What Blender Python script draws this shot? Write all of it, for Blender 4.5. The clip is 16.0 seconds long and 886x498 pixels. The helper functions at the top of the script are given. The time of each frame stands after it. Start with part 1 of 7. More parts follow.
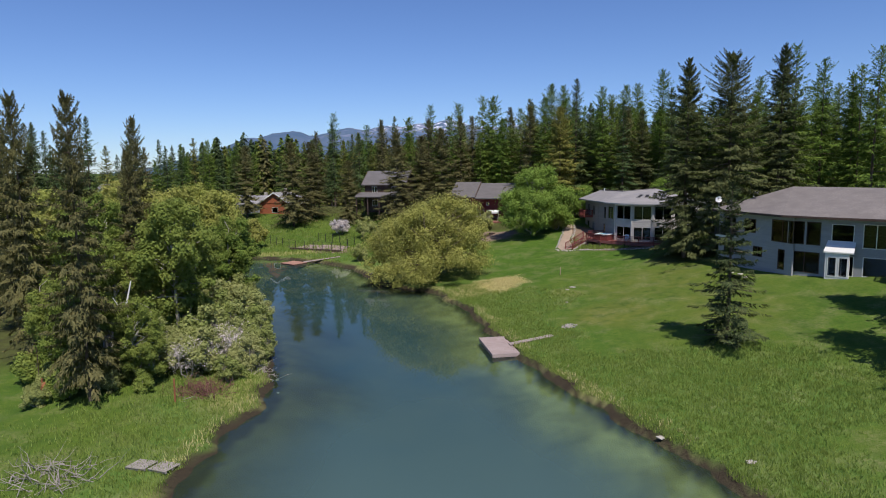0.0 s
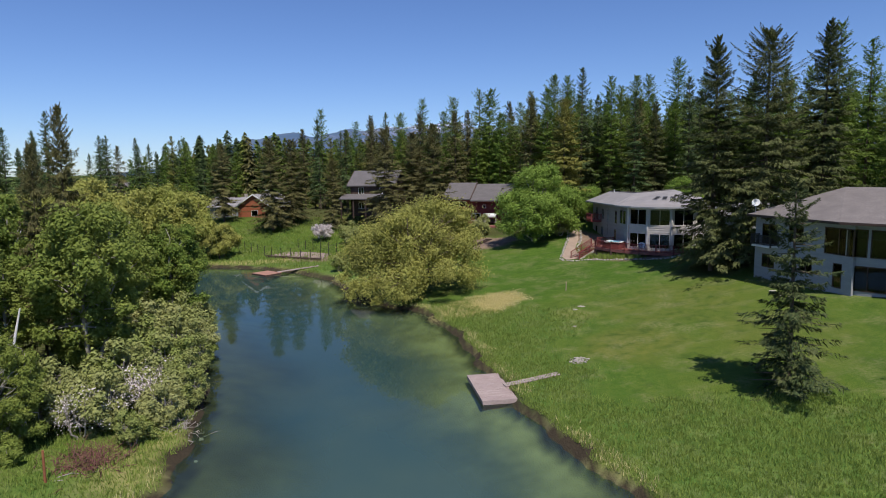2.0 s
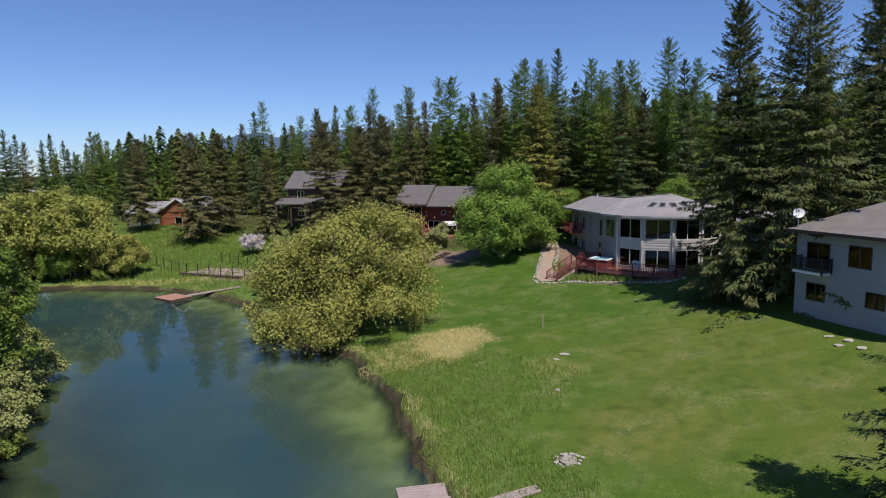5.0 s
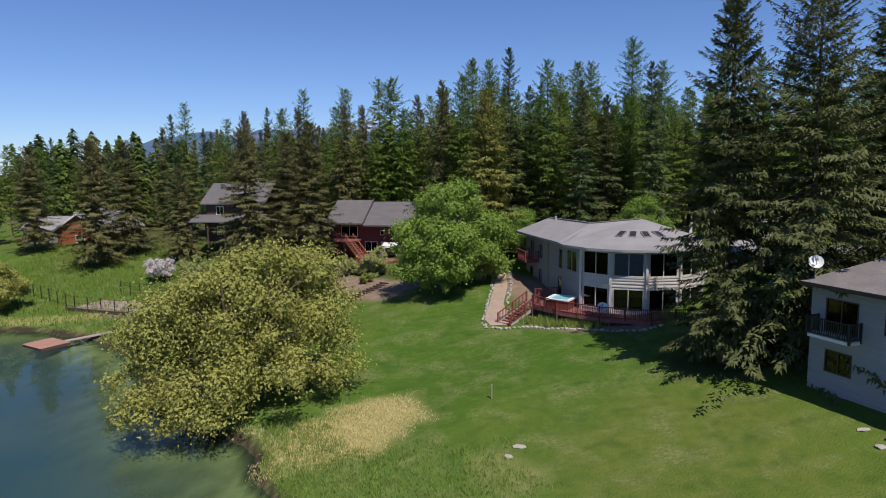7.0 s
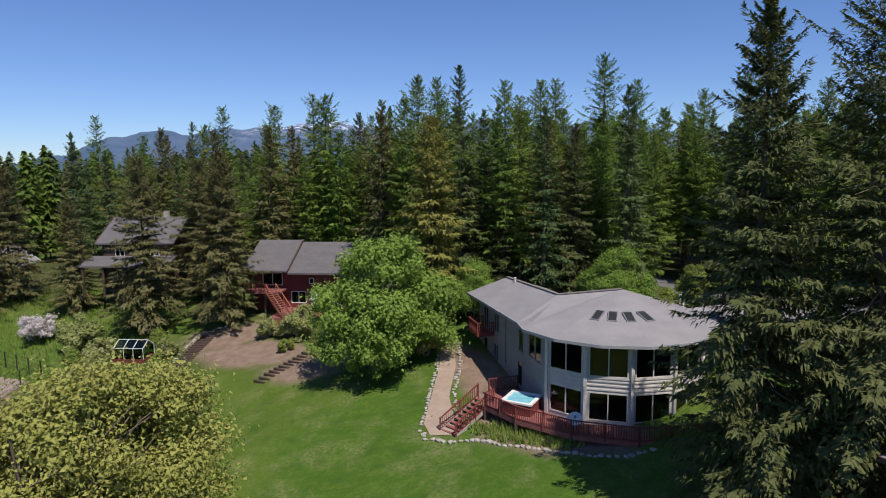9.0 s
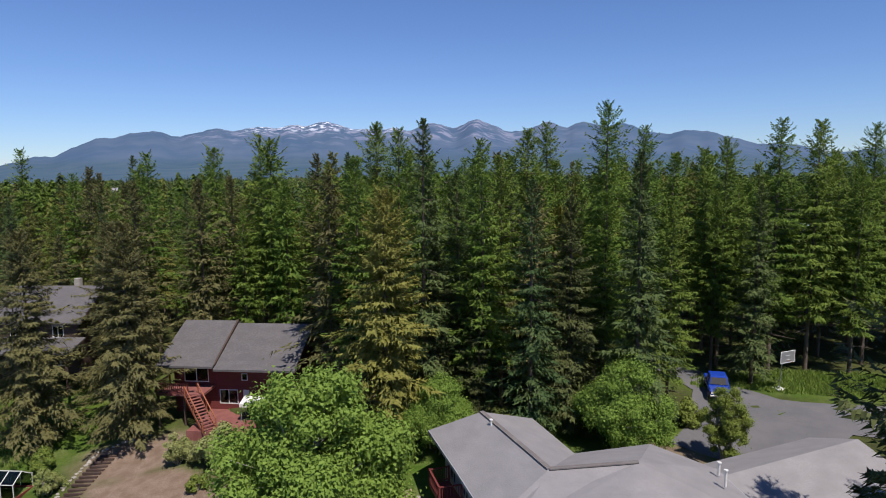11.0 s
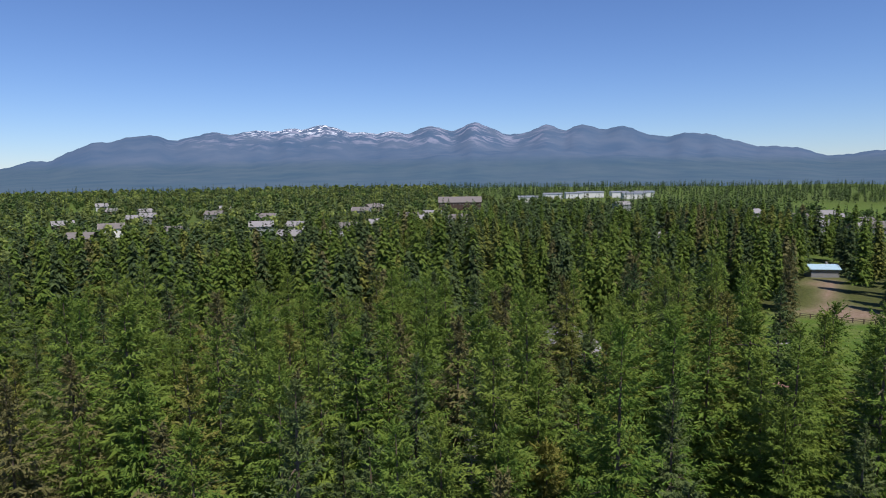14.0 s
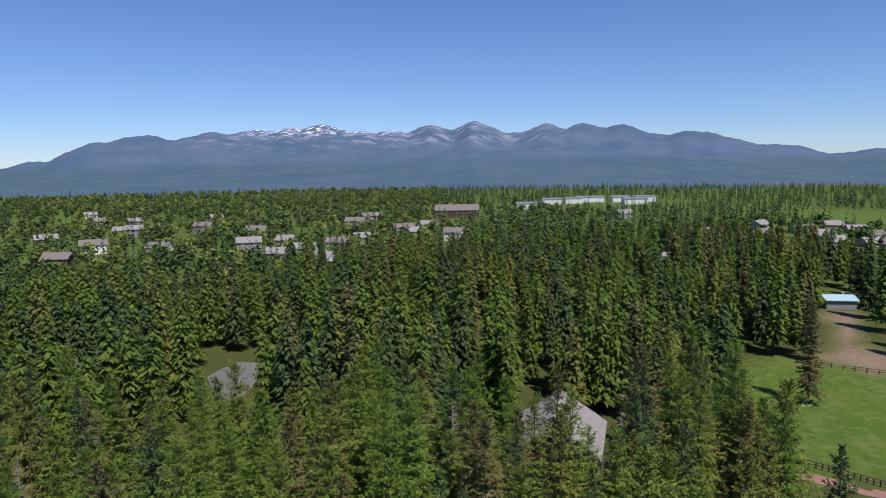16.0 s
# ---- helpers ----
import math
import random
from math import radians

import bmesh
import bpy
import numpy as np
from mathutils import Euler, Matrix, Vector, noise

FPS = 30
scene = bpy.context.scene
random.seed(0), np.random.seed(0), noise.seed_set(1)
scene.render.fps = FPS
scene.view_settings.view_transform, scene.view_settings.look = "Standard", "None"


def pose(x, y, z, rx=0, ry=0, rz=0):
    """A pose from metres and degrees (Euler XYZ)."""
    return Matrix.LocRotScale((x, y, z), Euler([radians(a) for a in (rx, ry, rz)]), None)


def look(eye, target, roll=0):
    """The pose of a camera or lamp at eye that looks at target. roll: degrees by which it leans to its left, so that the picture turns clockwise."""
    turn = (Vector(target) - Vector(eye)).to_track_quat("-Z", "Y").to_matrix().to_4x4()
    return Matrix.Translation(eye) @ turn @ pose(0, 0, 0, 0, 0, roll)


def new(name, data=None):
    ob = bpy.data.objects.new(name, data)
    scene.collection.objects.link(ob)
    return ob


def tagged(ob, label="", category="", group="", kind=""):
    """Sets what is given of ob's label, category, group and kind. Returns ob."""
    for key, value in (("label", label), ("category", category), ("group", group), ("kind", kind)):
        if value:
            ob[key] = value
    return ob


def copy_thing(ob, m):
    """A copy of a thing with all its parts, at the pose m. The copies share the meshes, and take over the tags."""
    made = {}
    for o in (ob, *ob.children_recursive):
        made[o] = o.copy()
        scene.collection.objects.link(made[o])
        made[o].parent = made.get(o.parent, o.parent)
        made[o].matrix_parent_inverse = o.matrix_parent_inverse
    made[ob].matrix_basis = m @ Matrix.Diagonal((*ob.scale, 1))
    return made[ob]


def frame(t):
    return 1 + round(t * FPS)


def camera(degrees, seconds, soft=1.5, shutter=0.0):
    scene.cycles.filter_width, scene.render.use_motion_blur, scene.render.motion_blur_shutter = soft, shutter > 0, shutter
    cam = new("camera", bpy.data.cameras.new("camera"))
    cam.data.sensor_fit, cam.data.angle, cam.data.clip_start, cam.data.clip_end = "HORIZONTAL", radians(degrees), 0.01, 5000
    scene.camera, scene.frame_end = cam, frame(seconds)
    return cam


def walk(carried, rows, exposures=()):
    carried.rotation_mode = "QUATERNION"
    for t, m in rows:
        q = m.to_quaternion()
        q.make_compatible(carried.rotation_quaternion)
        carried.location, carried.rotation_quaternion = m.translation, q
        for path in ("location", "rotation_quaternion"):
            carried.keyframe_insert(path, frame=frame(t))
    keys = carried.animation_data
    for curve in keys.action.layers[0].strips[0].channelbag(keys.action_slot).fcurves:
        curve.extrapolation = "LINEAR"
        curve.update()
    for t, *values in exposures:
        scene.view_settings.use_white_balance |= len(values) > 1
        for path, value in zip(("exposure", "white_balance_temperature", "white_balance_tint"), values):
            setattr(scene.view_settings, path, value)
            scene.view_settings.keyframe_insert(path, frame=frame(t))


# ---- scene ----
cam = camera(69.7, 16.0, 1.0)
METRES, EYE, TILT, LEAN, TURN = 120.0, 16.4, 0.0, 0.0, 0.0
ROWS = [
    (0.0, 0.0, 0.0, 0.0, -0.1, -7.31, 0.75),
    (0.5, 0.0038, 0.0241, -0.0008, -0.08, -7.3, 0.77),
    (1.0, 0.0075, 0.0488, -0.0014, -0.05, -7.27, 0.79),
    (1.5, 0.0109, 0.0739, -0.0023, -0.02, -7.24, 0.8),
    (2.0, 0.014, 0.0986, -0.0034, -0.01, -7.2, 0.81),
    (2.5, 0.017, 0.1233, -0.0046, 0.0, -7.18, 0.79),
    (3.0, 0.0203, 0.1478, -0.0053, -0.01, -7.15, 0.76),
    (3.5, 0.0237, 0.172, -0.0063, -0.23, -7.1, 0.75),
    (4.0, 0.0277, 0.1963, -0.0067, -0.53, -7.1, 0.75),
    (6.5, 0.0531, 0.3175, 0.0047, -6.47, -7.22, 0.72),
    (7.0, 0.0606, 0.3433, 0.0109, -6.83, -7.23, 0.69),
    (7.5, 0.0689, 0.3702, 0.0179, -7.95, -7.27, 0.68),
    (8.0, 0.0772, 0.3979, 0.026, -9.19, -7.31, 0.69),
    (8.5, 0.0868, 0.4264, 0.0358, -9.76, -7.32, 0.63),
    (11.0, 0.1413, 0.5752, 0.0994, -10.77, -7.26, 0.51),
    (11.5, 0.1535, 0.6067, 0.1174, -10.81, -7.26, 0.52),
    (12.0, 0.1665, 0.6381, 0.1358, -10.83, -7.24, 0.52),
    (12.5, 0.1793, 0.6693, 0.1542, -10.89, -7.2, 0.53),
    (13.0, 0.1931, 0.7009, 0.1727, -10.91, -7.2, 0.62),
    (13.5, 0.2072, 0.7321, 0.1913, -10.86, -7.17, 0.63),
    (14.0, 0.2209, 0.7634, 0.2101, -10.84, -7.15, 0.67),
    (14.5, 0.2343, 0.7948, 0.2293, -10.85, -7.17, 0.69),
    (15.0, 0.2479, 0.8263, 0.2485, -10.86, -7.23, 0.76),
    (15.5, 0.261, 0.8569, 0.2676, -10.87, -7.28, 0.8),
    (16.0, 0.2744, 0.8878, 0.2866, -10.84, -7.36, 0.83),
]
walk(cam, [(t, pose(0, 0, EYE, TILT, LEAN, TURN) @ pose(METRES * x, METRES * y, METRES * z, 90 + pitch, roll, yaw)) for t, x, y, z, yaw, pitch, roll in ROWS])

# ---------------------------------------------------------------- light
SUN_EL, SUN_AZ = radians(60), radians(160)
world = bpy.data.worlds.new("world")
scene.world = world
world.use_nodes = True
wn = world.node_tree.nodes
sky = wn.new("ShaderNodeTexSky")
sky.sky_type, sky.sun_disc = "NISHITA", False
sky.sun_elevation, sky.sun_rotation = SUN_EL, SUN_AZ
sky.altitude, sky.air_density, sky.dust_density, sky.ozone_density = 900, 1.0, 0.0, 1.6
wn["Background"].inputs["Strength"].default_value = 0.093
blue_air = wn.new("ShaderNodeMix")
blue_air.data_type, blue_air.blend_type = "RGBA", "MULTIPLY"
blue_air.inputs[0].default_value, blue_air.inputs[7].default_value = 1.0, (0.71, 0.88, 1.27, 1)
world.node_tree.links.new(sky.outputs[0], blue_air.inputs[6])
world.node_tree.links.new(blue_air.outputs[2], wn["Background"].inputs["Color"])
sun = new("sun", bpy.data.lights.new("sun", "SUN"))
sun.data.energy, sun.data.angle, sun.data.color = 5.2, radians(0.53), (1.0, 0.915, 0.835)
sun_dir = Vector((math.sin(SUN_AZ) * math.cos(SUN_EL), math.cos(SUN_AZ) * math.cos(SUN_EL), math.sin(SUN_EL)))
sun.matrix_world = look(sun_dir * 300, (0, 0, 0))
scene.view_settings.exposure = 0.0


# ---------------------------------------------------------------- materials
def nodes_of(name):
    m = bpy.data.materials.new(name)
    m.use_nodes = True
    nt = m.node_tree
    return m, nt, nt.nodes["Principled BSDF"], nt.nodes["Material Output"]


def mix_rgb(nt, a, b, fac):
    n = nt.nodes.new("ShaderNodeMix")
    n.data_type = "RGBA"
    for sock, val in ((n.inputs[6], a), (n.inputs[7], b), (n.inputs[0], fac)):
        if hasattr(val, "is_linked"):
            nt.links.new(val, sock)
        elif isinstance(val, (int, float)):
            sock.default_value = val
        else:
            sock.default_value = (*val, 1)
    return n.outputs[2]


def noise_fac(nt, scale, detail=3.0, lo=0.35, hi=0.65, stretch=None, rough=0.55):
    tc = nt.nodes.new("ShaderNodeNewGeometry")
    src = tc.outputs["Position"]
    if stretch:
        mp = nt.nodes.new("ShaderNodeMapping")
        mp.inputs["Scale"].default_value = stretch
        nt.links.new(src, mp.inputs[0])
        src = mp.outputs[0]
    n = nt.nodes.new("ShaderNodeTexNoise")
    n.inputs["Scale"].default_value, n.inputs["Detail"].default_value, n.inputs["Roughness"].default_value = scale, detail, rough
    nt.links.new(src, n.inputs["Vector"])
    r = nt.nodes.new("ShaderNodeMapRange")
    r.inputs[1].default_value, r.inputs[2].default_value = lo, hi
    nt.links.new(n.outputs[0], r.inputs[0])
    return r.outputs[0]


def add_bump(nt, bsdf, height, strength=0.3, dist=0.05):
    b = nt.nodes.new("ShaderNodeBump")
    b.inputs["Strength"].default_value, b.inputs["Distance"].default_value = strength, dist
    nt.links.new(height, b.inputs["Height"])
    nt.links.new(b.outputs[0], bsdf.inputs["Normal"])


def surface(name, a, b, scale=2.0, rough=0.8, fine=18.0, c=None, metal=0.0, bump=0.25, bdist=0.02, stretch=None, island=0.0):
    """A worn surface: two base colours in broad patches, a third in fine grain, and relief."""
    m, nt, p, out = nodes_of(name)
    col = mix_rgb(nt, a, b, noise_fac(nt, scale, 4, stretch=stretch))
    f = noise_fac(nt, fine, 3, 0.3, 0.75, stretch=stretch)
    col = mix_rgb(nt, col, c if c else tuple(x * 0.6 for x in a), f if c else mul(nt, f, 0.5))
    if island:
        info = nt.nodes.new("ShaderNodeObjectInfo")
        col = mix_rgb(nt, col, tuple(x * 0.55 for x in b), mul(nt, info.outputs["Random"], island))
    nt.links.new(col, p.inputs["Base Color"])
    p.inputs["Roughness"].default_value, p.inputs["Metallic"].default_value = rough, metal
    if bump:
        add_bump(nt, p, f, bump, bdist)
    return m


def mul(nt, sock, k):
    n = nt.nodes.new("ShaderNodeMath")
    n.operation = "MULTIPLY"
    nt.links.new(sock, n.inputs[0])
    if hasattr(k, "is_linked"):
        nt.links.new(k, n.inputs[1])
    else:
        n.inputs[1].default_value = k
    return n.outputs[0]


def foliage(name, dark, light, tip, glow=0.3, rough=0.6):
    """Leaves and needles: colour varies from tree to tree, from leaf to leaf, and they let light through."""
    m, nt, p, out = nodes_of(name)
    info, geo = nt.nodes.new("ShaderNodeObjectInfo"), nt.nodes.new("ShaderNodeNewGeometry")
    col = mix_rgb(nt, dark, light, geo.outputs["Random Per Island"])
    col = mix_rgb(nt, col, tip, mul(nt, info.outputs["Random"], 0.6))
    col = mix_rgb(nt, col, tip, mul(nt, noise_fac(nt, 0.55, 2, 0.45, 0.75), 0.55))
    nt.links.new(col, p.inputs["Base Color"])
    p.inputs["Roughness"].default_value = rough
    p.inputs["Specular IOR Level"].default_value = 0.08
    t = nt.nodes.new("ShaderNodeBsdfTranslucent")
    nt.links.new(col, t.inputs["Color"])
    mx = nt.nodes.new("ShaderNodeMixShader")
    mx.inputs[0].default_value = glow * 0.62
    nt.links.new(p.outputs[0], mx.inputs[1])
    nt.links.new(t.outputs[0], mx.inputs[2])
    nt.links.new(mx.outputs[0], out.inputs["Surface"])
    return m


def ground_material():
    m, nt, p, out = nodes_of("meadow_ground")

    def zone(name):
        a = nt.nodes.new("ShaderNodeAttribute")
        a.attribute_name = name
        return a.outputs["Fac"]
    fine, mid, broad = noise_fac(nt, 9, 4, 0.3, 0.7), noise_fac(nt, 1.1, 4, 0.35, 0.65), noise_fac(nt, 0.13, 4, 0.35, 0.65)
    lawn = mix_rgb(nt, (0.058, 0.128, 0.014), (0.092, 0.160, 0.020), mid)
    lawn = mix_rgb(nt, lawn, (0.132, 0.164, 0.029), mul(nt, broad, 0.6))
    blades, clump = noise_fac(nt, 30, 2, 0.35, 0.65), noise_fac(nt, 3.2, 4, 0.38, 0.62)
    lawn = mix_rgb(nt, lawn, (0.042, 0.10, 0.011), mul(nt, fine, 0.6))
    lawn = mix_rgb(nt, lawn, (0.18, 0.212, 0.043), mul(nt, clump, 0.42))
    lawn = mix_rgb(nt, lawn, (0.060, 0.125, 0.014), mul(nt, noise_fac(nt, 1.0, 2, 0.42, 0.6, (1.1, 0.12, 1)), 0.45))
    lawn = mix_rgb(nt, lawn, (0.130, 0.166, 0.025), mul(nt, noise_fac(nt, 0.07, 3, 0.45, 0.62), 0.55))
    lawn = mix_rgb(nt, lawn, (0.045, 0.095, 0.012), mul(nt, blades, 0.75))
    tall = mix_rgb(nt, (0.075, 0.155, 0.024), (0.13, 0.200, 0.044), mid)
    tall = mix_rgb(nt, tall, (0.20, 0.26, 0.07), mul(nt, clump, 0.35))
    tall = mix_rgb(nt, tall, (0.045, 0.105, 0.018), mul(nt, fine, 0.6))
    lawn = mix_rgb(nt, lawn, mix_rgb(nt, (0.050, 0.108, 0.012), (0.080, 0.140, 0.018), mul(nt, noise_fac(nt, 0.9, 3, 0.4, 0.6, (0.5, 1.6, 1)), clump)), mul(nt, zone("mown"), 0.85))
    lawn = mix_rgb(nt, lawn, mix_rgb(nt, (0.150, 0.160, 0.034), (0.085, 0.118, 0.020), mid), mul(nt, zone("dry"), 0.95))
    col = mix_rgb(nt, lawn, tall, zone("tall"))
    pale = mul(nt, noise_fac(nt, 0.42, 5, 0.48, 0.66), noise_fac(nt, 4.5, 3, 0.35, 0.65))
    col = mix_rgb(nt, col, (0.25, 0.235, 0.115), mul(nt, pale, 0.5))
    col = mix_rgb(nt, col, (0.028, 0.070, 0.010), mul(nt, noise_fac(nt, 0.8, 5, 0.52, 0.72), 0.5))
    straw = mix_rgb(nt, (0.42, 0.35, 0.13), (0.30, 0.28, 0.08), mid)
    col = mix_rgb(nt, col, mix_rgb(nt, straw, (0.36, 0.30, 0.14), fine), zone("straw"))
    dirt = mix_rgb(nt, (0.21, 0.145, 0.105), (0.30, 0.225, 0.175), mid)
    col = mix_rgb(nt, col, mix_rgb(nt, dirt, (0.15, 0.11, 0.075), mul(nt, fine, 0.6)), zone("dirt"))
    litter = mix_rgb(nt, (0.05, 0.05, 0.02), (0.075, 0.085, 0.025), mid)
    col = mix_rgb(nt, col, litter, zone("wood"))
    bed = mix_rgb(nt, (0.24, 0.225, 0.11), (0.44, 0.42, 0.23), noise_fac(nt, 0.35, 4))
    col = mix_rgb(nt, col, bed, zone("bed"))
    mud = mix_rgb(nt, (0.026, 0.021, 0.014), (0.058, 0.045, 0.029), fine)
    col = mix_rgb(nt, col, mud, zone("mud"))
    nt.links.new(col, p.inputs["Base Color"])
    p.inputs["Roughness"].default_value = 0.95
    p.inputs["Specular IOR Level"].default_value = 0.15
    add_bump(nt, p, fine, 0.6, 0.08)
    return m


def water_material():
    m, nt, p, out = nodes_of("pond_water")
    nt.nodes.remove(p)
    tr, df, gl = (nt.nodes.new(k) for k in ("ShaderNodeBsdfTransparent", "ShaderNodeBsdfDiffuse", "ShaderNodeBsdfGlossy"))
    tr.inputs["Color"].default_value = (0.66, 0.80, 0.66, 1)
    cloud = nt.nodes.new("ShaderNodeAttribute")
    cloud.attribute_name = "cloudy"
    silt = mix_rgb(nt, (0.024, 0.060, 0.064), (0.040, 0.074, 0.062), noise_fac(nt, 0.09, 3))
    silt = mix_rgb(nt, silt, (0.062, 0.110, 0.108), cloud.outputs["Fac"])
    nt.links.new(silt, df.inputs["Color"])
    gl.inputs["Roughness"].default_value = 0.012
    body, top, fr, bump = (nt.nodes.new(k) for k in ("ShaderNodeMixShader", "ShaderNodeMixShader", "ShaderNodeFresnel", "ShaderNodeBump"))
    depth = nt.nodes.new("ShaderNodeAttribute")
    depth.attribute_name = "murk"
    nt.links.new(depth.outputs["Fac"], body.inputs[0])
    nt.links.new(tr.outputs[0], body.inputs[1])
    nt.links.new(df.outputs[0], body.inputs[2])
    fr.inputs["IOR"].default_value = 1.33
    bump.inputs["Strength"].default_value, bump.inputs["Distance"].default_value = 0.035, 0.02
    nt.links.new(noise_fac(nt, 3.0, 3, 0.2, 0.8, (1, 0.6, 1)), bump.inputs["Height"])
    for n in (fr, gl):
        nt.links.new(bump.outputs[0], n.inputs["Normal"])
    nt.links.new(fr.outputs[0], top.inputs[0])
    nt.links.new(body.outputs[0], top.inputs[1])
    nt.links.new(gl.outputs[0], top.inputs[2])
    nt.links.new(top.outputs[0], out.inputs["Surface"])
    return m


def mountain_material():
    """Far slopes in thick air, its blue haze put into colour and glow: forest, bare runs, snow on the tops."""
    m, nt, p, out = nodes_of("far_mountain")
    geo, sep = nt.nodes.new("ShaderNodeNewGeometry"), nt.nodes.new("ShaderNodeSeparateXYZ")
    nt.links.new(geo.outputs["Position"], sep.inputs[0])
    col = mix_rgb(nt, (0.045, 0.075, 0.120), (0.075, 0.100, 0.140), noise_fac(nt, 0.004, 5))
    bare = nt.nodes.new("ShaderNodeAttribute")
    bare.attribute_name = "bare"
    col = mix_rgb(nt, col, (0.20, 0.205, 0.265), mul(nt, noise_fac(nt, 0.010, 6, 0.50, 0.62, (1, 1, 0.4)), bare.outputs["Fac"]))
    low = nt.nodes.new("ShaderNodeAttribute")
    low.attribute_name = "low"
    col = mix_rgb(nt, col, mix_rgb(nt, (0.022, 0.048, 0.044), (0.050, 0.078, 0.060), noise_fac(nt, 0.009, 5)), mul(nt, low.outputs["Fac"], 0.5))
    snow = nt.nodes.new("ShaderNodeAttribute")
    snow.attribute_name = "snow"
    col = mix_rgb(nt, col, (0.85, 0.87, 0.95), mul(nt, noise_fac(nt, 0.024, 6, 0.54, 0.60, (1, 1, 0.55)), snow.outputs["Fac"]))
    nt.links.new(col, p.inputs["Base Color"])
    p.inputs["Roughness"].default_value = 1.0
    p.inputs["Specular IOR Level"].default_value = 0.0
    # blue glow stands in for haze; the slopes are no light source
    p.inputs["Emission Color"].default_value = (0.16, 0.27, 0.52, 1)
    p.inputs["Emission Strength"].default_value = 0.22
    return m


def glass_material():
    m, nt, p, out = nodes_of("window_glass")
    p.inputs["Base Color"].default_value = (0.22, 0.25, 0.28, 1)
    p.inputs["Roughness"].default_value = 0.02
    p.inputs["Transmission Weight"].default_value = 1.0
    return m


GROUND, WATER, GLASS = ground_material(), water_material(), glass_material()
BARK = surface("conifer_bark", (0.10, 0.075, 0.055), (0.17, 0.13, 0.10), 3, 0.95, 14, stretch=(1, 1, 0.25))
PALE_BARK = surface("pale_bark", (0.42, 0.40, 0.36), (0.25, 0.22, 0.19), 3, 0.9, 12)
DEAD_WOOD = surface("dead_wood", (0.36, 0.33, 0.30), (0.24, 0.21, 0.19), 4, 0.9, 20)
LARCH = foliage("larch_needles", (0.050, 0.112, 0.020), (0.150, 0.232, 0.040), (0.185, 0.232, 0.046), 0.42)
FIR = foliage("fir_needles", (0.033, 0.072, 0.028), (0.090, 0.138, 0.050), (0.132, 0.162, 0.056), 0.3)
SPRUCE = foliage("spruce_needles", (0.030, 0.052, 0.021), (0.092, 0.115, 0.044), (0.13, 0.137, 0.05), 0.2)
OLIVE = foliage("olive_needles", (0.075, 0.105, 0.022), (0.17, 0.195, 0.045), (0.22, 0.205, 0.055), 0.3)
YELLOW = foliage("yellowed_needles", (0.115, 0.138, 0.030), (0.25, 0.25, 0.055), (0.25, 0.235, 0.065), 0.32)
RUSTY = foliage("cone_laden_needles", (0.062, 0.070, 0.031), (0.165, 0.150, 0.062), (0.170, 0.160, 0.062), 0.25)
WILLOW = foliage("willow_leaves", (0.180, 0.230, 0.045), (0.335, 0.375, 0.090), (0.385, 0.365, 0.110), 0.5)
MAPLE = foliage("maple_leaves", (0.10, 0.185, 0.034), (0.24, 0.355, 0.07), (0.23, 0.33, 0.065), 0.5)
ALDER = foliage("alder_leaves", (0.085, 0.150, 0.028), (0.215, 0.285, 0.058), (0.25, 0.285, 0.07), 0.5)
SHRUB = foliage("shrub_leaves", (0.125, 0.175, 0.042), (0.30, 0.345, 0.100), (0.38, 0.38, 0.17), 0.4)
BLOSSOM = foliage("white_blossom", (0.42, 0.38, 0.36), (0.75, 0.70, 0.70), (0.6, 0.52, 0.5), 0.2)
GRASS = foliage("grass_blades", (0.115, 0.205, 0.032), (0.215, 0.315, 0.060), (0.26, 0.315, 0.085), 0.5)
DRY_GRASS = foliage("dry_grass_blades", (0.46, 0.42, 0.19), (0.70, 0.63, 0.33), (0.54, 0.52, 0.21), 0.45)
SHINGLE = surface("grey_shingles", (0.205, 0.20, 0.205), (0.27, 0.26, 0.265), 0.6, 0.9, 7, c=(0.235, 0.225, 0.23), bump=0.4, stretch=(1, 1, 3))
BROWN_SHINGLE = surface("weathered_shingles", (0.15, 0.135, 0.13), (0.215, 0.195, 0.185), 0.7, 0.9, 6, c=(0.14, 0.125, 0.12), bump=0.5, stretch=(1, 1, 3))
COTTAGE_SHINGLE = surface("dark_grey_shingles", (0.115, 0.108, 0.112), (0.15, 0.14, 0.145), 0.8, 0.9, 6, c=(0.09, 0.085, 0.085), bump=0.5, stretch=(1, 1, 3))
SIDING = surface("pale_siding", (0.33, 0.34, 0.36), (0.29, 0.30, 0.32), 1, 0.75, 9, stretch=(0.2, 0.2, 4))
GREY_SIDING = surface("grey_siding", (0.27, 0.27, 0.275), (0.23, 0.23, 0.24), 1, 0.8, 9, stretch=(0.2, 0.2, 4))
WHITE = surface("white_paint", (0.78, 0.78, 0.76), (0.70, 0.70, 0.68), 1.5, 0.6, 14)
BAY_PAINT = surface("cream_bay_paint", (0.60, 0.565, 0.53), (0.53, 0.50, 0.475), 1.5, 0.65, 14)
RED = surface("barn_red_boards", (0.19, 0.038, 0.034), (0.14, 0.028, 0.026), 1.2, 0.75, 8, stretch=(0.3, 0.3, 5))
RED_DECK = surface("red_stained_deck", (0.22, 0.075, 0.065), (0.28, 0.11, 0.095), 1.4, 0.8, 10)
BROWN_WOOD = surface("dark_brown_boards", (0.085, 0.052, 0.040), (0.06, 0.038, 0.030), 1.5, 0.8, 8)
ORANGE_WOOD = surface("orange_log_boards", (0.34, 0.105, 0.045), (0.27, 0.085, 0.04), 1.5, 0.75, 8)
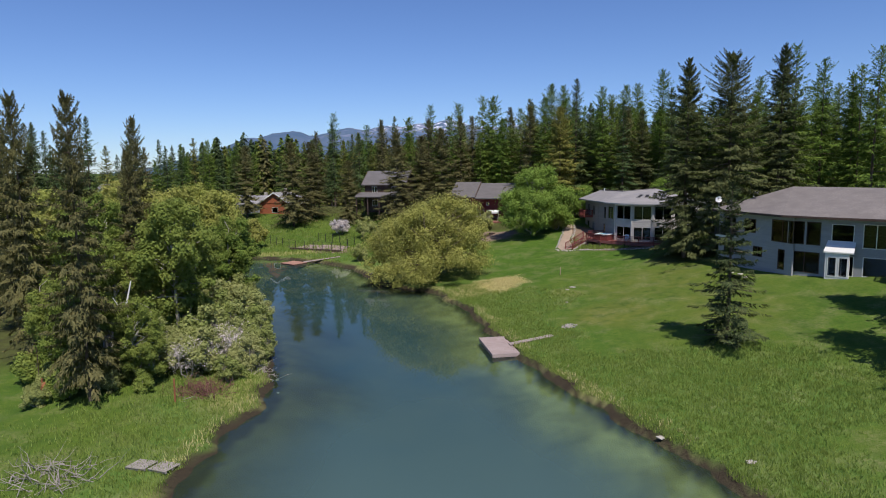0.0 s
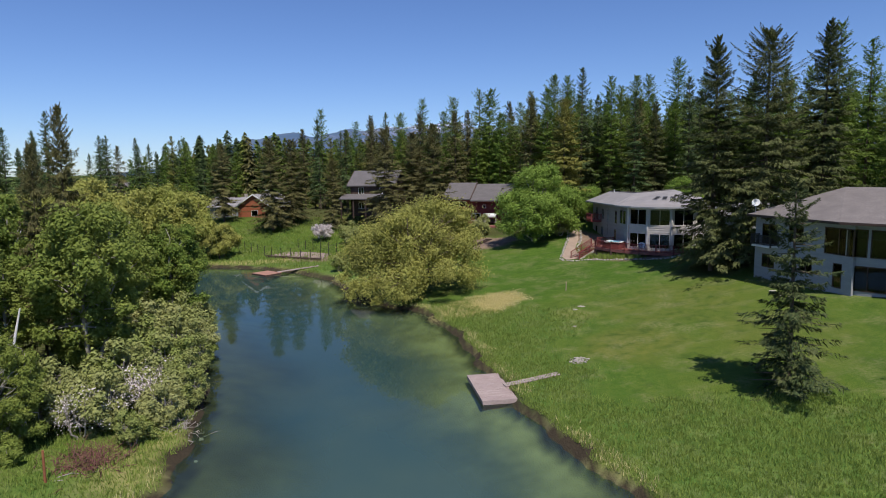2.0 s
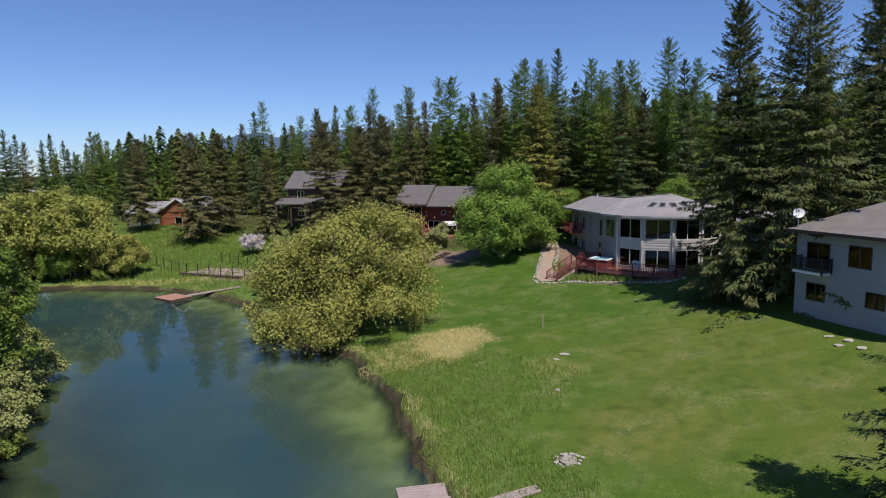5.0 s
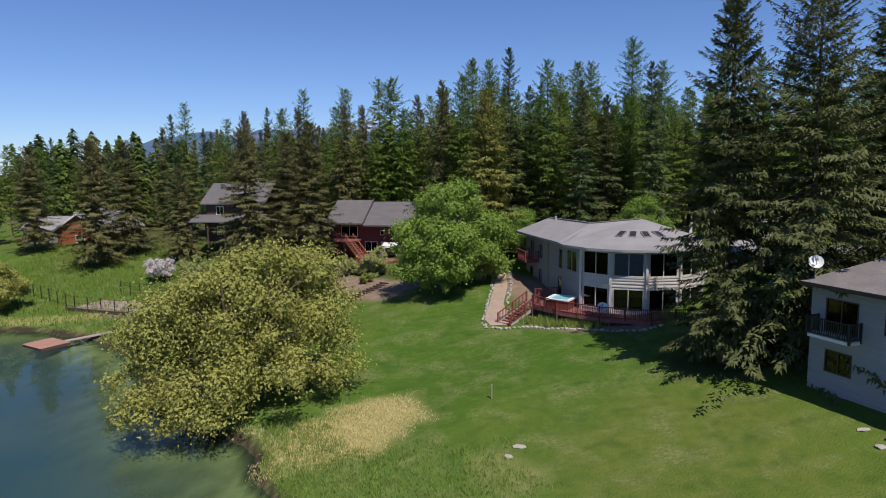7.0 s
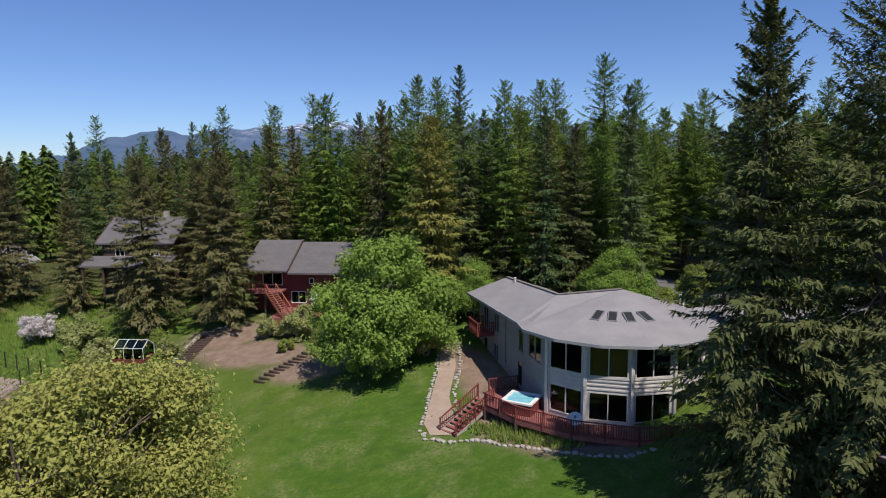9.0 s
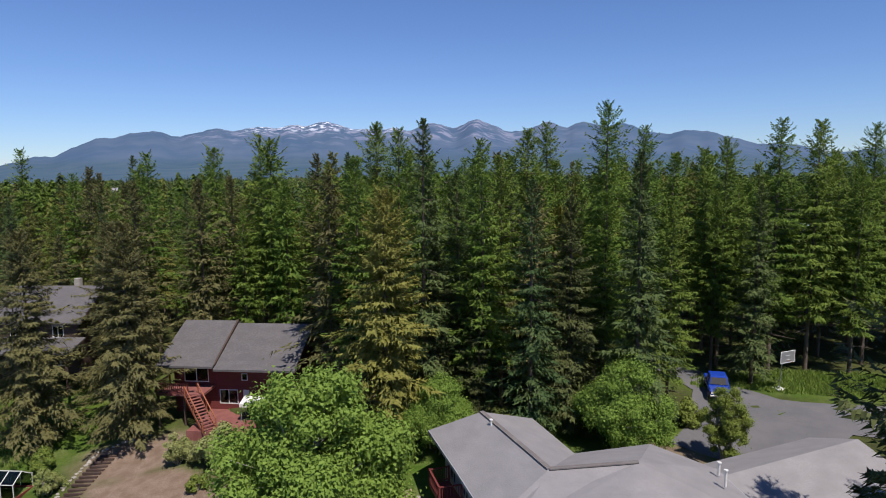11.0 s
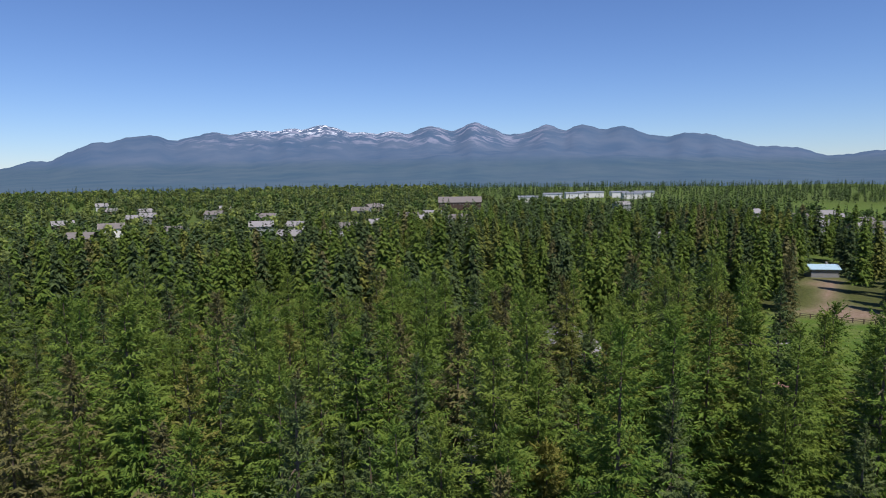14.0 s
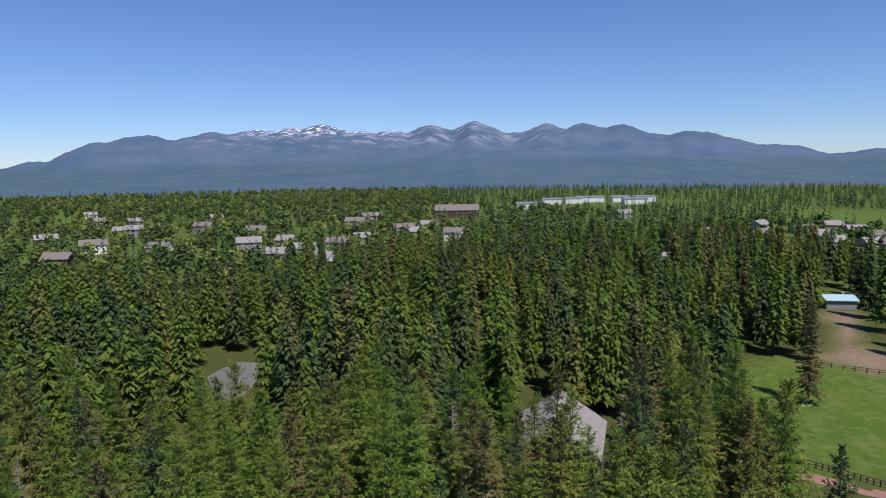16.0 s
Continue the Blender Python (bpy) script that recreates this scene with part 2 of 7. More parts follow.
PLANK = surface("weathered_dock_planks", (0.34, 0.265, 0.25), (0.40, 0.325, 0.305), 1.2, 0.85, 10, island=0.18)
STONE = surface("pale_stone", (0.46, 0.43, 0.38), (0.34, 0.31, 0.27), 2.5, 0.9, 9, island=0.4)
GRAVEL = surface("tan_gravel", (0.33, 0.25, 0.19), (0.40, 0.31, 0.24), 1.5, 0.95, 16, bump=0.5)
ASPHALT = surface("worn_asphalt", (0.125, 0.125, 0.135), (0.165, 0.16, 0.165), 0.35, 0.9, 12, bump=0.3)
RED_GRAVEL = surface("red_gravel", (0.30, 0.16, 0.13), (0.25, 0.13, 0.105), 0.8, 0.95, 10)
BLACK = surface("black_metal", (0.02, 0.02, 0.02), (0.035, 0.033, 0.03), 3, 0.5, 20)
STEEL = surface("grey_steel", (0.45, 0.45, 0.46), (0.36, 0.36, 0.37), 3, 0.45, 20, metal=0.6)
BLUE_PAINT = surface("blue_car_paint", (0.015, 0.055, 0.38), (0.02, 0.07, 0.44), 3, 0.25, 20, bump=0)
TUB_WATER = surface("tub_water", (0.18, 0.52, 0.62), (0.30, 0.62, 0.70), 3, 0.08, 10, bump=0.1)
RUBBER = surface("tyre_rubber", (0.02, 0.02, 0.02), (0.03, 0.03, 0.03), 4, 0.9, 20)
BLUE_ROOF = surface("pale_blue_metal_roof", (0.33, 0.50, 0.60), (0.40, 0.56, 0.66), 1, 0.5, 8)
FADED_RED = surface("faded_red_planks", (0.42, 0.225, 0.165), (0.35, 0.19, 0.145), 1.5, 0.85, 10, island=0.2)
RUST = surface("rusty_iron", (0.30, 0.115, 0.05), (0.20, 0.07, 0.035), 3, 0.85, 14)
TWIG = surface("red_twigs", (0.13, 0.055, 0.045), (0.20, 0.10, 0.075), 3, 0.9, 14)


# ---------------------------------------------------------------- mesh helpers
def quads_mesh(name, v, f, mats, index=None, smooth=False):
    """A mesh from arrays of points (n, 3) and four-cornered faces (m, 4)."""
    v, f = np.asarray(v, np.float32), np.asarray(f, np.int32)
    me = bpy.data.meshes.new(name)
    me.vertices.add(len(v))
    me.vertices.foreach_set("co", v.ravel())
    me.loops.add(f.size)
    me.loops.foreach_set("vertex_index", f.ravel())
    me.polygons.add(len(f))
    me.polygons.foreach_set("loop_start", np.arange(0, f.size, f.shape[1], dtype=np.int32))
    for m in mats:
        me.materials.append(m)
    if index is not None:
        me.polygons.foreach_set("material_index", np.asarray(index, np.int32))
    if smooth:
        me.polygons.foreach_set("use_smooth", np.ones(len(f), bool))
    me.update(calc_edges=True)
    return me


def leaves(centre, along, across, length, width):
    """Slender three-cornered leaves."""
    a, b = along * length[:, None], across * width[:, None]
    v = np.stack([centre - a * 0.4 + b * 0.5, centre + a * 0.6, centre - a * 0.4 - b * 0.5], 1)
    return v.reshape(-1, 3), np.arange(len(centre) * 3).reshape(-1, 3)


def unit(v):
    return v / np.maximum(np.linalg.norm(v, axis=-1, keepdims=True), 1e-6)


def tubes(lines, sides=6):
    """Tapered round limbs: each line is a list of (x, y, z, radius)."""
    vs, fs, n = [], [], 0
    ang = np.arange(sides) * 2 * math.pi / sides
    for line in lines:
        line = np.asarray(line, float)
        d = np.gradient(line[:, :3], axis=0)
        d = unit(d)
        ref = np.where(np.abs(d[:, 2:3]) > 0.9, [[1.0, 0, 0]], [[0, 0, 1.0]])
        s = unit(np.cross(d, ref))
        u = np.cross(s, d)
        ring = line[:, None, :3] + line[:, None, 3:4] * (np.cos(ang)[None, :, None] * s[:, None] + np.sin(ang)[None, :, None] * u[:, None])
        vs.append(ring.reshape(-1, 3))
        k = len(line)
        i, j = np.meshgrid(np.arange(k - 1), np.arange(sides), indexing="ij")
        a, b = i * sides + j, i * sides + (j + 1) % sides
        fs.append(n + np.stack([a, b, b + sides, a + sides], -1).reshape(-1, 4))
        n += k * sides
    return np.concatenate(vs), np.concatenate(fs)


def conifer_crown(rng, height, radius, base, levels, per, sprays, droop, size, power=0.8, ragged=0.25, sparse_top=0.0):
    """Whorls of separate boughs; each carries flat side sprays and a fringe that hangs below it."""
    levels, per, k = max(12, int(levels * 0.60)), max(4, int(per * 0.72)), int(sprays * 2.2)
    u = (np.arange(levels) + rng.random(levels) * 0.6) / levels
    u = np.repeat(u ** 0.92, per) + rng.normal(size=levels * per) * 0.006
    u = np.clip(u[rng.random(len(u)) > sparse_top * u + 0.08], 0, 0.99)
    n = len(u)
    z0 = base + (height - base) * u
    length = radius * np.minimum(1.0, (1 - u) ** power * 1.12) * (0.60 + 0.40 * np.minimum(1, u * 7 + 0.35)) * (1 + 1.15 * ragged * rng.normal(size=n))
    length = np.maximum(length, 0.14)
    az = (np.arange(n) * 2.399 + rng.normal(size=n) * 0.45)
    rise = -droop * (1 - u) + 0.30 * u + 1.1 * u ** 4 + rng.normal(size=n) * 0.10
    out = np.stack([np.cos(az), np.sin(az), np.zeros(n)], 1)
    side = np.stack([-np.sin(az), np.cos(az), np.zeros(n)], 1)
    s = 0.16 + 0.84 * (np.arange(k)[None] + rng.random((n, k))) / k
    sag = rise[:, None] * s - 0.45 * droop * s * s + 0.40 * droop * s ** 4
    breadth = 0.34 * np.sin(np.pi * np.minimum(1, 0.12 + s * 0.86)) ** 0.8
    off = rng.uniform(-1, 1, (n, k)) * breadth * np.minimum(length, 2.6)[:, None]
    hangs = rng.random((n, k)) < 0.42
    pos = out[:, None] * (length[:, None] * s)[..., None] + side[:, None] * off[..., None]
    pos[..., 2] += z0[:, None] + sag * length[:, None] - 0.35 * droop * np.abs(off) - hangs * rng.random((n, k)) * 0.45 * size
    pos[..., 2] += rng.normal(size=(n, k)) * 0.05 * size
    d = out[:, None] * 0.9 + side[:, None] * (np.sign(off) * 0.75)[..., None] + rng.normal(size=(n, k, 3)) * 0.22
    d[..., 2] += rise[:, None] * 0.8 - 0.25 * droop - hangs * (0.7 + 0.8 * rng.random((n, k)))
    d = unit(d.reshape(-1, 3))
    up = np.where(hangs.reshape(-1, 1), np.repeat(out, k, 0) + [0, 0, 0.35], np.array([[0, 0, 1.0]]) + np.repeat(out, k, 0) * 0.3)
    up = up + rng.normal(size=d.shape) * 0.28
    ac = unit(np.cross(d, up))
    m = len(d)
    ln = size * (0.65 + 0.6 * rng.random(m)) * np.repeat(0.42 + 0.58 * np.minimum(1, (1 - u) * 1.6), k)
    return leaves(pos.reshape(-1, 3), d, ac, ln, ln * (0.28 + 0.18 * rng.random(m)))


def bough_sticks(rng, height, radius, base, count, droop, power=0.8):
    lines = []
    for _ in range(count):
        u = rng.random() * 0.85
        a, r = rng.random() * 6.283, radius * (1 - u) ** power * 0.8
        z = base * 0.6 + (height - base * 0.6) * u
        lines.append([(0, 0, z, 0.05 + 0.03 * (1 - u)), (math.cos(a) * r * 0.5, math.sin(a) * r * 0.5, z - droop * 0.12 * r, 0.035), (math.cos(a) * r, math.sin(a) * r, z - droop * 0.35 * r, 0.012)])
    return lines


def conifer(name, seed, height, radius, base, levels, per, sprays, droop, size, leaf, power=0.8, ragged=0.25, sticks=30, sparse_top=0.0, thick=0.011):
    """A conifer standing at the origin: an Empty with a trunk and a crown."""
    rng = np.random.default_rng(seed)
    root = new(name)
    lean = rng.normal(size=2) * 0.008 * height
    trunk = [(lean[0] * k * k, lean[1] * k * k, height * k - 0.4 * (k == 0), height * thick * (1 - k) ** 0.8 + 0.02) for k in (0, 0.04, 0.2, 0.45, 0.7, 0.9, 0.99)]
    v, f = tubes([trunk] + bough_sticks(rng, height, radius, base, sticks, droop, power), 6)
    new("trunk", quads_mesh("trunk", v, f, [BARK], smooth=True)).parent = root
    v, f = conifer_crown(rng, height, radius, base, levels, per, sprays, droop, size, power, ragged, sparse_top)
    k = np.clip(v[:, 2:3] / height, 0, 1) ** 2
    v[:, :2] += k * lean
    new("crown", quads_mesh("crown", v, f, [leaf])).parent = root
    return root


def broadleaf(name, seed, height, width, trunk_h, clumps, leaf_n, size, leaf, bark=BARK, stems=1, low=0.15, flat=1.0, hang=0.0, clump_r=0.24, lobes=()):
    """A broad-leaved tree: stems, limbs, and a crown of clumps of leaves with gaps between them."""
    rng = np.random.default_rng(seed)
    root = new(name)
    h0 = height * low
    ch = (height - h0) / 2
    cz = h0 + ch
    centres, sizes = [], []
    if lobes:
        share = np.array([q[3] ** 2 for q in lobes])
        share = share / share.sum()
    while lobes and len(centres) < clumps:
        k = rng.choice(len(lobes), p=share)
        lx, ly, lz, lr = lobes[k]
        d = unit(rng.normal(size=3) + [0, 0, 0.25])
        q = np.array([lx, ly, lz]) + d * lr * (0.55 + 0.35 * rng.random()) * [1, 1, 0.9]
        if q[2] > 0.3 and not any(np.linalg.norm(q - [a, b, c]) < r * 0.45 for i, (a, b, c, r) in enumerate(lobes) if i != k):
            centres.append(q)
            sizes.append(lr * (0.20 + 0.24 * rng.random()))
    while len(centres) < clumps:
        p = rng.uniform(-1, 1, 3)
        r = np.linalg.norm(p)
        if 0.35 < r < 1.0:
            p = p * (0.76 + 0.15 * rng.normal())
            q = p * [width / 2, width / 2 * flat, ch] + [0, 0, cz]
            q[:2] *= 1.0 - 0.25 * max(0.0, p[2])
            centres.append(q)
    centres = np.array(centres)
    rad = np.array(sizes) if lobes else width * clump_r * (0.45 + 0.7 * rng.random(clumps)) * 0.60
    lines = []
    for s in range(stems):
        a = s * 6.283 / stems + rng.random()
        sx, sy = (0.0, 0.0) if stems == 1 else (math.cos(a) * width * 0.05, math.sin(a) * width * 0.05)
        tx, ty = (0.0, 0.0) if stems == 1 else (math.cos(a) * width * 0.2, math.sin(a) * width * 0.2)
        r0 = 0.018 * height / (1 if stems == 1 else 1.5) + 0.03
        top = height * 0.75
        stem = [(sx, sy, -0.4, r0 * 1.25), (sx * 1.1, sy * 1.1, trunk_h * 0.5, r0), ((sx + tx) / 2, (sy + ty) / 2, trunk_h, r0 * 0.8), (tx, ty, top, r0 * 0.25)]
        lines.append(stem)
        for c in centres[s::stems]:
            k = min(0.95, max(0.15, (c[2] - trunk_h) / max(0.1, top - trunk_h) * 0.6))
            b0 = np.array(stem[2][:3]) * (1 - k) + np.array(stem[3][:3]) * k
            mid = (b0 + c) / 2 + rng.normal(size=3) * 0.03 * width + [0, 0, 0.02 * height]
            lines.append([(*b0, r0 * 0.32), (*mid, r0 * 0.2), (*c, 0.015)])
    v, f = tubes(lines, 5)
    new("trunk", quads_mesh("trunk", v, f, [bark], smooth=True)).parent = root
    w = rad ** 2 / (rad ** 2).sum()
    pick = rng.choice(clumps, leaf_n, p=w)
    d = unit(rng.normal(size=(leaf_n, 3)))
    rr = rad[pick] * (0.25 + 1.0 * rng.random(leaf_n) ** 0.7)
    pos = centres[pick] + d * rr[:, None] * [1, flat ** 0.5, 0.85]
    pos[:, 2] -= hang * rng.random(leaf_n) * rad[pick]
    pos += rng.normal(size=pos.shape) * 0.035 * width * (rng.random((leaf_n, 1)) < 0.25)
    pos[:, 2] = np.maximum(pos[:, 2], 0.12)
    nrm = unit(d + rng.normal(size=d.shape) * 0.4 + [0, 0, 0.35])
    al = unit(np.cross(nrm, rng.normal(size=d.shape)))
    al[:, 2] -= hang * 0.8
    al = unit(al)
    ac = unit(np.cross(nrm, al))
    ln = size * (0.6 + 0.8 * rng.random(leaf_n))
    v, f = leaves(pos, al, ac, ln, ln * (0.65 + 0.25 * rng.random(leaf_n)))
    new("crown", quads_mesh("crown", v, f, [leaf])).parent = root
    return root


def part(name, bm, material, parent, label=""):
    """Links a bmesh as one mesh object under a thing or a part."""
    me = bpy.data.meshes.new(name)
    bm.to_mesh(me)
    bm.free()
    me.materials.append(material)
    ob = new(name, me)
    ob.parent = parent
    return tagged(ob, label)


def shared(name, me, parent, m, label=""):
    ob = new(name, me)
    ob.parent, ob.matrix_basis = parent, m
    return tagged(ob, label)


def box(bm, x0, x1, y0, y1, z0, z1, m=None):
    vs = [bm.verts.new((x, y, z)) for z in (z0, z1) for x, y in ((x0, y0), (x1, y0), (x1, y1), (x0, y1))]
    for f in ((3, 2, 1, 0), (4, 5, 6, 7), (0, 1, 5, 4), (1, 2, 6, 5), (2, 3, 7, 6), (3, 0, 4, 7)):
        bm.faces.new([vs[i] for i in f])
    if m is not None:
        bmesh.ops.transform(bm, matrix=m, verts=vs)
    return vs


def bevelled(bm, w=0.015):
    bmesh.ops.bevel(bm, geom=list(bm.edges), offset=w, segments=1, affect="EDGES")
    return bm


def beam(bm, a, b, w, h):
    """A squared timber from a to b."""
    a, b = Vector(a), Vector(b)
    d = b - a
    m = Matrix.Translation(a) @ d.to_track_quat("X", "Z").to_matrix().to_4x4()
    return box(bm, 0, d.length, -w / 2, w / 2, -h / 2, h / 2, m)


def round_bar(bm, a, b, r, sides=8, r2=None):
    a, b = Vector(a), Vector(b)
    d = b - a
    m = Matrix.Translation((a + b) / 2) @ d.to_track_quat("Z", "Y").to_matrix().to_4x4()
    bmesh.ops.create_cone(bm, cap_ends=True, segments=sides, radius1=r, radius2=r if r2 is None else r2, depth=d.length, matrix=m)


def slab(bm, corners, thick):
    """A sloping slab with its top at the corners (any number, in order)."""
    top = [bm.verts.new(c) for c in corners]
    low = [bm.verts.new((c[0], c[1], c[2] - thick)) for c in corners]
    bm.faces.new(top)
    bm.faces.new(low[::-1])
    for i in range(len(top)):
        j = (i + 1) % len(top)
        bm.faces.new((top[j], top[i], low[i], low[j]))


def planes(root, name, material, corner_lists, thick=0.16, label=""):
    """Roof planes, each a slab of its own."""
    for corners in corner_lists:
        bm = bmesh.new()
        slab(bm, corners, thick)
        part(name, bm, material, root, label)


def wall_mesh(length, z0, z1, holes, thick=0.2):
    """A wall along x from 0 to length, its outer face at y = 0, with openings (x0, x1, z0, z1) cut through."""
    xs = sorted({0, length, *(h[0] for h in holes), *(h[1] for h in holes)})
    zs = sorted({z0, z1, *(h[2] for h in holes), *(h[3] for h in holes)})
    solid = {}
    for i in range(len(xs) - 1):
        for j in range(len(zs) - 1):
            cx, cz = (xs[i] + xs[i + 1]) / 2, (zs[j] + zs[j + 1]) / 2
            solid[i, j] = not any(h[0] < cx < h[1] and h[2] < cz < h[3] for h in holes)
    bm = bmesh.new()

    def quad(*p):
        bm.faces.new([bm.verts.new(q) for q in p])
    for (i, j), s in solid.items():
        if not s:
            continue
        a, b, c, d = xs[i], xs[i + 1], zs[j], zs[j + 1]
        quad((a, 0, c), (b, 0, c), (b, 0, d), (a, 0, d))
        quad((b, thick, c), (a, thick, c), (a, thick, d), (b, thick, d))
        if not solid.get((i - 1, j)):
            quad((a, thick, c), (a, 0, c), (a, 0, d), (a, thick, d))
        if not solid.get((i + 1, j)):
            quad((b, 0, c), (b, thick, c), (b, thick, d), (b, 0, d))
        if not solid.get((i, j - 1)):
            quad((a, thick, c), (b, thick, c), (b, 0, c), (a, 0, c))
        if not solid.get((i, j + 1)):
            quad((a, 0, d), (b, 0, d), (b, thick, d), (a, thick, d))
    bmesh.ops.remove_doubles(bm, verts=bm.verts, dist=0.001)
    return bm


def window_in(parent, m, h, frame_mat, panes=2, label="", sill=False, bar=0.07):
    """A framed window (x0, x1, z0, z1) in a wall whose space is m; outer face at y = 0."""
    x0, x1, z0, z1 = h
    bm = bmesh.new()
    for a in ((x0, x1, z0, z0 + bar), (x0, x1, z1 - bar, z1)):
        box(bm, a[0], a[1], -0.03, 0.1, a[2], a[3])
    step = (x1 - x0 - bar) / panes
    for k in range(panes + 1):
        box(bm, x0 + k * step, x0 + k * step + bar, -0.028, 0.098, z0 + bar, z1 - bar)
    if sill:
        box(bm, x0 - 0.06, x1 + 0.06, -0.09, -0.031, z0 - 0.05, z0 + 0.02)
    w = part("window", bm, frame_mat, parent, label)
    w.matrix_basis = m
    for k in range(panes):
        bm = bmesh.new()
        box(bm, x0 + k * step + bar, x0 + (k + 1) * step, 0.03, 0.045, z0 + bar, z1 - bar)
        part("pane", bm, GLASS, w)
    return w


def wall_run(parent, a, b, z0, z1, mat, holes=(), frame_mat=None, label="", thick=0.2, panes=2, name="wall"):
    """A wall from a to b in plan (outer face to the right of the way), with windows in its openings: (x0, x1, z0, z1[, panes])."""
    d = Vector((b[0] - a[0], b[1] - a[1], 0))
    m = Matrix.Translation((a[0], a[1], 0)) @ Matrix.Rotation(math.atan2(d.y, d.x), 4, "Z")
    hs = [h[:4] for h in holes]
    w = part(name, wall_mesh(d.length, z0, z1, hs, thick), mat, parent, label)
    w.matrix_basis = m
    for h in holes:
        n = h[4] if len(h) > 4 else panes
        if n:
            window_in(parent, m, h[:4], frame_mat or WHITE, n)
    return m


def railing(parent, pts, height=0.95, gap=0.14, mat=None, post_gap=1.9, name="railing"):
    """A rail with posts and balusters along points (x, y, z)."""
    mat = mat or RED
    rail = new(name)
    rail.parent = parent
    for a, b in zip(pts, pts[1:]):
        for kind, z, w, h in (("top_rail", height, 0.12, 0.05), ("bottom_rail", 0.1, 0.05, 0.07)):
            bm = bmesh.new()
            beam(bm, (a[0], a[1], a[2] + z), (b[0], b[1], b[2] + z), w, h)
            part(kind, bm, mat, rail)
    bal, post = bmesh.new(), bmesh.new()
    box(bal, -0.02, 0.02, -0.02, 0.02, 0.12, height - 0.03)
    box(post, -0.055, 0.055, -0.055, 0.055, -0.15, height + 0.06)
    meshes = []
    for n, b in (("baluster", bal), ("post", post)):
        me = bpy.data.meshes.new(n)
        b.to_mesh(me)
        b.free()
        me.materials.append(mat)
        meshes.append(me)
    for a, b in zip(pts, pts[1:]):
        a, b = Vector(a), Vector(b)
        ln = (b - a).length
        k = max(1, round(ln / post_gap))
        for i in range(k):
            shared("post", meshes[1], rail, Matrix.Translation(a.lerp(b, i / k)))
        n = int(ln / gap)
        for i in range(1, n):
            shared("baluster", meshes[0], rail, Matrix.Translation(a.lerp(b, i / n)))
    shared("post", meshes[1], rail, Matrix.Translation(Vector(pts[-1])))
    return rail


# ---------------------------------------------------------------- the lie of the land
LAKE = np.array([(24, 0), (19, 20), (14.8, 29.7), (13.4, 33.7), (11.3, 38.9), (8.9, 45.3), (6.6, 52.3), (4.5, 61.6), (2.7, 71.4), (-1.1, 81.8), (-5, 84.5),
                 (-9, 89), (-12, 96), (-15, 103.5), (-21.6, 110.6), (-30, 116), (-43, 118.4), (-52, 116), (-58, 108), (-50, 98), (-36, 90), (-27, 80), (-20.2, 66.8), (-16.4, 59),
                 (-13.9, 50.1), (-12.5, 42.7), (-13.8, 37.1), (-13.9, 30.4), (-16, 18), (-18, 0), (-24, -70), (40, -70)], float)


def wobble(x, y, s, seed=0.0):
    return np.sin(x * s + 1.3 + seed) * np.cos(y * s * 1.17 + 0.4 + seed * 2) + 0.5 * np.sin(x * s * 2.3 + y * s * 1.9 + seed)


def shore(x, y):
    """Metres from the waterline: positive on land."""
    x, y = np.asarray(x, float), np.asarray(y, float)
    best, inside = np.full(x.shape, 1e9), np.zeros(x.shape, bool)
    for (ax, ay), (bx, by) in zip(LAKE, np.roll(LAKE, -1, 0)):
        t = np.clip(((x - ax) * (bx - ax) + (y - ay) * (by - ay)) / ((bx - ax) ** 2 + (by - ay) ** 2), 0, 1)
        best = np.minimum(best, np.hypot(x - ax - t * (bx - ax), y - ay - t * (by - ay)))
        hit = ((ay > y) != (by > y)) & (x < (bx - ax) * (y - ay) / (by - ay + 1e-12) + ax)
        inside ^= hit
    d = np.where(inside, -best, best)
    near = np.clip(1 - np.abs(d) / 6, 0, 1)
    return d + near * 0.28 * wobble(x, y, 0.9) + near * 0.10 * wobble(x, y, 1.9, 1.0)


def step(a, b, v):
    t = np.clip((v - a) / (b - a), 0, 1)
    return t * t * (3 - 2 * t)


def height(x, y):
    x, y = np.asarray(x, float), np.asarray(y, float)
    d = shore(x, y)
    far = 1.5 + 0.4 * wobble(x, y, 0.01)
    plateau = 7.3 + (far - 7.3) * np.maximum(step(150, 225, y), np.maximum(step(75, 130, x), step(-20, -70, x) * 0.5))
    rise = 0.32 * np.minimum(1, np.maximum(d, 0) / 0.45) + 0.105 * np.maximum(d, 0) + 0.0016 * np.maximum(d, 0) ** 2
    west = np.clip(step(-10, -16, x) * step(112, 90, y), 0, 1)
    rise = rise * (1 - west) + west * (0.28 * np.minimum(1, np.maximum(d, 0) / 0.8) + 0.045 * np.maximum(d, 0))
    land = np.minimum(rise, plateau)
    land = land + np.clip(d / 8, 0, 1) * 0.07 * wobble(x, y, 0.45) + np.clip(d / 3, 0, 1) * 0.03 * wobble(x, y, 1.7, 2)
    bed = -0.02 + np.maximum(d * 0.55, -0.35) + np.maximum(np.minimum(d + 1.5, 0) * 0.22, -2.6)
    return np.where(d > 0, land, bed)


def at(x, y, dz=0.0):
    return float(height(np.array([x]), np.array([y]))[0]) + dz


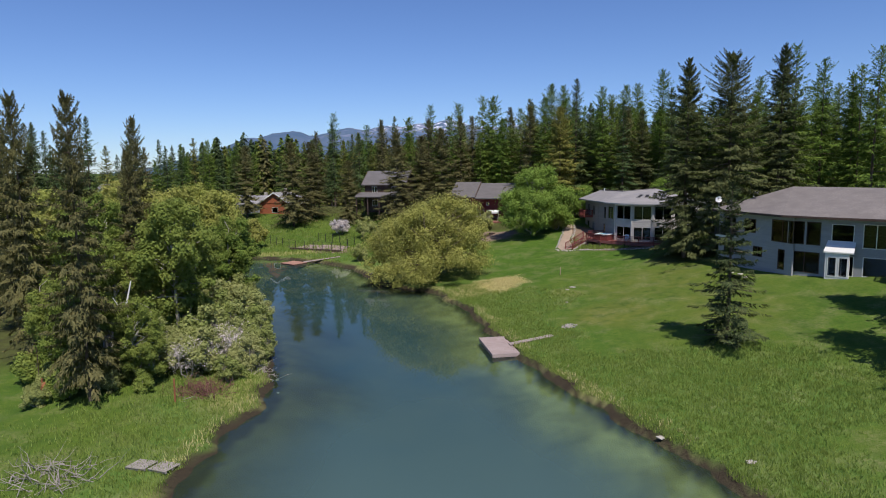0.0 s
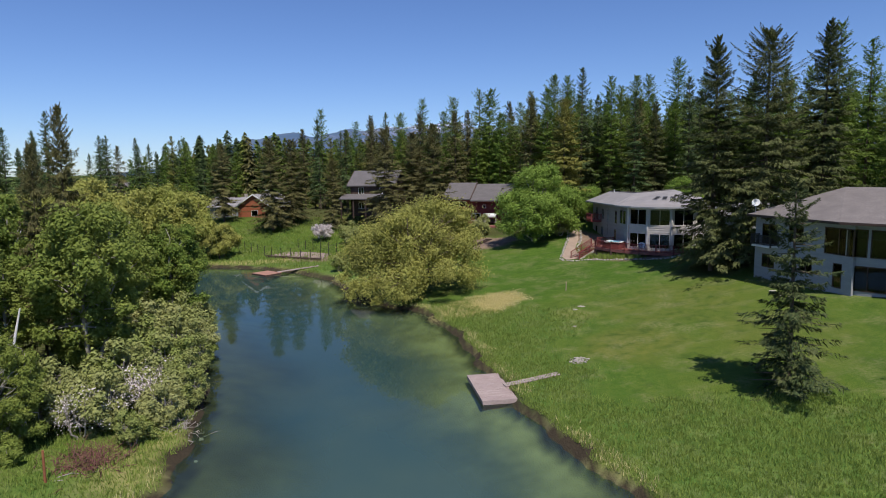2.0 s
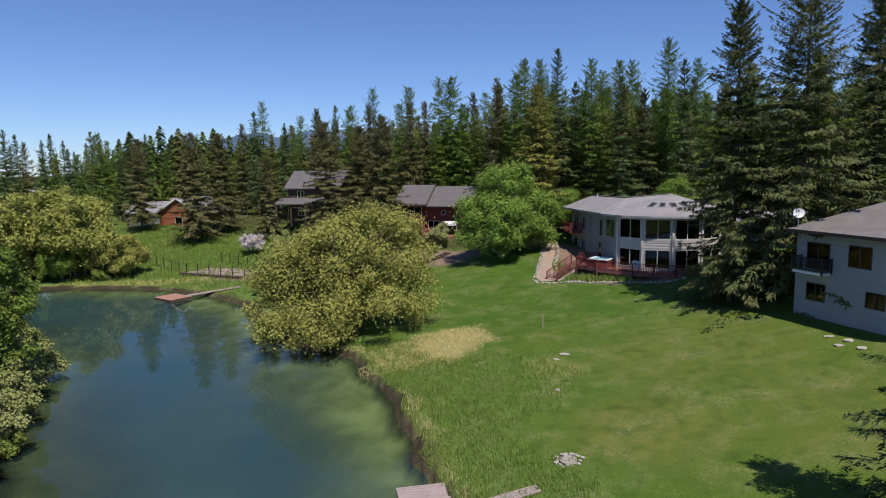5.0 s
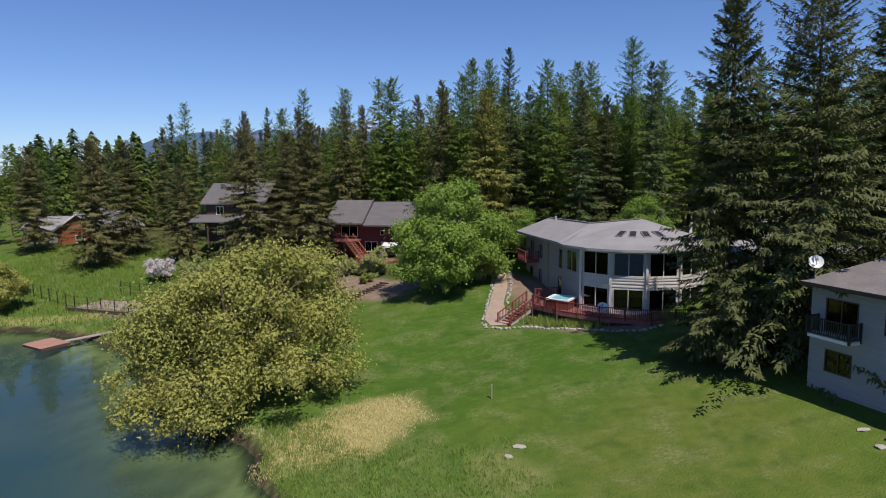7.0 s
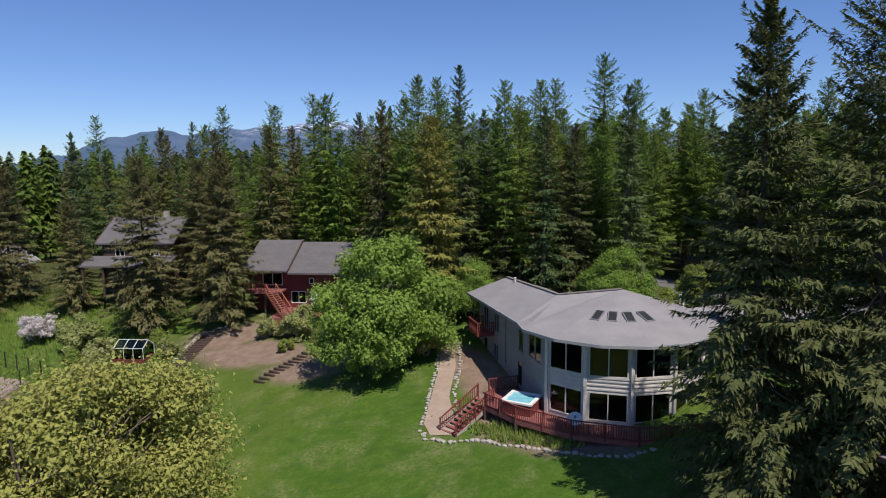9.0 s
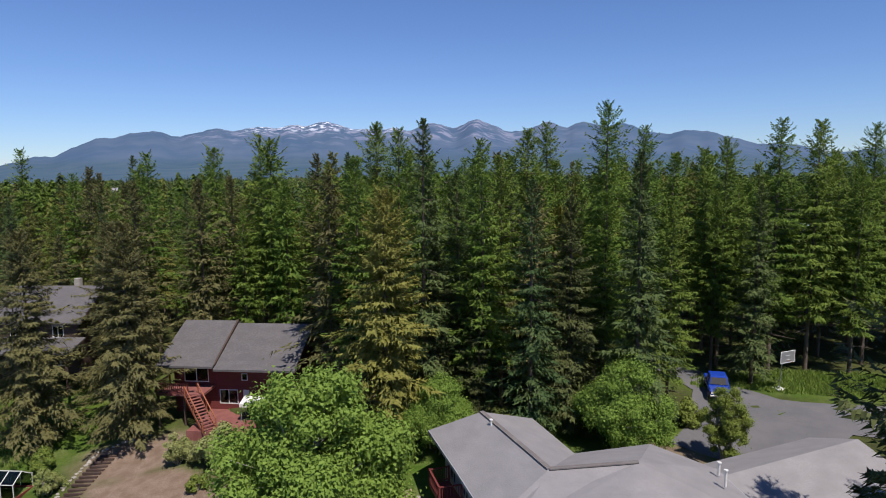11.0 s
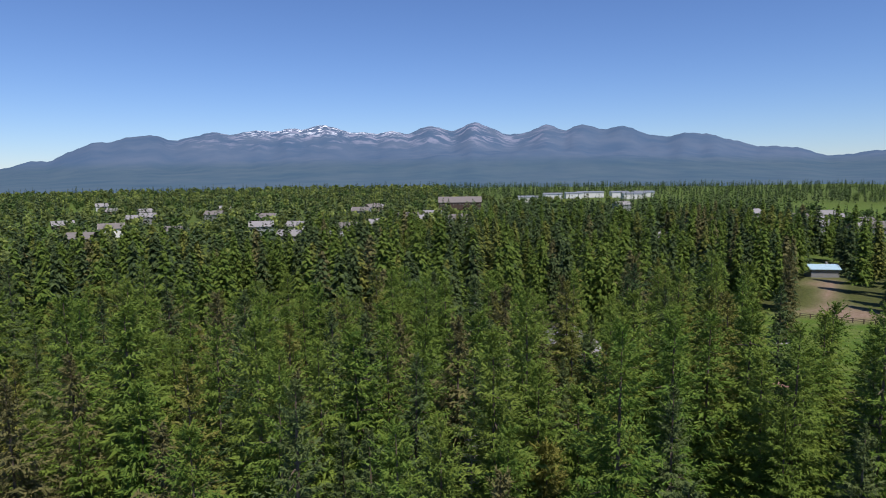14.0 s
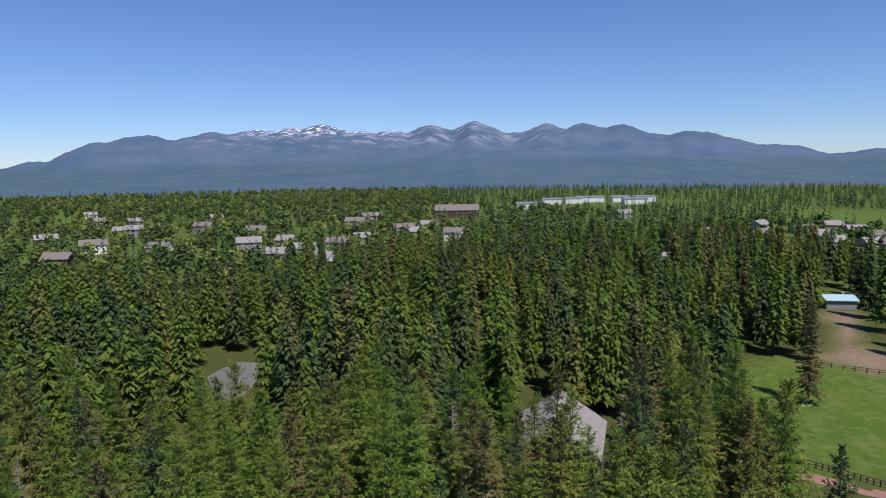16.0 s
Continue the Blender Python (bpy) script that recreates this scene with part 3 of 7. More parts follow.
def spread(lo, hi, fine_lo, fine_hi, pitch, grow=1.35):
    v = list(np.arange(fine_lo, fine_hi + 0.01, pitch))
    s, p = pitch, v[-1]
    while p < hi:
        s = min(s * 1.09, 9) if p < 320 else s * grow
        p += s
        v.append(p)
    s, p = pitch, v[0]
    while p > lo:
        s = min(s * 1.12, 12) if p > -140 else s * grow
        p -= s
        v.insert(0, p)
    return np.array(v)


def grid_mesh(name, xs, ys, z, mats, mask=None):
    X, Y = np.meshgrid(xs, ys, indexing="ij")
    n, m = X.shape
    i, j = np.meshgrid(np.arange(n - 1), np.arange(m - 1), indexing="ij")
    a = i * m + j
    f = np.stack([a, a + m, a + m + 1, a + 1], -1).reshape(-1, 4)
    v = np.stack([X, Y, z], -1).reshape(-1, 3)
    if mask is not None:
        f = f[mask.reshape(-1)[f].any(1)]
        used = np.unique(f)
        lut = np.zeros(len(v), int)
        lut[used] = np.arange(len(used))
        v, f = v[used], lut[f]
    return quads_mesh(name, v, f, mats, smooth=True)


def attribute(me, name, values):
    me.attributes.new(name, "FLOAT", "POINT").data.foreach_set("value", np.asarray(values, np.float32).ravel())


def blob(x, y, cx, cy, rx, ry, turn=0.0, soft=0.25):
    c, s = math.cos(turn), math.sin(turn)
    u, v = ((x - cx) * c + (y - cy) * s) / rx, (-(x - cx) * s + (y - cy) * c) / ry
    r = np.hypot(u, v) + 0.12 * wobble(x, y, 0.8)
    return step(1 + soft, 1 - soft, r)


gx, gy = spread(-4700, 4700, -50, 46, 0.6), spread(-1500, 4900, 24, 126, 0.6)
GX, GY = np.meshgrid(gx, gy, indexing="ij")
GZ, GD = height(GX, GY), shore(GX, GY)
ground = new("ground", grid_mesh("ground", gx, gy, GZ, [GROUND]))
tagged(ground, "grassy lake shore rising to a wooded plateau", "ground", kind="structure")
gm = ground.data
tall = np.maximum(step(7.5, 4.0, GD + 1.2 * wobble(GX, GY, 0.5)), np.maximum(0.55 * blob(GX, GY, 9.5, 71, 5.5, 6.5, -0.5, 0.12), blob(GX, GY, 19, 42, 10, 8.0, -0.3, 0.12)))
attribute(gm, "tall", np.clip(tall, 0, 1) * 0.85)
straw = np.maximum(blob(GX, GY, 5.6, 80.8, 5.4, 3.6, 0.62, 0.25), 0.30 * blob(GX, GY, 14.2, 72.5, 1.6, 2.2, 0.3, 0.5))
straw = np.maximum(straw, 0.45 * step(2.2, 0.4, GD) * step(-0.4, 0.8, wobble(GX, GY, 0.22, 3)))
straw = np.maximum(straw, 0.5 * blob(GX, GY, -15.5, 47, 2.6, 6, 0.1, 0.5))
straw = np.maximum(straw, 0.6 * blob(GX, GY, -30, 119, 16, 1.5, 0.0, 0.5))
attribute(gm, "mown", np.maximum(blob(GX, GY, 13.0, 92.0, 6.5, 15.0, -0.25, 0.25), blob(GX, GY, 20.5, 88.0, 6.0, 4.5, -0.6, 0.3)))
attribute(gm, "dry", np.maximum(np.maximum(0.55 * blob(GX, GY, 23.5, 71.0, 6.5, 7.0, -0.4, 0.35), 0.75 * blob(GX, GY, 17.0, 62.0, 4.0, 4.6, -0.5, 0.35)), 0.5 * blob(GX, GY, 27.0, 60.0, 4.5, 7.0, 0, 0.5)))
attribute(gm, "straw", np.clip(straw, 0, 1))
dirt = np.maximum(blob(GX, GY, 3.5, 118.5, 6.5, 3.0, -0.45, 0.25), blob(GX, GY, 9.5, 112.5, 4.0, 3.6, -0.3, 0.3))
dirt = np.maximum(dirt, np.maximum(blob(GX, GY, 0.5, 124.5, 5, 3.5, 0, 0.3), blob(GX, GY, -21.0, 118.6, 4.2, 1.7, -0.5, 0.2)))
dirt = np.maximum(dirt, np.maximum(blob(GX, GY, 164, 239, 15, 7.5, -0.75, 0.2), blob(GX, GY, 188, 269, 5, 30, -0.67, 0.3)))
dirt = np.maximum(dirt, np.maximum(blob(GX, GY, 23.2, 102.5, 1.9, 6.5, 0.1, 0.2), blob(GX, GY, 25.5, 93.0, 6.0, 2.6, -0.75, 0.15)))
dirt = np.maximum(dirt, 0.9 * blob(GX, GY, 41.5, 109.5, 2.5, 2.5, 0, 0.4))
attribute(gm, "dirt", np.clip(dirt, 0, 1))
field = np.maximum(blob(GX, GY, 138, 211, 38, 34, 0, 0.12), np.maximum(blob(GX, GY, 520, 560, 90, 110, 0.2, 0.1), blob(GX, GY, -190, 720, 120, 30, 0, 0.2)))
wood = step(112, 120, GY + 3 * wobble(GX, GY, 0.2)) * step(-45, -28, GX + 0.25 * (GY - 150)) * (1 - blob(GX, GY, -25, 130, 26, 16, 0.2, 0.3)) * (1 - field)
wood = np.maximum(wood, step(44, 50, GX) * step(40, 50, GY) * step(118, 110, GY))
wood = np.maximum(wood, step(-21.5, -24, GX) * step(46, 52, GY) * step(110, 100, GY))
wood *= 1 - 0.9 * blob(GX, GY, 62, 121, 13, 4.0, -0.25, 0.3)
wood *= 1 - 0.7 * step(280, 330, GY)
# shade under the lawn spruces, put into the ground colour with the litter
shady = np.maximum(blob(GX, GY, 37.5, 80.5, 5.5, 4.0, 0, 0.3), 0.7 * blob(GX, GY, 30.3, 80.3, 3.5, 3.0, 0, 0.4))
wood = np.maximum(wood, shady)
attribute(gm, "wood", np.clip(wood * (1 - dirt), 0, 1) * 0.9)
attribute(gm, "bed", step(0.05, -0.15, GD))
mud_west = 0.75 * step(0.0, -0.4, GD) * step(-5, -9, GX) * step(86, 72, GY)
attribute(gm, "mud", np.clip(mud_west + step(1.15, 0.45, GD + 0.3 * wobble(GX, GY, 0.8, 5)) * step(-0.9, -0.2, GD), 0, 1))

wx, wy = np.arange(-62, 62, 1.0), np.arange(-75, 121, 1.0)
WX, WY = np.meshgrid(wx, wy, indexing="ij")
WD = shore(WX, WY)
wet = WD < 1.6
wm = grid_mesh("water", wx, wy, np.zeros_like(WX), [WATER], wet)
wp = np.zeros(len(wm.vertices) * 3, np.float32)
wm.vertices.foreach_get("co", wp)
wp = wp.reshape(-1, 3)
wd = shore(wp[:, 0], wp[:, 1])
attribute(wm, "murk", np.clip(0.16 + 0.74 * step(-0.5, -9.0, wd + 0.8 * wobble(wp[:, 0], wp[:, 1], 0.3)), 0, 1))
attribute(wm, "cloudy", step(62, 22, wp[:, 1] + 3 * wobble(wp[:, 0], wp[:, 1], 0.12)))
tagged(new("water", wm), "calm teal pond water with a clear shallow edge", "water", kind="structure")

# ---------------------------------------------------------------- far mountains
# summits: bearing from +y in degrees, height in metres, half-width in degrees
SUMMITS = [(-23.5, 45, 1.4), (-20.3, 118, 1.5), (-16.6, 218, 1.6), (-13.2, 270, 2.6), (-8, 284, 3.2), (-4.7, 308, 2.2), (-2, 318, 2.2), (0.6, 345, 2.2), (3.9, 296, 2.4), (6.4, 302, 2.0), (9.9, 335, 1.9), (13.7, 347, 2.0), (17, 276, 2.2), (19.9, 326, 1.8), (23.1, 324, 1.8), (25.8, 311, 2.0), (29, 240, 2.2), (31.6, 252, 2.6), (35, 180, 2.2), (37.8, 160, 1.9), (41, 88, 1.8), (46.5, 132, 1.8), (54, 180, 6)]


def crest(b):
    h = np.zeros_like(b)
    for c, top, w in SUMMITS:
        r = np.abs(b - c) / w
        h = h + (np.maximum(top * (1 - 0.16 * r ** 1.5), 0) / 100) ** 26
    return 100 * h ** (1 / 26) - 2 + 3 * np.sin(b * 2.9) + 2 * np.sin(b * 7.7 + 1) + 1.5 * np.sin(b * 17 + 2)


bs, rs = np.linspace(-60, 75, 400), np.linspace(0, 1, 56)
B, R_ = np.meshgrid(bs, rs, indexing="ij")
dist = 1250 + 3350 * R_
ridge = np.array([[noise.fractal(Vector((b * 0.22, r * 3.2, 0)), 1.0, 2.0, 5) for r in rs] for b in bs])
gully = np.array([[noise.fractal(Vector((b * 0.7, r * 1.6, 7)), 1.0, 2.0, 4) for r in rs] for b in bs])
slope = 0.14 * step(0.02, 0.5, R_) + 0.86 * step(0.36, 0.97, R_) ** 1.4
hill = 62 * np.exp(-((B - 18) / 17) ** 2) * np.exp(-((R_ - 0.46) / 0.17) ** 2)
MZ = np.maximum(crest(B) * slope * (1 + (0.13 * ridge + 0.09 * gully) * np.sin(np.pi * R_)), 0) + hill * (1 + 0.3 * ridge) - 4 * step(0.05, 0, R_) - 40 * (R_ > 0.99)
mv = np.stack([dist * np.sin(np.radians(B)), dist * np.cos(np.radians(B)), MZ], -1).reshape(-1, 3)
n_r = len(rs)
mi, mj = np.meshgrid(np.arange(len(bs) - 1), np.arange(n_r - 1), indexing="ij")
ma = mi * n_r + mj
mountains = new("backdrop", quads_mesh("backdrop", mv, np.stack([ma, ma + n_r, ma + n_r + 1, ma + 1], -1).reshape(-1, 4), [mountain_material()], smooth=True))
tagged(mountains, "hazy blue forested mountain range with snow on its summits", "mountains", kind="structure")
attribute(mountains.data, "snow", step(215, 300, MZ) * step(8.5, 5, np.abs(B - 0.8)))
attribute(mountains.data, "low", step(105, 45, MZ))
attribute(mountains.data, "bare", step(120, 240, MZ) * step(20, 10, np.abs(B - 5)))

# ---------------------------------------------------------------- houses
def house_two():
    """The grey two-storey house with a rounded window bay, a red deck and a low shingle roof."""
    root = new("lake_house")
    tagged(root, "grey two-storey house with a rounded bay and red deck", "house")
    z0, zd, zm, zs, ze = 3.6, 5.3, 7.55, 8.45, 10.75
    cx, cy, R = 31.6, 97.2, 6.45
    ring = [(cx + R * math.cos(radians(a)), cy + R * math.sin(radians(a))) for a in (205, 231, 257, 283, 309, 335)]
    fl = lambda w: [(0.22, w - 0.22, zd + 0.25, zm - 0.1, 2), (0.22, w - 0.22, zs + 0.05, ze - 0.25, 2)]
    for a, b in zip(ring, ring[1:]):
        w = math.dist(a, b)
        m = wall_run(root, a, b, z0, ze, BAY_PAINT, fl(w), BAY_PAINT, "cream panelled bay wall")
        bm = bmesh.new()
        for zz in (zm + 0.05, zm + 0.35, zm + 0.62, zs - 0.06):
            box(bm, 0.02, w - 0.02, -0.05, -0.003, zz, zz + 0.1)
        part("band", bm, BAY_PAINT, root, "cream banded boards").matrix_basis = m
        bm = bmesh.new()
        box(bm, -0.11, 0.11, -0.13, -0.052, zd, ze)
        part("pilaster", bm, BAY_PAINT, root).matrix_basis = m
    west = (24.6, 109.3)
    L = math.dist(west, ring[0])
    wall_run(root, west, ring[0], z0, ze, GREY_SIDING, [(1.2, 2.3, 5.6, 7.2, 1), (4.1, 5.2, 8.3, 9.9, 2), (3.9, 5.0, 5.6, 7.3, 2), (6.6, 6.95, 6.2, 10.3, 1), (9.6, 10.6, 8.1, 10.0, 1), (11.6, 13.9, 8.3, 10.2, 2), (9.4, 10.4, 5.5, 7.4, 1), (1.3, 2.5, 8.05, 10.0, 2)], GREY_SIDING, "shaded grey siding wall")
    wall_run(root, (30.4, 109.6), west, z0, ze + 0.2, GREY_SIDING, [(2, 3.2, 8.4, 9.8)], WHITE)
    wall_run(root, (30.9, 104.0), (30.4, 109.6), z0, ze, GREY_SIDING)
    wall_run(root, (36.9, 103.6), (30.9, 104.0), z0, ze, GREY_SIDING)
    wall_run(root, ring[-1], (36.9, 103.6), z0, ze, GREY_SIDING)
    bm = bmesh.new()
    slab(bm, [(24.8, 109, 5.2), (25.9, 95, 5.2), (30, 91.4, 5.2), (34, 91.4, 5.2), (37, 95, 5.2), (36.6, 103.2, 5.2), (30.6, 103.7, 5.2), (30.1, 109.2, 5.2)], 0.2)
    part("floor_slab", bm, BROWN_WOOD, root)
    bm = bmesh.new()
    slab(bm, [(24.8, 109, 8), (25.9, 95, 8), (30, 91.4, 8), (34, 91.4, 8), (37, 95, 8), (36.6, 103.2, 8), (30.6, 103.7, 8), (30.1, 109.2, 8)], 0.3)
    part("upper_floor", bm, BROWN_WOOD, root)
    # roof: a many-sided low cone over the bay and a ridged wing behind it
    E, apex = 7.35, (33.0, 98.6, 12.75)
    eave = [(cx + E * math.cos(radians(a)), cy + E * math.sin(radians(a)), ze + 0.12) for a in range(192, 360, 24)] + [(38.9, 100.5, ze + 0.12)]
    rid, hip = (28.4, 99.6, 12.35), (26.9, 108.4, 12.25)
    planes(root, "roof_plane", SHINGLE, [[a, b, apex] for a, b in zip(eave, eave[1:])] + [[eave[-1], (36.8, 104.2, ze + 0.2), apex]])
    wl, wr = (23.5, 109.5, ze + 0.05), (31.0, 110.0, ze + 0.05)
    planes(root, "roof_plane", SHINGLE, [[wl, (24.1, 103.6, ze + 0.05), (24.6, 97.6, ze + 0.10), rid, hip], [(24.6, 97.6, ze + 0.10), eave[0], apex, rid],
                                         [hip, rid, (31.7, 104.1, ze + 0.1), wr], [rid, apex, (36.8, 104.2, ze + 0.2), (31.7, 104.1, ze + 0.1)], [wl, hip, wr, (27.2, 111.6, ze + 0.05)]])
    bm = bmesh.new()
    beam(bm, (hip[0], hip[1], hip[2] + 0.03), (rid[0], rid[1], rid[2] + 0.03), 0.3, 0.06)
    beam(bm, (rid[0], rid[1], rid[2] + 0.03), (apex[0], apex[1], apex[2] + 0.03), 0.3, 0.06)
    part("ridge_cap", bm, BROWN_SHINGLE, root)
    for a, b in zip([wl, (24.1, 103.6, ze + 0.05), (24.6, 97.6, ze + 0.1)] + eave, [(24.1, 103.6, ze + 0.05), (24.6, 97.6, ze + 0.1)] + eave):
        bm = bmesh.new()
        beam(bm, (a[0], a[1], a[2] - 0.09), (b[0], b[1], b[2] - 0.09), 0.06, 0.2)
        part("fascia", bm, SIDING, root, "pale painted fascia")
    for k, az in enumerate((228, 243, 259, 276)):
        c, s = math.cos(radians(az)), math.sin(radians(az))
        p = Vector((cx + 3.9 * c + 0.5, cy + 3.9 * s + 0.6, 0))
        zz = ze + 0.12 + (12.75 - ze) * 0.42
        m = Matrix.Translation((p.x, p.y, zz)) @ Matrix.Rotation(radians(az + 90), 4, "Z") @ Matrix.Rotation(radians(15), 4, "X")
        bm = bmesh.new()
        for q in ((-0.32, 0.32, -0.7, -0.63), (-0.32, 0.32, 0.63, 0.7), (-0.32, -0.26, -0.63, 0.63), (0.26, 0.32, -0.63, 0.63)):
            box(bm, *q, -0.12, 0.12)
        f = part("skylight", bm, STEEL, root, "raised skylight with dark glass")
        f.matrix_basis = m
        bm = bmesh.new()
        box(bm, -0.26, 0.26, -0.63, 0.63, 0.02, 0.06)
        part("pane", bm, BLACK, f)
    for p, h in (((27.0, 106.3, 12.0), 0.5), ((37.5, 97.6, 11.4), 0.9), ((38.2, 99.2, 11.2), 0.7)):
        bm = bmesh.new()
        round_bar(bm, p, (p[0], p[1], p[2] + h), 0.07)
        round_bar(bm, (p[0], p[1], p[2] + h), (p[0], p[1], p[2] + h + 0.06), 0.12)
        part("vent_pipe", bm, WHITE, root)
    # west balcony
    bm = bmesh.new()
    slab(bm, [(24.5, 107.6, 8.1), (23.2, 107.4, 8.1), (23.4, 105.0, 8.1), (24.8, 105.1, 8.1)], 0.22)
    part("balcony", bm, RED, root, "small red balcony")
    railing(root, [(24.5, 107.6, 8.1), (23.2, 107.4, 8.1), (23.4, 105.0, 8.1), (24.8, 105.1, 8.1)], 0.95, 0.16)
    # east garage wing
    wing = [(38.3, 97.2), (50.6, 100.0), (49.5, 105.2), (38.2, 102.6)]
    for a, b in zip(wing[:3], wing[1:]):
        wall_run(root, a, b, 5.5, 9.3, GREY_SIDING)
    bm = bmesh.new()
    slab(bm, [(37.9, 96.2, 9.35), (51.5, 99.3, 9.35), (50.7, 102.8, 10.6), (38.2, 99.9, 10.6)], 0.16)
    slab(bm, [(50.0, 106.1, 9.35), (37.8, 103.4, 9.35), (38.2, 99.9, 10.6), (50.7, 102.8, 10.6)], 0.16)
    part("roof", bm, SHINGLE, root, "grey shingled wing roof")
    # deck
    edge = [(22.9, 99.2), (21.9, 96.4), (23.3, 93.6), (26.0, 90.6), (29.6, 88.7), (33.6, 88.4), (36.0, 89.5)]
    inner = [(36.2, 92.6), (33.0, 90.85), (30.1, 90.85), (27.5, 92.1), (25.7, 94.4), (25.3, 99.4)]
    bm = bmesh.new()
    slab(bm, [(*p, zd) for p in edge + inner], 0.14)
    deck = part("deck", bm, RED_DECK, root, "red-stained timber deck")
    bm = bmesh.new()
    for a, b in zip(edge, edge[1:]):
        beam(bm, (*a, zd - 0.16), (*b, zd - 0.16), 0.05, 0.3)
    part("rim_board", bm, RED_DECK, deck)
    railing(root, [(*p, zd) for p in edge[1:]], 0.95, 0.15)
    railing(root, [(25.2, 99.5, zd), (22.9, 99.2, zd)], 0.95, 0.15)
    for p in edge[1:]:
        bm = bmesh.new()
        box(bm, p[0] - 0.09, p[0] + 0.09, p[1] - 0.09, p[1] + 0.09, at(*p) - 0.3, zd - 0.15)
        part("deck_post", bm, BROWN_WOOD, deck)
    # stair
    top, foot = Vector((22.3, 97.8, zd)), Vector((19.1, 95.6, at(19.1, 95.6)))
    d = (foot - top)
    side = Vector((-d.y, d.x, 0)).normalized() * 0.75
    stair = new("stair")
    stair.parent = root
    n = 9
    for i in range(n):
        p = top.lerp(foot, (i + 0.6) / n)
        bm = bmesh.new()
        a, b = p - side, p + side
        beam(bm, a, b, 0.30, 0.05)
        part("tread", bm, RED_DECK, stair)
    for s in (-1, 1):
        bm = bmesh.new()
        beam(bm, top + side * s - Vector((0, 0, 0.15)), foot + side * s - Vector((0, 0, 0.02)), 0.06, 0.28)
        part("stringer", bm, STONE, stair, "pale timber stringer")
        railing(root, [tuple(top + side * s), tuple(foot + side * s)], 0.9, 0.2, name="stair_railing")
    return root


house_two()


def hot_tub():
    root = new("hot_tub")
    tagged(root, "hot tub with white rim and blue water on the red deck", "hot tub")
    m = Matrix.Translation((24.2, 95.2, 5.3)) @ Matrix.Rotation(radians(-38), 4, "Z")
    bm = bmesh.new()
    box(bm, -1.05, 1.05, -1.05, 1.05, 0, 0.78)
    part("cabinet", bevelled(bm, 0.05), RED, root, "red boarded cabinet").matrix_basis = m
    bm = bmesh.new()
    for q in ((-1.12, 1.12, -1.12, -0.86), (-1.12, 1.12, 0.86, 1.12), (-1.12, -0.86, -0.86, 0.86), (0.86, 1.12, -0.86, 0.86)):
        box(bm, *q, 0.785, 0.90)
    part("rim", bm, WHITE, root, "white acrylic rim").matrix_basis = m
    bm = bmesh.new()
    box(bm, -0.86, 0.86, -0.86, 0.86, 0.79, 0.84)
    part("water", bm, TUB_WATER, root, "pale blue water").matrix_basis = m


hot_tub()


def dish_shape(name, radius, material, parent, m):
    """A shallow bowl with thickness, opening along +z."""
    bm = bmesh.new()
    rings = []
    for z_off, r_k in ((0, 1), (-0.025, 1)):
        for k in (0.0, 0.35, 0.7, 1.0):
            r = radius * k * r_k
            rings.append([bm.verts.new((r * math.cos(a), r * math.sin(a), 0.22 * r * r / radius + z_off)) for a in np.arange(20) * math.pi / 10] if k else [bm.verts.new((0, 0, z_off))])
    for base in (0, 4):
        for i in range(3):
            a, b = rings[base + i], rings[base + i + 1]
            for j in range(20):
                k = (j + 1) % 20
                bm.faces.new((a[0], b[j], b[k]) if len(a) == 1 else (a[j], b[j], b[k], a[k]))
    for j in range(20):
        bm.faces.new((rings[3][j], rings[7][j], rings[7][(j + 1) % 20], rings[3][(j + 1) % 20]))
    bmesh.ops.recalc_face_normals(bm, faces=bm.faces)
    ob = part(name, bm, material, parent)
    ob.matrix_basis = m
    return ob


def satellite_dish(p, radius, aim, label):
    root = new("satellite_dish")
    root.location = p
    tagged(root, label, "satellite dish")
    m = Vector(aim).to_track_quat("Z", "Y").to_matrix().to_4x4()
    dish_shape("bowl", radius, WHITE, root, Matrix.Translation((0, 0, 0.75)) @ m)
    bm = bmesh.new()
    round_bar(bm, (0, 0, -0.15), (0, 0, 0.72), 0.04)
    part("mast", bm, STEEL, root)
    bm = bmesh.new()
    tip = Vector((0, 0, 0.75)) + Vector(aim).normalized() * radius * 0.9
    round_bar(bm, (0, 0, 0.75 - radius * 0.8), tip, 0.02)
    box(bm, tip.x - 0.06, tip.x + 0.06, tip.y - 0.06, tip.y + 0.06, tip.z - 0.05, tip.z + 0.08)
    part("feed_arm", bm, STEEL, root)


satellite_dish((31.9, 73.4, 11.55), 0.38, (-0.45, -0.75, 0.5), "white satellite dish on the corner of a shingled roof")


satellite_dish((26.5, 91.2, 5.3), 0.45, (-0.3, -0.6, 0.6), "white dish on a mast at the red deck rail")


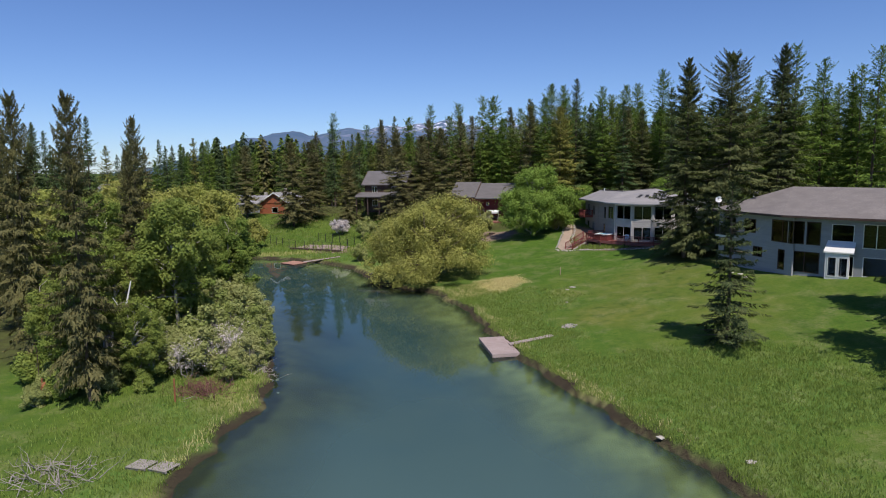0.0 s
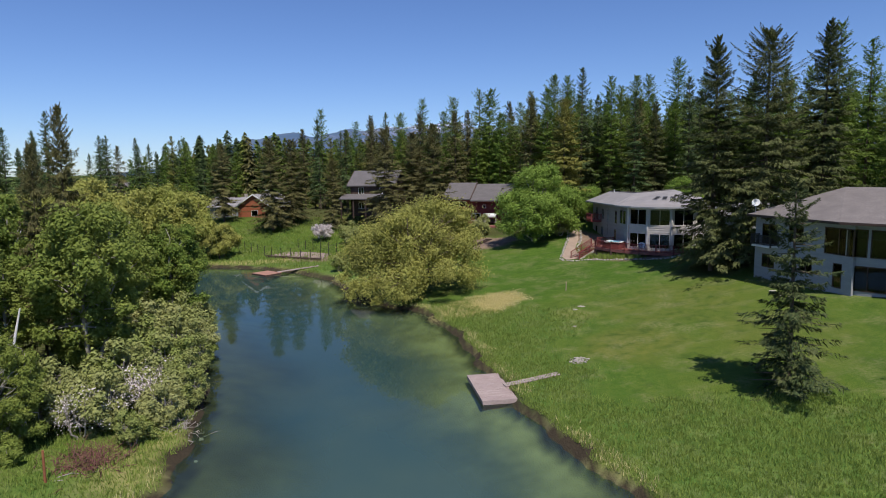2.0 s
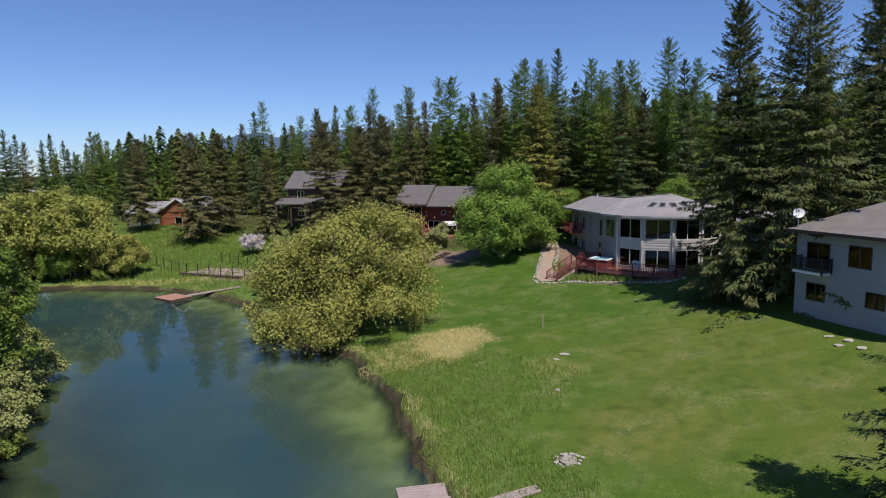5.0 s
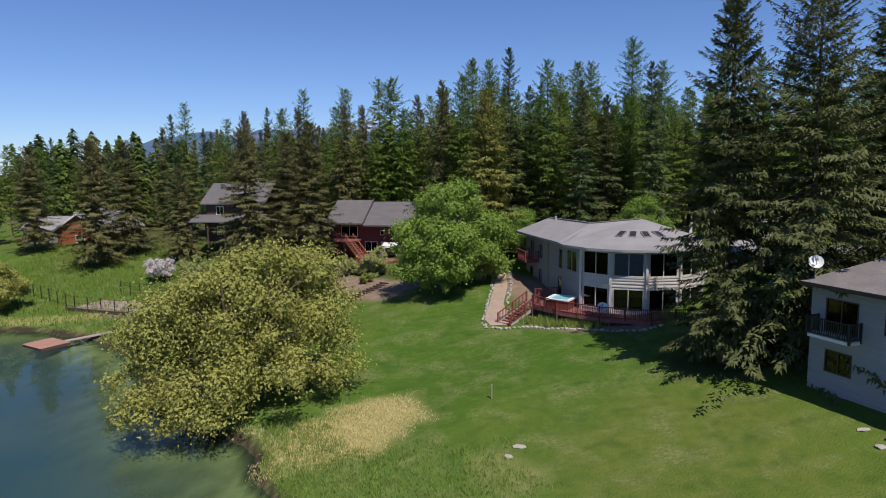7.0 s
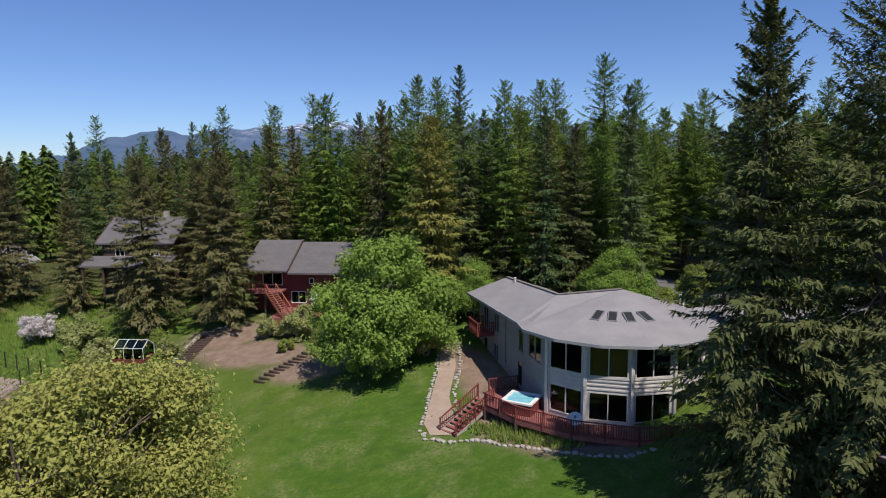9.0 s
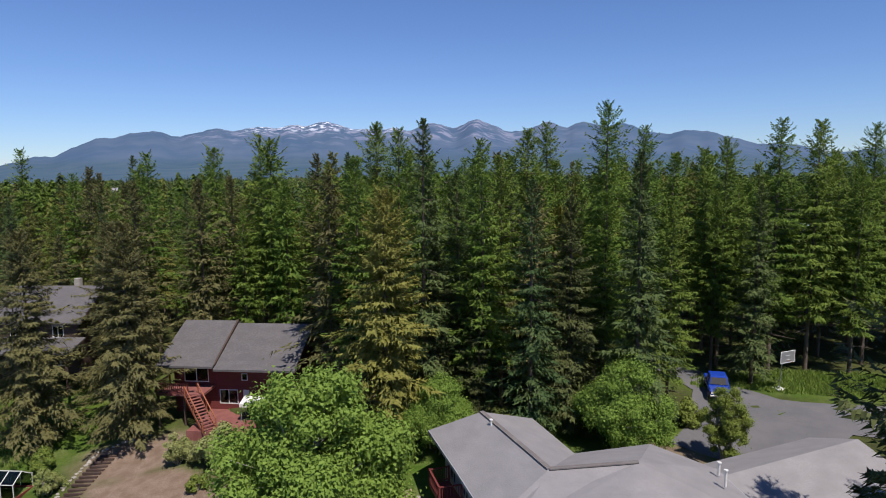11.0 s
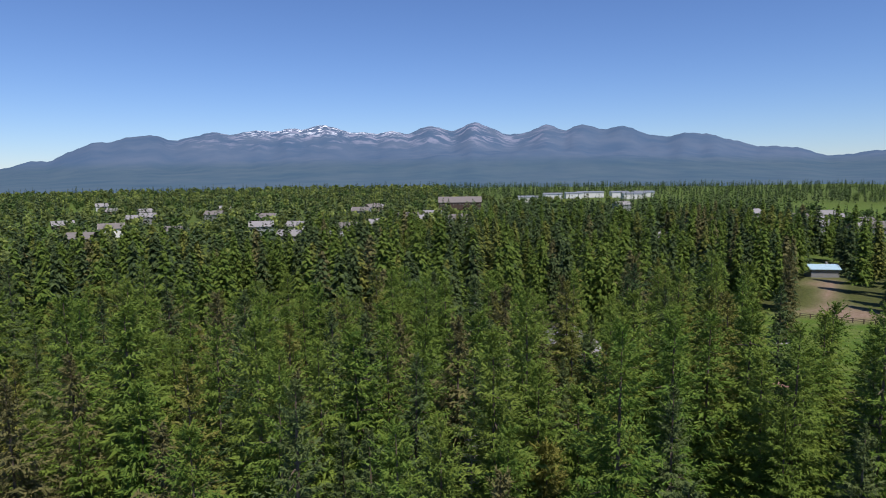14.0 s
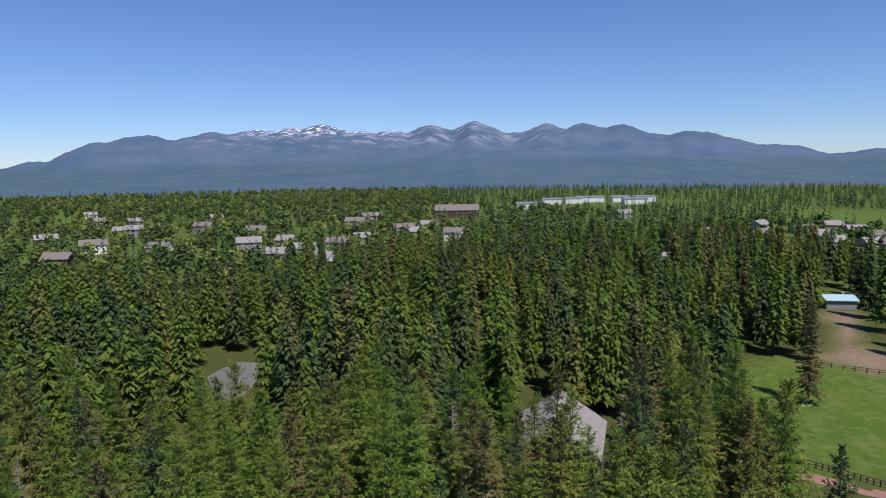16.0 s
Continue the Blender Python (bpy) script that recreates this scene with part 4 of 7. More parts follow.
def house_one():
    """The long pale house with a broad hipped shingle roof."""
    root = new("long_house")
    tagged(root, "long pale grey two-storey house with a broad weathered shingle roof", "house")
    z0, ze, zf = 4.4, 11.2, 8.3
    A, B, C, D, E2 = (32.4, 74.2), (35.0, 64.2), (37.3, 61.4), (41.6, 57.2), (47.5, 51.5)
    wall_run(root, A, B, z0, ze, SIDING, [(0.9, 2.8, zf + 0.1, 10.3, 2), (1.0, 2.6, 6.1, 7.4, 2), (4.2, 5.9, 8.9, 10.4, 2), (5.6, 7.0, 6.4, 7.5, 2), (8.2, 11.1, 8.3, 10.6, 2), (9.2, 10.1, 5.5, 7.6, 1)], BROWN_WOOD, "pale siding wall")
    wall_run(root, B, C, z0, ze, SIDING, [(0.3, 1.6, 8.3, 10.6, 1), (1.8, 3.1, 8.3, 10.6, 1), (0.3, 3.1, 5.5, 7.6, 2)], BROWN_WOOD)
    wall_run(root, C, D, z0, ze, SIDING, [(0.3, 2.4, 5.5, 7.5, 2), (3.0, 5.2, 8.3, 10.6, 2), (0.4, 2.3, 8.4, 10.5, 1), (3.1, 5.1, 5.6, 7.5, 1)], WHITE)
    wall_run(root, D, E2, z0, ze, SIDING, [(0.6, 2.6, 8.2, 10.4, 1), (3.4, 6.2, 8.6, 10.3, 2), (1.2, 4.4, 5.3, 7.5, 2)], BROWN_WOOD)
    wall_run(root, E2, (54, 56), z0, ze, SIDING)
    wall_run(root, (54, 56), (44, 77.5), z0, ze, SIDING)
    wall_run(root, (44, 77.5), A, z0, ze, SIDING)
    bm = bmesh.new()
    slab(bm, [(*p, zf) for p in ((32.8, 73.9), (35.3, 64.4), (37.6, 61.7), (41.8, 57.6), (47.5, 52), (53.6, 56.2), (43.8, 77.1))], 0.3)
    part("upper_floor", bm, BROWN_WOOD, root)
    zr = 13.75
    eL, eB, eC, eD, eE = (31.3, 73.8, ze), (34.0, 63.6, ze), (36.6, 60.5, ze), (40.9, 56.3, ze), (47.2, 50.2, ze)
    r1, r2 = (39.6, 72.0, zr), (48.5, 60.0, zr)
    bk1, bk2 = (43.8, 78.8, ze), (55.2, 56, ze)
    planes(root, "roof_plane", BROWN_SHINGLE, [[eL, eB, r1], [eB, eC, r2, r1], [eC, eD, r2], [eD, eE, r2], [eE, bk2, r2], [bk2, bk1, r1, r2], [bk1, eL, r1]], 0.18)
    bm = bmesh.new()
    ring = [eL, eB, eC, eD, eE, bk2, bk1, eL]
    for a, b in zip(ring, ring[1:]):
        beam(bm, (a[0], a[1], a[2] - 0.1), (b[0], b[1], b[2] - 0.1), 0.06, 0.22)
    part("fascia", bm, BROWN_WOOD, root)
    # bay below its own little roof
    bm = bmesh.new()
    slab(bm, [(36.7, 60.8, 7.9), (38.5, 59.0, 7.9), (39.1, 59.7, 8.9), (37.4, 61.3, 8.9)], 0.12)
    part("bay_roof", bm, WHITE, root, "white boarded bay roof")
    wall_run(root, (36.9, 60.8), (38.3, 59.3), z0, 7.8, WHITE, [(0.2, 1.0, 5.5, 7.4, 1), (1.15, 1.95, 5.5, 7.4, 1)], WHITE, "white bay wall")
    # small balcony by the far corner
    d = (Vector(B) - Vector(A)).normalized()
    nrm = Vector((d.y, -d.x))
    p = [Vector(A) + d * 0.5, Vector(A) + d * 3.0]
    q = [a + nrm * 0.9 for a in p]
    bm = bmesh.new()
    slab(bm, [(*p[0], zf), (*q[0], zf), (*q[1], zf), (*p[1], zf)], 0.18)
    part("balcony", bm, WHITE, root, "narrow balcony with a white edge")
    railing(root, [(*p[0], zf), (*q[0], zf), (*q[1], zf), (*p[1], zf)], 0.95, 0.13, BLACK)
    # deck at the near end
    bm = bmesh.new()
    deck = [(41.4, 57.0), (40.2, 55.4), (44.2, 49.9), (47.2, 51.2)]
    slab(bm, [(*a, zf) for a in deck], 0.25)
    part("balcony", bm, SIDING, root, "pale raised balcony")
    railing(root, [(*a, zf) for a in deck], 0.95, 0.15, STEEL)
    for a in deck[1:3]:
        bm = bmesh.new()
        box(bm, a[0] - 0.1, a[0] + 0.1, a[1] - 0.1, a[1] + 0.1, at(*a) - 0.2, zf - 0.2)
        part("column", bm, SIDING, root)


house_one()


def red_garage():
    """The dark red building on the slope, with two roof planes stepped apart, a deck and stairs."""
    root = new("red_cottage")
    tagged(root, "dark red boarded cottage with a stepped grey roof and wooden stairs", "house")
    d = Vector((10.5, -3.0)).normalized()
    nrm = Vector((-d.y, d.x))
    P = lambda u, v: tuple(Vector((2.6, 131.4)) + d * u + nrm * v)
    z0, zm, ze = 5.2, 8.1, 10.15
    wall_run(root, P(0, 0), P(11.2, 0), z0, ze, RED, [(4.4, 6.2, 6.3, 7.7, 2), (6.7, 7.3, 5.9, 7.7, 0), (1.0, 3.4, 8.4, 9.9, 2), (6.6, 7.2, 8.6, 9.3, 1)], WHITE, "dark red board wall")
    wall_run(root, P(11.2, 0), P(11.2, 8.6), z0, ze, RED)
    wall_run(root, P(11.2, 8.6), P(0, 8.6), z0, ze, RED)
    wall_run(root, P(0, 8.6), P(0, 0), z0, ze, RED, [(2, 3.5, 8.4, 9.8)], WHITE)
    bm = bmesh.new()
    box(bm, 6.72, 7.28, -0.02, 0.06, 5.9, 7.68)
    part("door", bm, WHITE, root, "pale door").matrix_basis = Matrix.Translation((*P(0, 0), 0)) @ Matrix.Rotation(math.atan2(d.y, d.x), 4, "Z")
    for u0, u1, lift in ((-0.9, 4.55, 0.25), (4.6, 12.3, 0.0)):
        bm = bmesh.new()
        e, r, b = ze + lift, 13.0 + lift, ze + lift
        slab(bm, [(*P(u0, -1.6), e), (*P(u1, -1.6), e), (*P(u1, 4.6), r), (*P(u0, 4.6), r)], 0.2)
        slab(bm, [(*P(u1, 9.6), b), (*P(u0, 9.6), b), (*P(u0, 4.6), r), (*P(u1, 4.6), r)], 0.2)
        part("roof", bm, COTTAGE_SHINGLE, root, "grey shingled roof plane")
    bm = bmesh.new()
    beam(bm, (*P(4.58, -1.3), ze + 0.3), (*P(4.58, 4.6), 13.3), 0.16, 0.14)
    part("flashing", bm, BROWN_WOOD, root, "dark brown roof flashing")
    for u in (0, 11.2):
        bm = bmesh.new()
        a, b, c = P(u, 0), P(u, 8.6), P(u, 4.6)
        w = 0.1
        vs = [bm.verts.new((q[0] + s * d.x * w, q[1] + s * d.y * w, z)) for s in (-1, 1) for q, z in ((a, ze), (b, ze), (c, 12.8))]
        for f in ((2, 1, 0), (3, 4, 5), (0, 1, 4, 3), (1, 2, 5, 4), (2, 0, 3, 5)):
            bm.faces.new([vs[i] for i in f])
        part("gable", bm, RED, root)
    bm = bmesh.new()
    slab(bm, [(*P(-0.4, -0.02), zm), (*P(-0.4, -2.6), zm), (*P(4.0, -2.6), zm), (*P(4.0, -0.02), zm)], 0.2)
    part("upper_deck", bm, RED_DECK, root, "red timber deck on posts")
    railing(root, [(*P(-0.4, -0.1), zm), (*P(-0.4, -2.6), zm), (*P(2.6, -2.6), zm)], 0.95, 0.18)
    for u in (-0.3, 2.2, 3.9):
        p = P(u, -2.5)
        bm = bmesh.new()
        box(bm, p[0] - 0.09, p[0] + 0.09, p[1] - 0.09, p[1] + 0.09, at(*p) - 0.3, zm - 0.2)
        part("deck_post", bm, BROWN_WOOD, root)
    bm = bmesh.new()
    slab(bm, [(*P(3.6, -0.02), 5.75), (*P(3.6, -5.2), 5.75), (*P(10.8, -5.0), 5.75), (*P(10.8, -0.02), 5.75)], 0.9)
    part("patio", bm, RED_DECK, root, "red-stained patio")
    a, b = Vector((*P(3.0, -2.7), zm)), Vector((*P(5.6, -4.9), 5.75))
    side = Vector((b.y - a.y, a.x - b.x, 0)).normalized() * 0.6
    for i in range(12):
        p = a.lerp(b, (i + 0.5) / 12)
        bm = bmesh.new()
        beam(bm, p - side, p + side, 0.28, 0.05)
        part("tread", bm, RED_DECK, root)
    for s in (-1, 1):
        bm = bmesh.new()
        beam(bm, a + side * s - Vector((0, 0, 0.1)), b + side * s - Vector((0, 0, 0.05)), 0.06, 0.26)
        beam(bm, a + side * s + Vector((0, 0, 0.9)), b + side * s + Vector((0, 0, 0.9)), 0.1, 0.06)
        for k in (0, 0.5, 1):
            p = a.lerp(b, k) + side * s
            box(bm, p.x - 0.05, p.x + 0.05, p.y - 0.05, p.y + 0.05, p.z - 0.1, p.z + 0.95)
        part("handrail", bm, ORANGE_WOOD, root, "reddish wooden handrail")
    return P


P_RED = red_garage()


def swing_seat():
    root = new("swing_seat")
    p = P_RED(8.6, -2.4)
    root.location, root.rotation_euler = (*p, 5.75), (0, 0, radians(-16))
    tagged(root, "garden swing seat with a white canopy on the patio", "swing seat")
    bm = bmesh.new()
    slab(bm, [(-1.0, -0.7, 1.75), (1.0, -0.7, 1.75), (1.0, 0.6, 2.05), (-1.0, 0.6, 2.05)], 0.07)
    slab(bm, [(-1.0, -0.74, 1.75), (1.0, -0.74, 1.75), (1.0, -0.70, 1.76), (-1.0, -0.70, 1.76)], 0.3)
    part("canopy", bm, WHITE, root, "white fabric canopy")
    for x in (-0.95, 0.95):
        bm = bmesh.new()
        round_bar(bm, (x, -0.65, 0), (x, 0, 1.9), 0.03)
        round_bar(bm, (x, 0.65, 0), (x, 0, 1.9), 0.03)
        part("leg", bm, STEEL, root)
    bm = bmesh.new()
    box(bm, -0.8, 0.8, -0.25, 0.3, 0.4, 0.52)
    box(bm, -0.8, 0.8, 0.3, 0.4, 0.45, 1.0)
    part("seat", bevelled(bm, 0.03), BROWN_WOOD, root)


swing_seat()


def plain_house(p, w, dpt, h, roof_h, turn, wall, roof_mat, label, storeys=1, porch=False, name="house", windows=True, detail=True):
    """A gabled house: w along its ridge, its long front towards -y before the turn."""
    root = new(name)
    root.location, root.rotation_euler = p, (0, 0, radians(turn))
    tagged(root, label, "house")
    x, y = w / 2, dpt / 2
    sh = h / storeys
    holes = []
    if windows:
        n = max(2, int(w / 3.2))
        for s in range(storeys):
            for k in range(n):
                cx = w * (k + 0.5) / n
                holes.append((cx - 0.6, cx + 0.6, s * sh + 0.9, s * sh + 2.2, 2 if detail else 1))
    wall_run(root, (-x, -y), (x, -y), -0.5, h, wall, holes, WHITE)
    wall_run(root, (x, -y), (x, y), -0.5, h, wall, [(dpt * 0.4, dpt * 0.6, 0.9, 2.2, 1)] if windows else (), WHITE)
    wall_run(root, (x, y), (-x, y), -0.5, h, wall)
    wall_run(root, (-x, y), (-x, -y), -0.5, h, wall, [(dpt * 0.4, dpt * 0.6, 0.9, 2.2, 1)] if windows else (), WHITE)
    o = 0.6
    zb = h - o * roof_h / y
    bm = bmesh.new()
    slab(bm, [(-x - o, -y - o, zb), (x + o, -y - o, zb), (x + o, 0, h + roof_h), (-x - o, 0, h + roof_h)], 0.18)
    slab(bm, [(x + o, y + o, zb), (-x - o, y + o, zb), (-x - o, 0, h + roof_h), (x + o, 0, h + roof_h)], 0.18)
    part("roof", bm, roof_mat, root)
    for s in (-1, 1):
        bm = bmesh.new()
        vs = [bm.verts.new((s * x + e, q, z)) for e in (-0.1, 0.1) for q, z in ((-y, h), (y, h), (0, h + roof_h - 0.19))]
        for f in ((2, 1, 0), (3, 4, 5), (0, 1, 4, 3), (1, 2, 5, 4), (2, 0, 3, 5)):
            bm.faces.new([vs[i] for i in f])
        part("gable", bm, wall, root)
        bm = bmesh.new()
        for q in (-1, 1):
            beam(bm, (s * (x + o + 0.02), q * (y + o), zb - 0.05), (s * (x + o + 0.02), 0, h + roof_h - 0.05), 0.05, 0.24)
        part("bargeboard", bm, WHITE if wall in (ORANGE_WOOD, WHITE, SIDING) else BROWN_WOOD, root)
    if porch:
        bm = bmesh.new()
        slab(bm, [(-x - 1.4, -y - 3.2, h * 0.52), (x + 0.6, -y - 3.2, h * 0.52), (x + 0.6, -y + 0.02, h * 0.66), (-x - 1.4, -y + 0.02, h * 0.66)], 0.16)
        part("porch_roof", bm, roof_mat, root)
        for k in range(5):
            px = -x - 1.0 + k * (w + 1.2) / 4
            bm = bmesh.new()
            box(bm, px - 0.1, px + 0.1, -y - 3.0, -y - 2.8, -0.8, h * 0.52 - 0.1)
            part("porch_post", bm, BROWN_WOOD, root)
    bm = bmesh.new()
    box(bm, x * 0.3, x * 0.3 + 0.6, 0.4, 1.0, h, h + roof_h + 0.7)
    part("chimney", bm, STONE, root)
    return root


plain_house((-39, 158, 5.2), 11, 8, 3.2, 2.6, 78, ORANGE_WOOD, SHINGLE, "orange log house with a white-edged grey gable roof", name="log_house")
plain_house((-47, 163, 5.2), 10, 8, 3.0, 1.8, -10, GREY_SIDING, SHINGLE, "low grey outbuilding with a shingle roof", name="outbuilding")
plain_house((-11.8, 145, 7.2), 9, 9, 6.0, 2.6, -12, BROWN_WOOD, COTTAGE_SHINGLE, "dark brown two-storey cabin with a long porch roof", 2, True, name="cabin")

# ---------------------------------------------------------------- driveway and paths
def draped(name, outline, material, label, category, lift=0.03, cell=1.2):
    """A thin surfaced area that follows the ground, inside an outline in plan."""
    o = np.array(outline, float)
    xs, ys = np.arange(o[:, 0].min() - cell, o[:, 0].max() + cell, cell), np.arange(o[:, 1].min() - cell, o[:, 1].max() + cell, cell)
    bm = bmesh.new()
    face = bm.faces.new([bm.verts.new((x, y, 0)) for x, y in o])
    for v in xs:
        bmesh.ops.bisect_plane(bm, geom=bm.verts[:] + bm.edges[:] + bm.faces[:], plane_co=(v, 0, 0), plane_no=(1, 0, 0))
    for v in ys:
        bmesh.ops.bisect_plane(bm, geom=bm.verts[:] + bm.edges[:] + bm.faces[:], plane_co=(0, v, 0), plane_no=(0, 1, 0))
    for v in bm.verts:
        v.co.z = at(v.co.x, v.co.y, lift)
    me = bpy.data.meshes.new(name)
    bm.to_mesh(me)
    bm.free()
    me.materials.append(material)
    if me.polygons[0].normal.z < 0:
        me.flip_normals()
    return tagged(new(name, me), label, category, kind="structure")


draped("road", [(42.5, 111.5), (45.5, 105.9), (51.5, 106.5), (57, 109.6), (60.5, 107.6), (75, 108), (90, 112), (90, 118), (75, 115.5), (64.5, 114), (56.8, 117.4), (55.2, 122), (53.5, 135), (50, 135), (50.8, 121.6), (46, 114.5)],
       ASPHALT, "worn grey asphalt turning area", "driveway", 0.05, 2.0)
draped("path_gravel", [(17.9, 95.8), (19.7, 95.2), (19.9, 97.2), (20.1, 100.4), (21.6, 105.4), (22.4, 110.2), (21.2, 110.2), (20.2, 105.5), (18.7, 100.7), (17.7, 97.5)], GRAVEL, "tan gravel garden path", "path", 0.04)
draped("track_red", [(95.0, 199), (98.6, 199), (100, 188), (113, 180), (113, 176), (96, 186)], RED_GRAVEL, "red gravel track", "path", 0.06, 3)
draped("clearing", [(4, 264), (9, 275), (20, 271), (17, 258), (13, 246), (9, 246)], ASPHALT, "pale paved yard among the trees", "yard", 0.06, 4)
draped("yard", [(52, 196), (60, 202), (66, 198), (58, 187), (52, 184)], ASPHALT, "paved yard by a house", "yard", 0.06, 4)

# ---------------------------------------------------------------- trees
proto = {}
for k, (h, r) in enumerate(((25, 2.9), (22, 2.7), (27, 3.1), (19, 2.6))):
    proto["larch", k] = tagged(conifer("larch_tree", 10 + k, h, r, h * 0.24, 74, 8, 12, 0.10, 0.60, LARCH, 0.50, 0.26, 14, 0.05, 0.0085), "slender fresh-green larch in a dense wood", "tree", "woodland larches")
for k, (h, r) in enumerate(((24, 2.9), (21, 2.6), (18, 2.8), (26, 3.1))):
    proto["fir", k] = tagged(conifer("fir_tree", 30 + k, h, r, h * 0.16, 62, 8, 13, 0.30, 0.60, FIR, 0.72, 0.26, 14, 0.05, 0.0095), "dark green fir in a dense wood", "tree", "woodland firs")
for k, (h, r) in enumerate(((22, 3.0), (19, 2.7))):
    proto["brown", k] = tagged(conifer("pine_tree", 50 + k, h, r, h * 0.2, 62, 8, 13, 0.22, 0.60, RUSTY if k else OLIVE, 0.7, 0.3, 14, 0.1, 0.0095), "brownish olive conifer in a dense wood", "tree", "woodland pines")
for k, (h, r) in enumerate(((25, 3.0), (22, 2.8))):
    proto["edge_larch", k] = tagged(conifer("larch_tree", 15 + k, h, r, h * 0.22, 84, 9, 18, 0.10, 0.47, LARCH, 0.50, 0.26, 24, 0.05, 0.0085), "slender fresh-green larch at the edge of the wood", "tree", "woodland larches")
    proto["edge_fir", k] = tagged(conifer("fir_tree", 35 + k, h - 1, r, h * 0.08, 70, 9, 22, 0.32, 0.45, FIR, 0.72, 0.25, 24, 0.1, 0.0095), "dark green fir at the edge of the wood", "tree", "woodland firs")
for q in proto.values():
    q.location = (0, 0, -500)


def plant(ob, x, y, scale=1.0, turn=0.0, dz=-0.1, tall_k=1.0):
    m = Matrix.Translation((x, y, at(x, y, dz))) @ Matrix.Rotation(turn, 4, "Z")
    c = copy_thing(ob, m)
    c.scale = (scale, scale, scale * tall_k)
    return c


def settle_first(ob, x, y, turn=0.0, dz=-0.1):
    ob.matrix_basis = Matrix.Translation((x, y, at(x, y, dz))) @ Matrix.Rotation(turn, 4, "Z")
    return ob


def clear_of(x, y):
    """True where woodland may stand."""
    if 100 < y < 124 and 40 < x < 92 and not (y > 121.5 and x > 56.5):
        return False
    if -3 < x < 17 and y < 139.5:
        return False
    if -24 < x < -3 and y < 150:
        return False
    if -60 < x < -22 and y < 172:
        return False
    if 49.5 < x < 55.5 and y < 140:
        return False
    if 12 < x < 36 and y < 112.5:
        return False
    if (12 < x < 30 and y < 121.5) or math.hypot(x - 36, y - 116) < 4:
        return False
    if y > 168 and abs(x - 74 + (200 - y) * 0.42) < 4 or y > 215 and 6 < x < 20:
        return False
    if 54 < x < 86 and 184 < y < 214:
        return False
    if 4 < x < 20 and 246 < y < 276:
        return False
    if math.hypot((x - 138) / 36, (y - 211) / 32) < 1 or (228 < y < 320 and abs(x - 164 - 0.8 * (y - 239)) < 8):
        return False
    if 92 < x < 112 and 170 < y < 215:
        return False
    return True


rng = random.Random(5)
# trees whose tops stand out against the sky: kind, x, y, height of the top
LANDMARKS = (("edge_larch", 0, 41.3, 121.3, 34.2), ("edge_larch", 1, 36.5, 128, 32.3), ("edge_larch", 0, 29.6, 118.4, 30.9), ("edge_fir", 0, 24.9, 119.8, 32.5), ("edge_larch", 1, 22.4, 130.8, 33.0), ("edge_larch", 0, 23.6, 126.6, 32.2),
             ("larch", 0, 9.6, 150, 33.0), ("larch", 1, 4.3, 151.2, 31.8), ("larch", 2, -2.3, 146.8, 30.9), ("fir", 0, -27.5, 163.6, 28.2), ("edge_larch", 0, 40.9, 134.8, 33.4), ("edge_fir", 1, 40.2, 112.5, 29.8),
             ("larch", 3, 11.1, 143.4, 32.3), ("fir", 1, -19.6, 152.7, 25.0), ("larch", 0, 51.8, 87.9, 30.6), ("larch", 2, 55.6, 85.8, 29.6), ("edge_larch", 0, 61.0, 124.6, 33.2), ("edge_larch", 1, 65.0, 124.2, 33.0), ("edge_larch", 0, 72.5, 125.0, 32.8))
spots, cells = [], {}
for _, _, x, y, _ in LANDMARKS:
    cells.setdefault((int(x // 5), int(y // 5)), []).append((x, y))
tries = 0
while len(spots) < 330 and tries < 60000:
    tries += 1
    x, y = rng.uniform(-62, 150), rng.uniform(104, 198)
    if x > 45 + 0.62 * (y - 40) or (x > 96 and y < 225) or x < 25 - 0.42 * (y - 40) or not clear_of(x, y):
        continue
    if (y < 112 and x > 36) or (y > 145 and x - 33 > 0.84 * (y - 106)):
        continue
    gap = 3.9 if y < 150 else 4.4
    c = (int(x // 5), int(y // 5))
    if any(math.hypot(x - a, y - b) < gap for i in (-1, 0, 1) for j in (-1, 0, 1) for a, b in cells.get((c[0] + i, c[1] + j), ())):
        continue
    cells.setdefault(c, []).append((x, y))
    spots.append((x, y))
TALL = {key: max(c[2] for ob in q.children for c in ob.bound_box) for key, q in proto.items()}
first = set()
count = {"larch": 0, "fir": 0, "brown": 0}
for x, y in spots:
    u = rng.random()
    kind = "larch" if u < 0.58 else ("fir" if u < 0.77 else "brown")
    if count[kind] >= 295:
        kind = "fir"
    key = (kind, rng.randrange(4 if kind != "brown" else 2))
    if y < 131 and kind != "brown":
        key = ("edge_" + kind, key[1] % 2)
    top = rng.uniform(25.5, 31.0) if x > 14 else rng.uniform(23.5, 29.0)
    if -70 < x < 0 and y > 150:
        top = rng.uniform(19, 26)
    s = (top - at(x, y)) / TALL[key] if y < 165 else rng.uniform(17, 23.5) / TALL[key]
    turn = rng.uniform(0, 6.28)
    count[kind] += 1
    if key not in first:
        first.add(key)
        settle_first(proto[key], x, y, turn)
    else:
        plant(proto[key], x, y, s, turn)

for kind, k, x, y, top in LANDMARKS:
    plant(proto[kind, k], x, y, (top - at(x, y)) / TALL[kind, k], x * 1.7)

